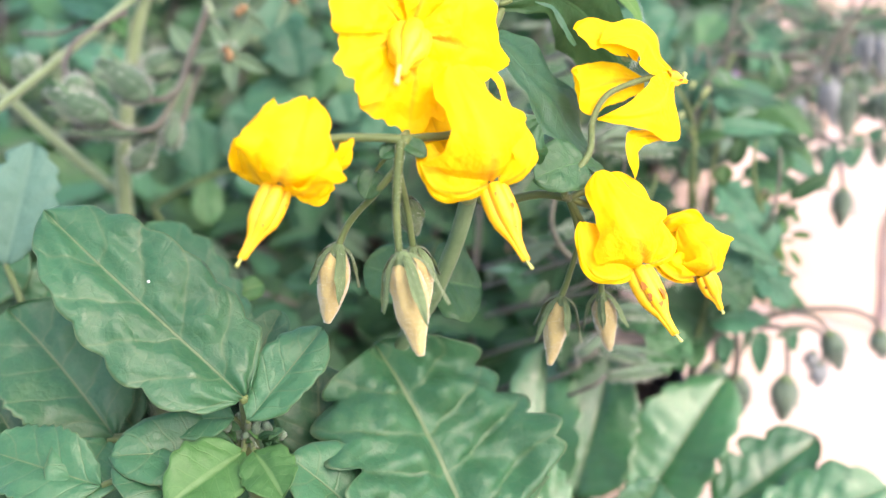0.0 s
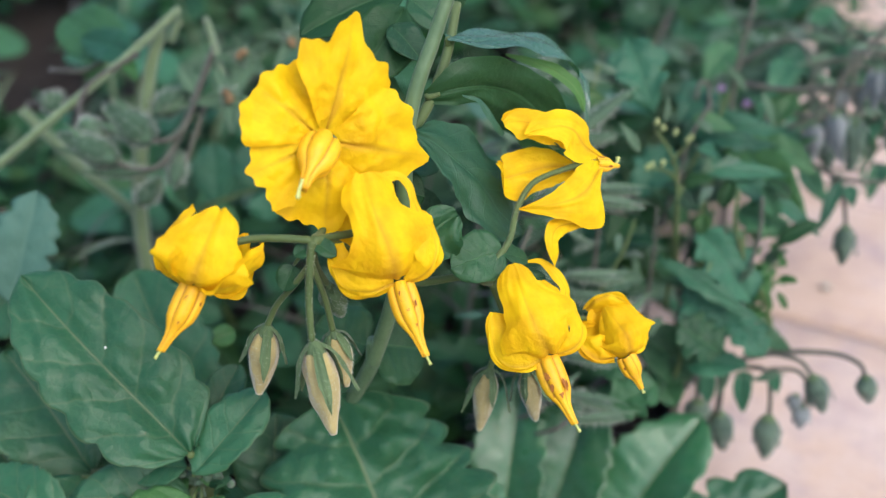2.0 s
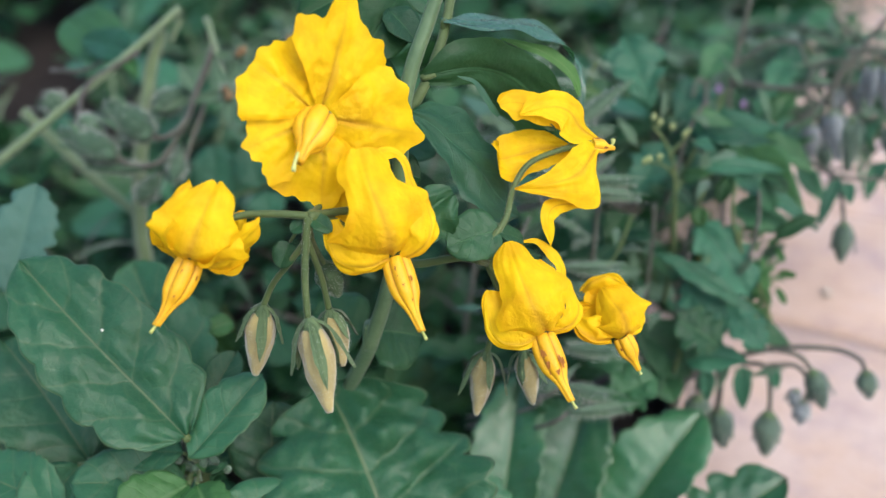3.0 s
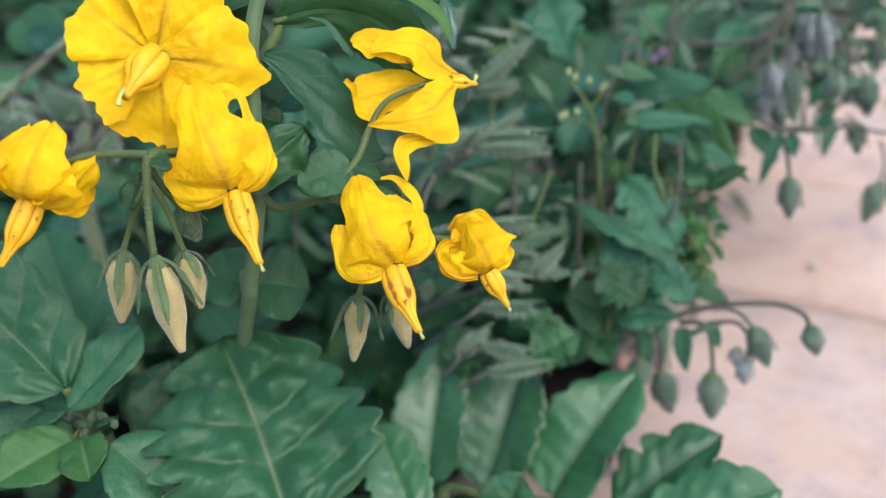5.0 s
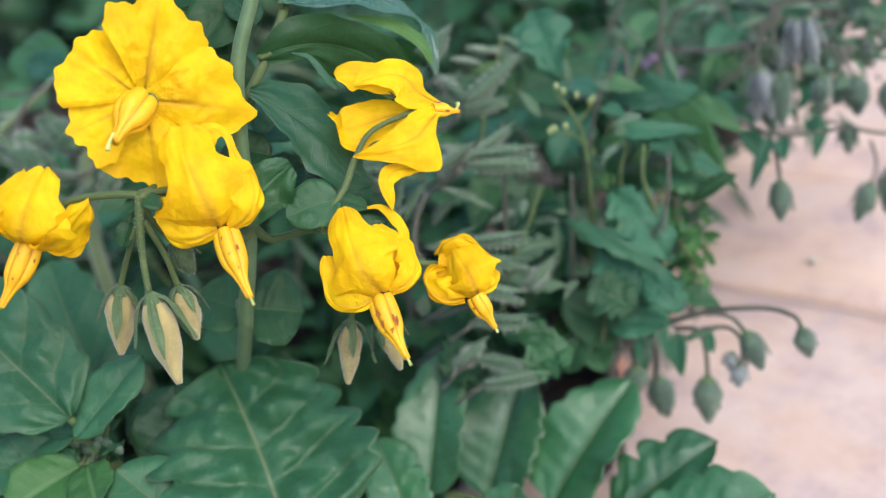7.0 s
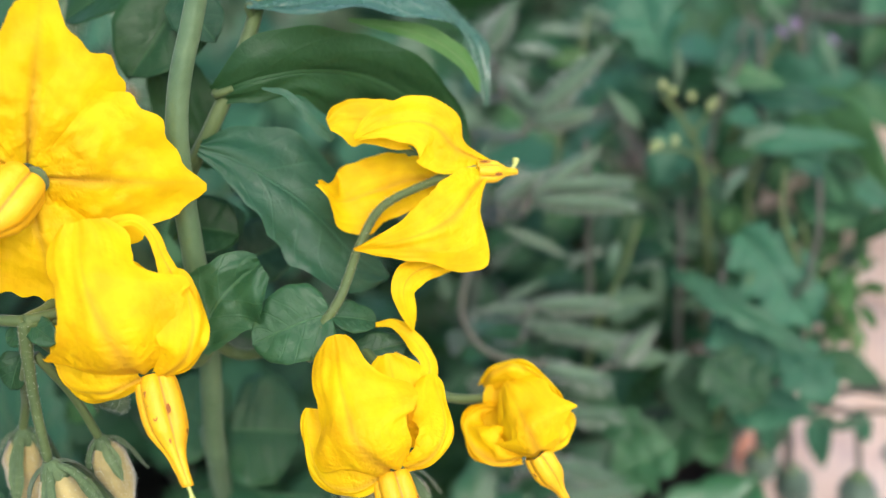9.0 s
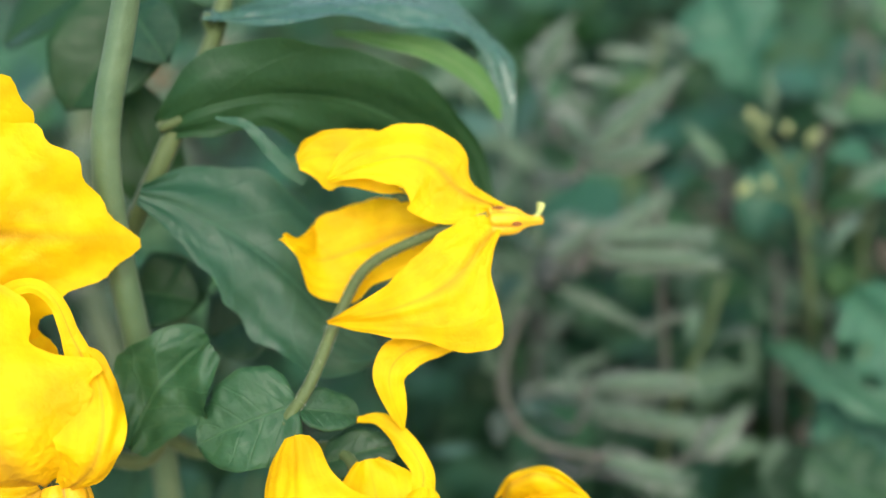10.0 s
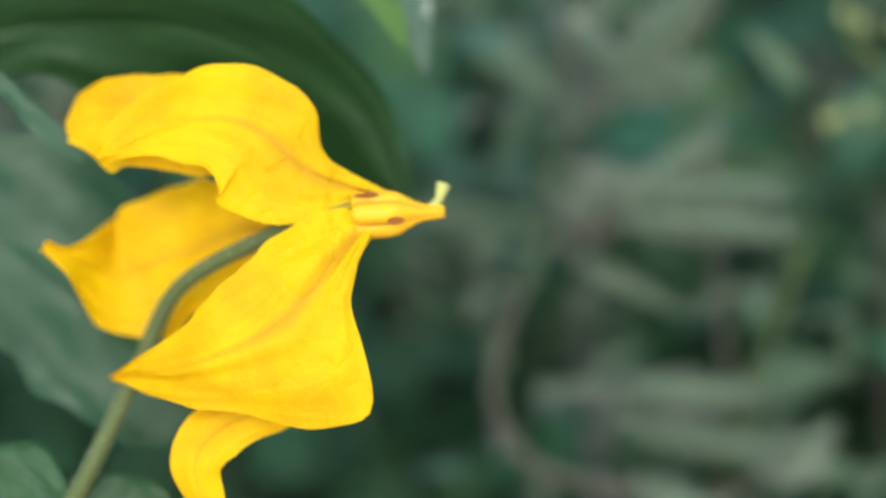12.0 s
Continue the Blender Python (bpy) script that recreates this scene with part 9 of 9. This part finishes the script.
part("thin_stem", tube([(6.62, 20.12, 6.58), (6.43, 19.7, 5.98), (5.85, 19.31, 5.21), (5.47, 18.98, 4.07)], [0.037, 0.042, 0.050], 6), BORAGESTEM, hairy)
part("thin_stem", tube([(3.5, 21.79, 10), (3.33, 21.36, 9.39), (3.03, 21.03, 8.6), (2.75, 20.74, 7.49)], [0.038, 0.043, 0.050], 6), STALK, hairy)
part("thin_stem", tube([(5.62, 20, 7.07), (5.44, 19.58, 6.47), (5.39, 19.28, 5.64), (5.25, 19, 4.47)], [0.037, 0.042, 0.049], 6), BORAGESTEM, hairy)
part("thin_stem", tube([(6.43, 19.97, 8.09), (6.38, 19.58, 7.49), (6.63, 19.35, 6.64), (6.7, 19.13, 5.49)], [0.036, 0.041, 0.048], 6), STALK, hairy)
part("thin_stem", tube([(4.84, 20.34, 7.35), (4.82, 19.94, 6.72), (4.75, 19.64, 5.88), (4.67, 19.36, 4.7)], [0.037, 0.042, 0.050], 6), BORAGESTEM, hairy)
part("thin_stem", tube([(5.99, 19.28, 6.89), (5.72, 18.85, 6.32), (5.56, 18.55, 5.51), (5.33, 18.26, 4.37)], [0.036, 0.041, 0.048], 6), STALK, hairy)
part("thin_stem", tube([(5.51, 19.11, 6.89), (5.46, 18.72, 6.29), (5.68, 18.48, 5.43), (5.72, 18.23, 4.25)], [0.036, 0.041, 0.048], 6), BORAGESTEM, hairy)
part("thin_stem", tube([(4.32, 19.27, 7.71), (4.07, 18.85, 7.14), (3.65, 18.51, 6.38), (3.29, 18.21, 5.27)], [0.036, 0.041, 0.048], 6), STALK, hairy)
scatter("borage_tangle", FUZZY, "tangle of small hairy leaves and stems of the borage", "foliage", 480, clumps([(8.42, 27.73, 7.35), (9.63, 28.08, 7.44), (10.55, 27.09, 7.43), (7.37, 28.36, 6.85), (9.55, 26.94, 6.61), (12.02, 27.72, 7.84), (11.03, 26.3, 6.93)], (0.9, 0.8, 0.6), (0.4, 1.1), 0.6), [("lance", 0.22, dict(fold=0.2, bend=0.5)), ("lance", 0.12, dict(fold=0.2, bend=0.7)), ("ovate", 0.35, dict(fold=0.2, bend=0.4))], 93)

lay_paving()
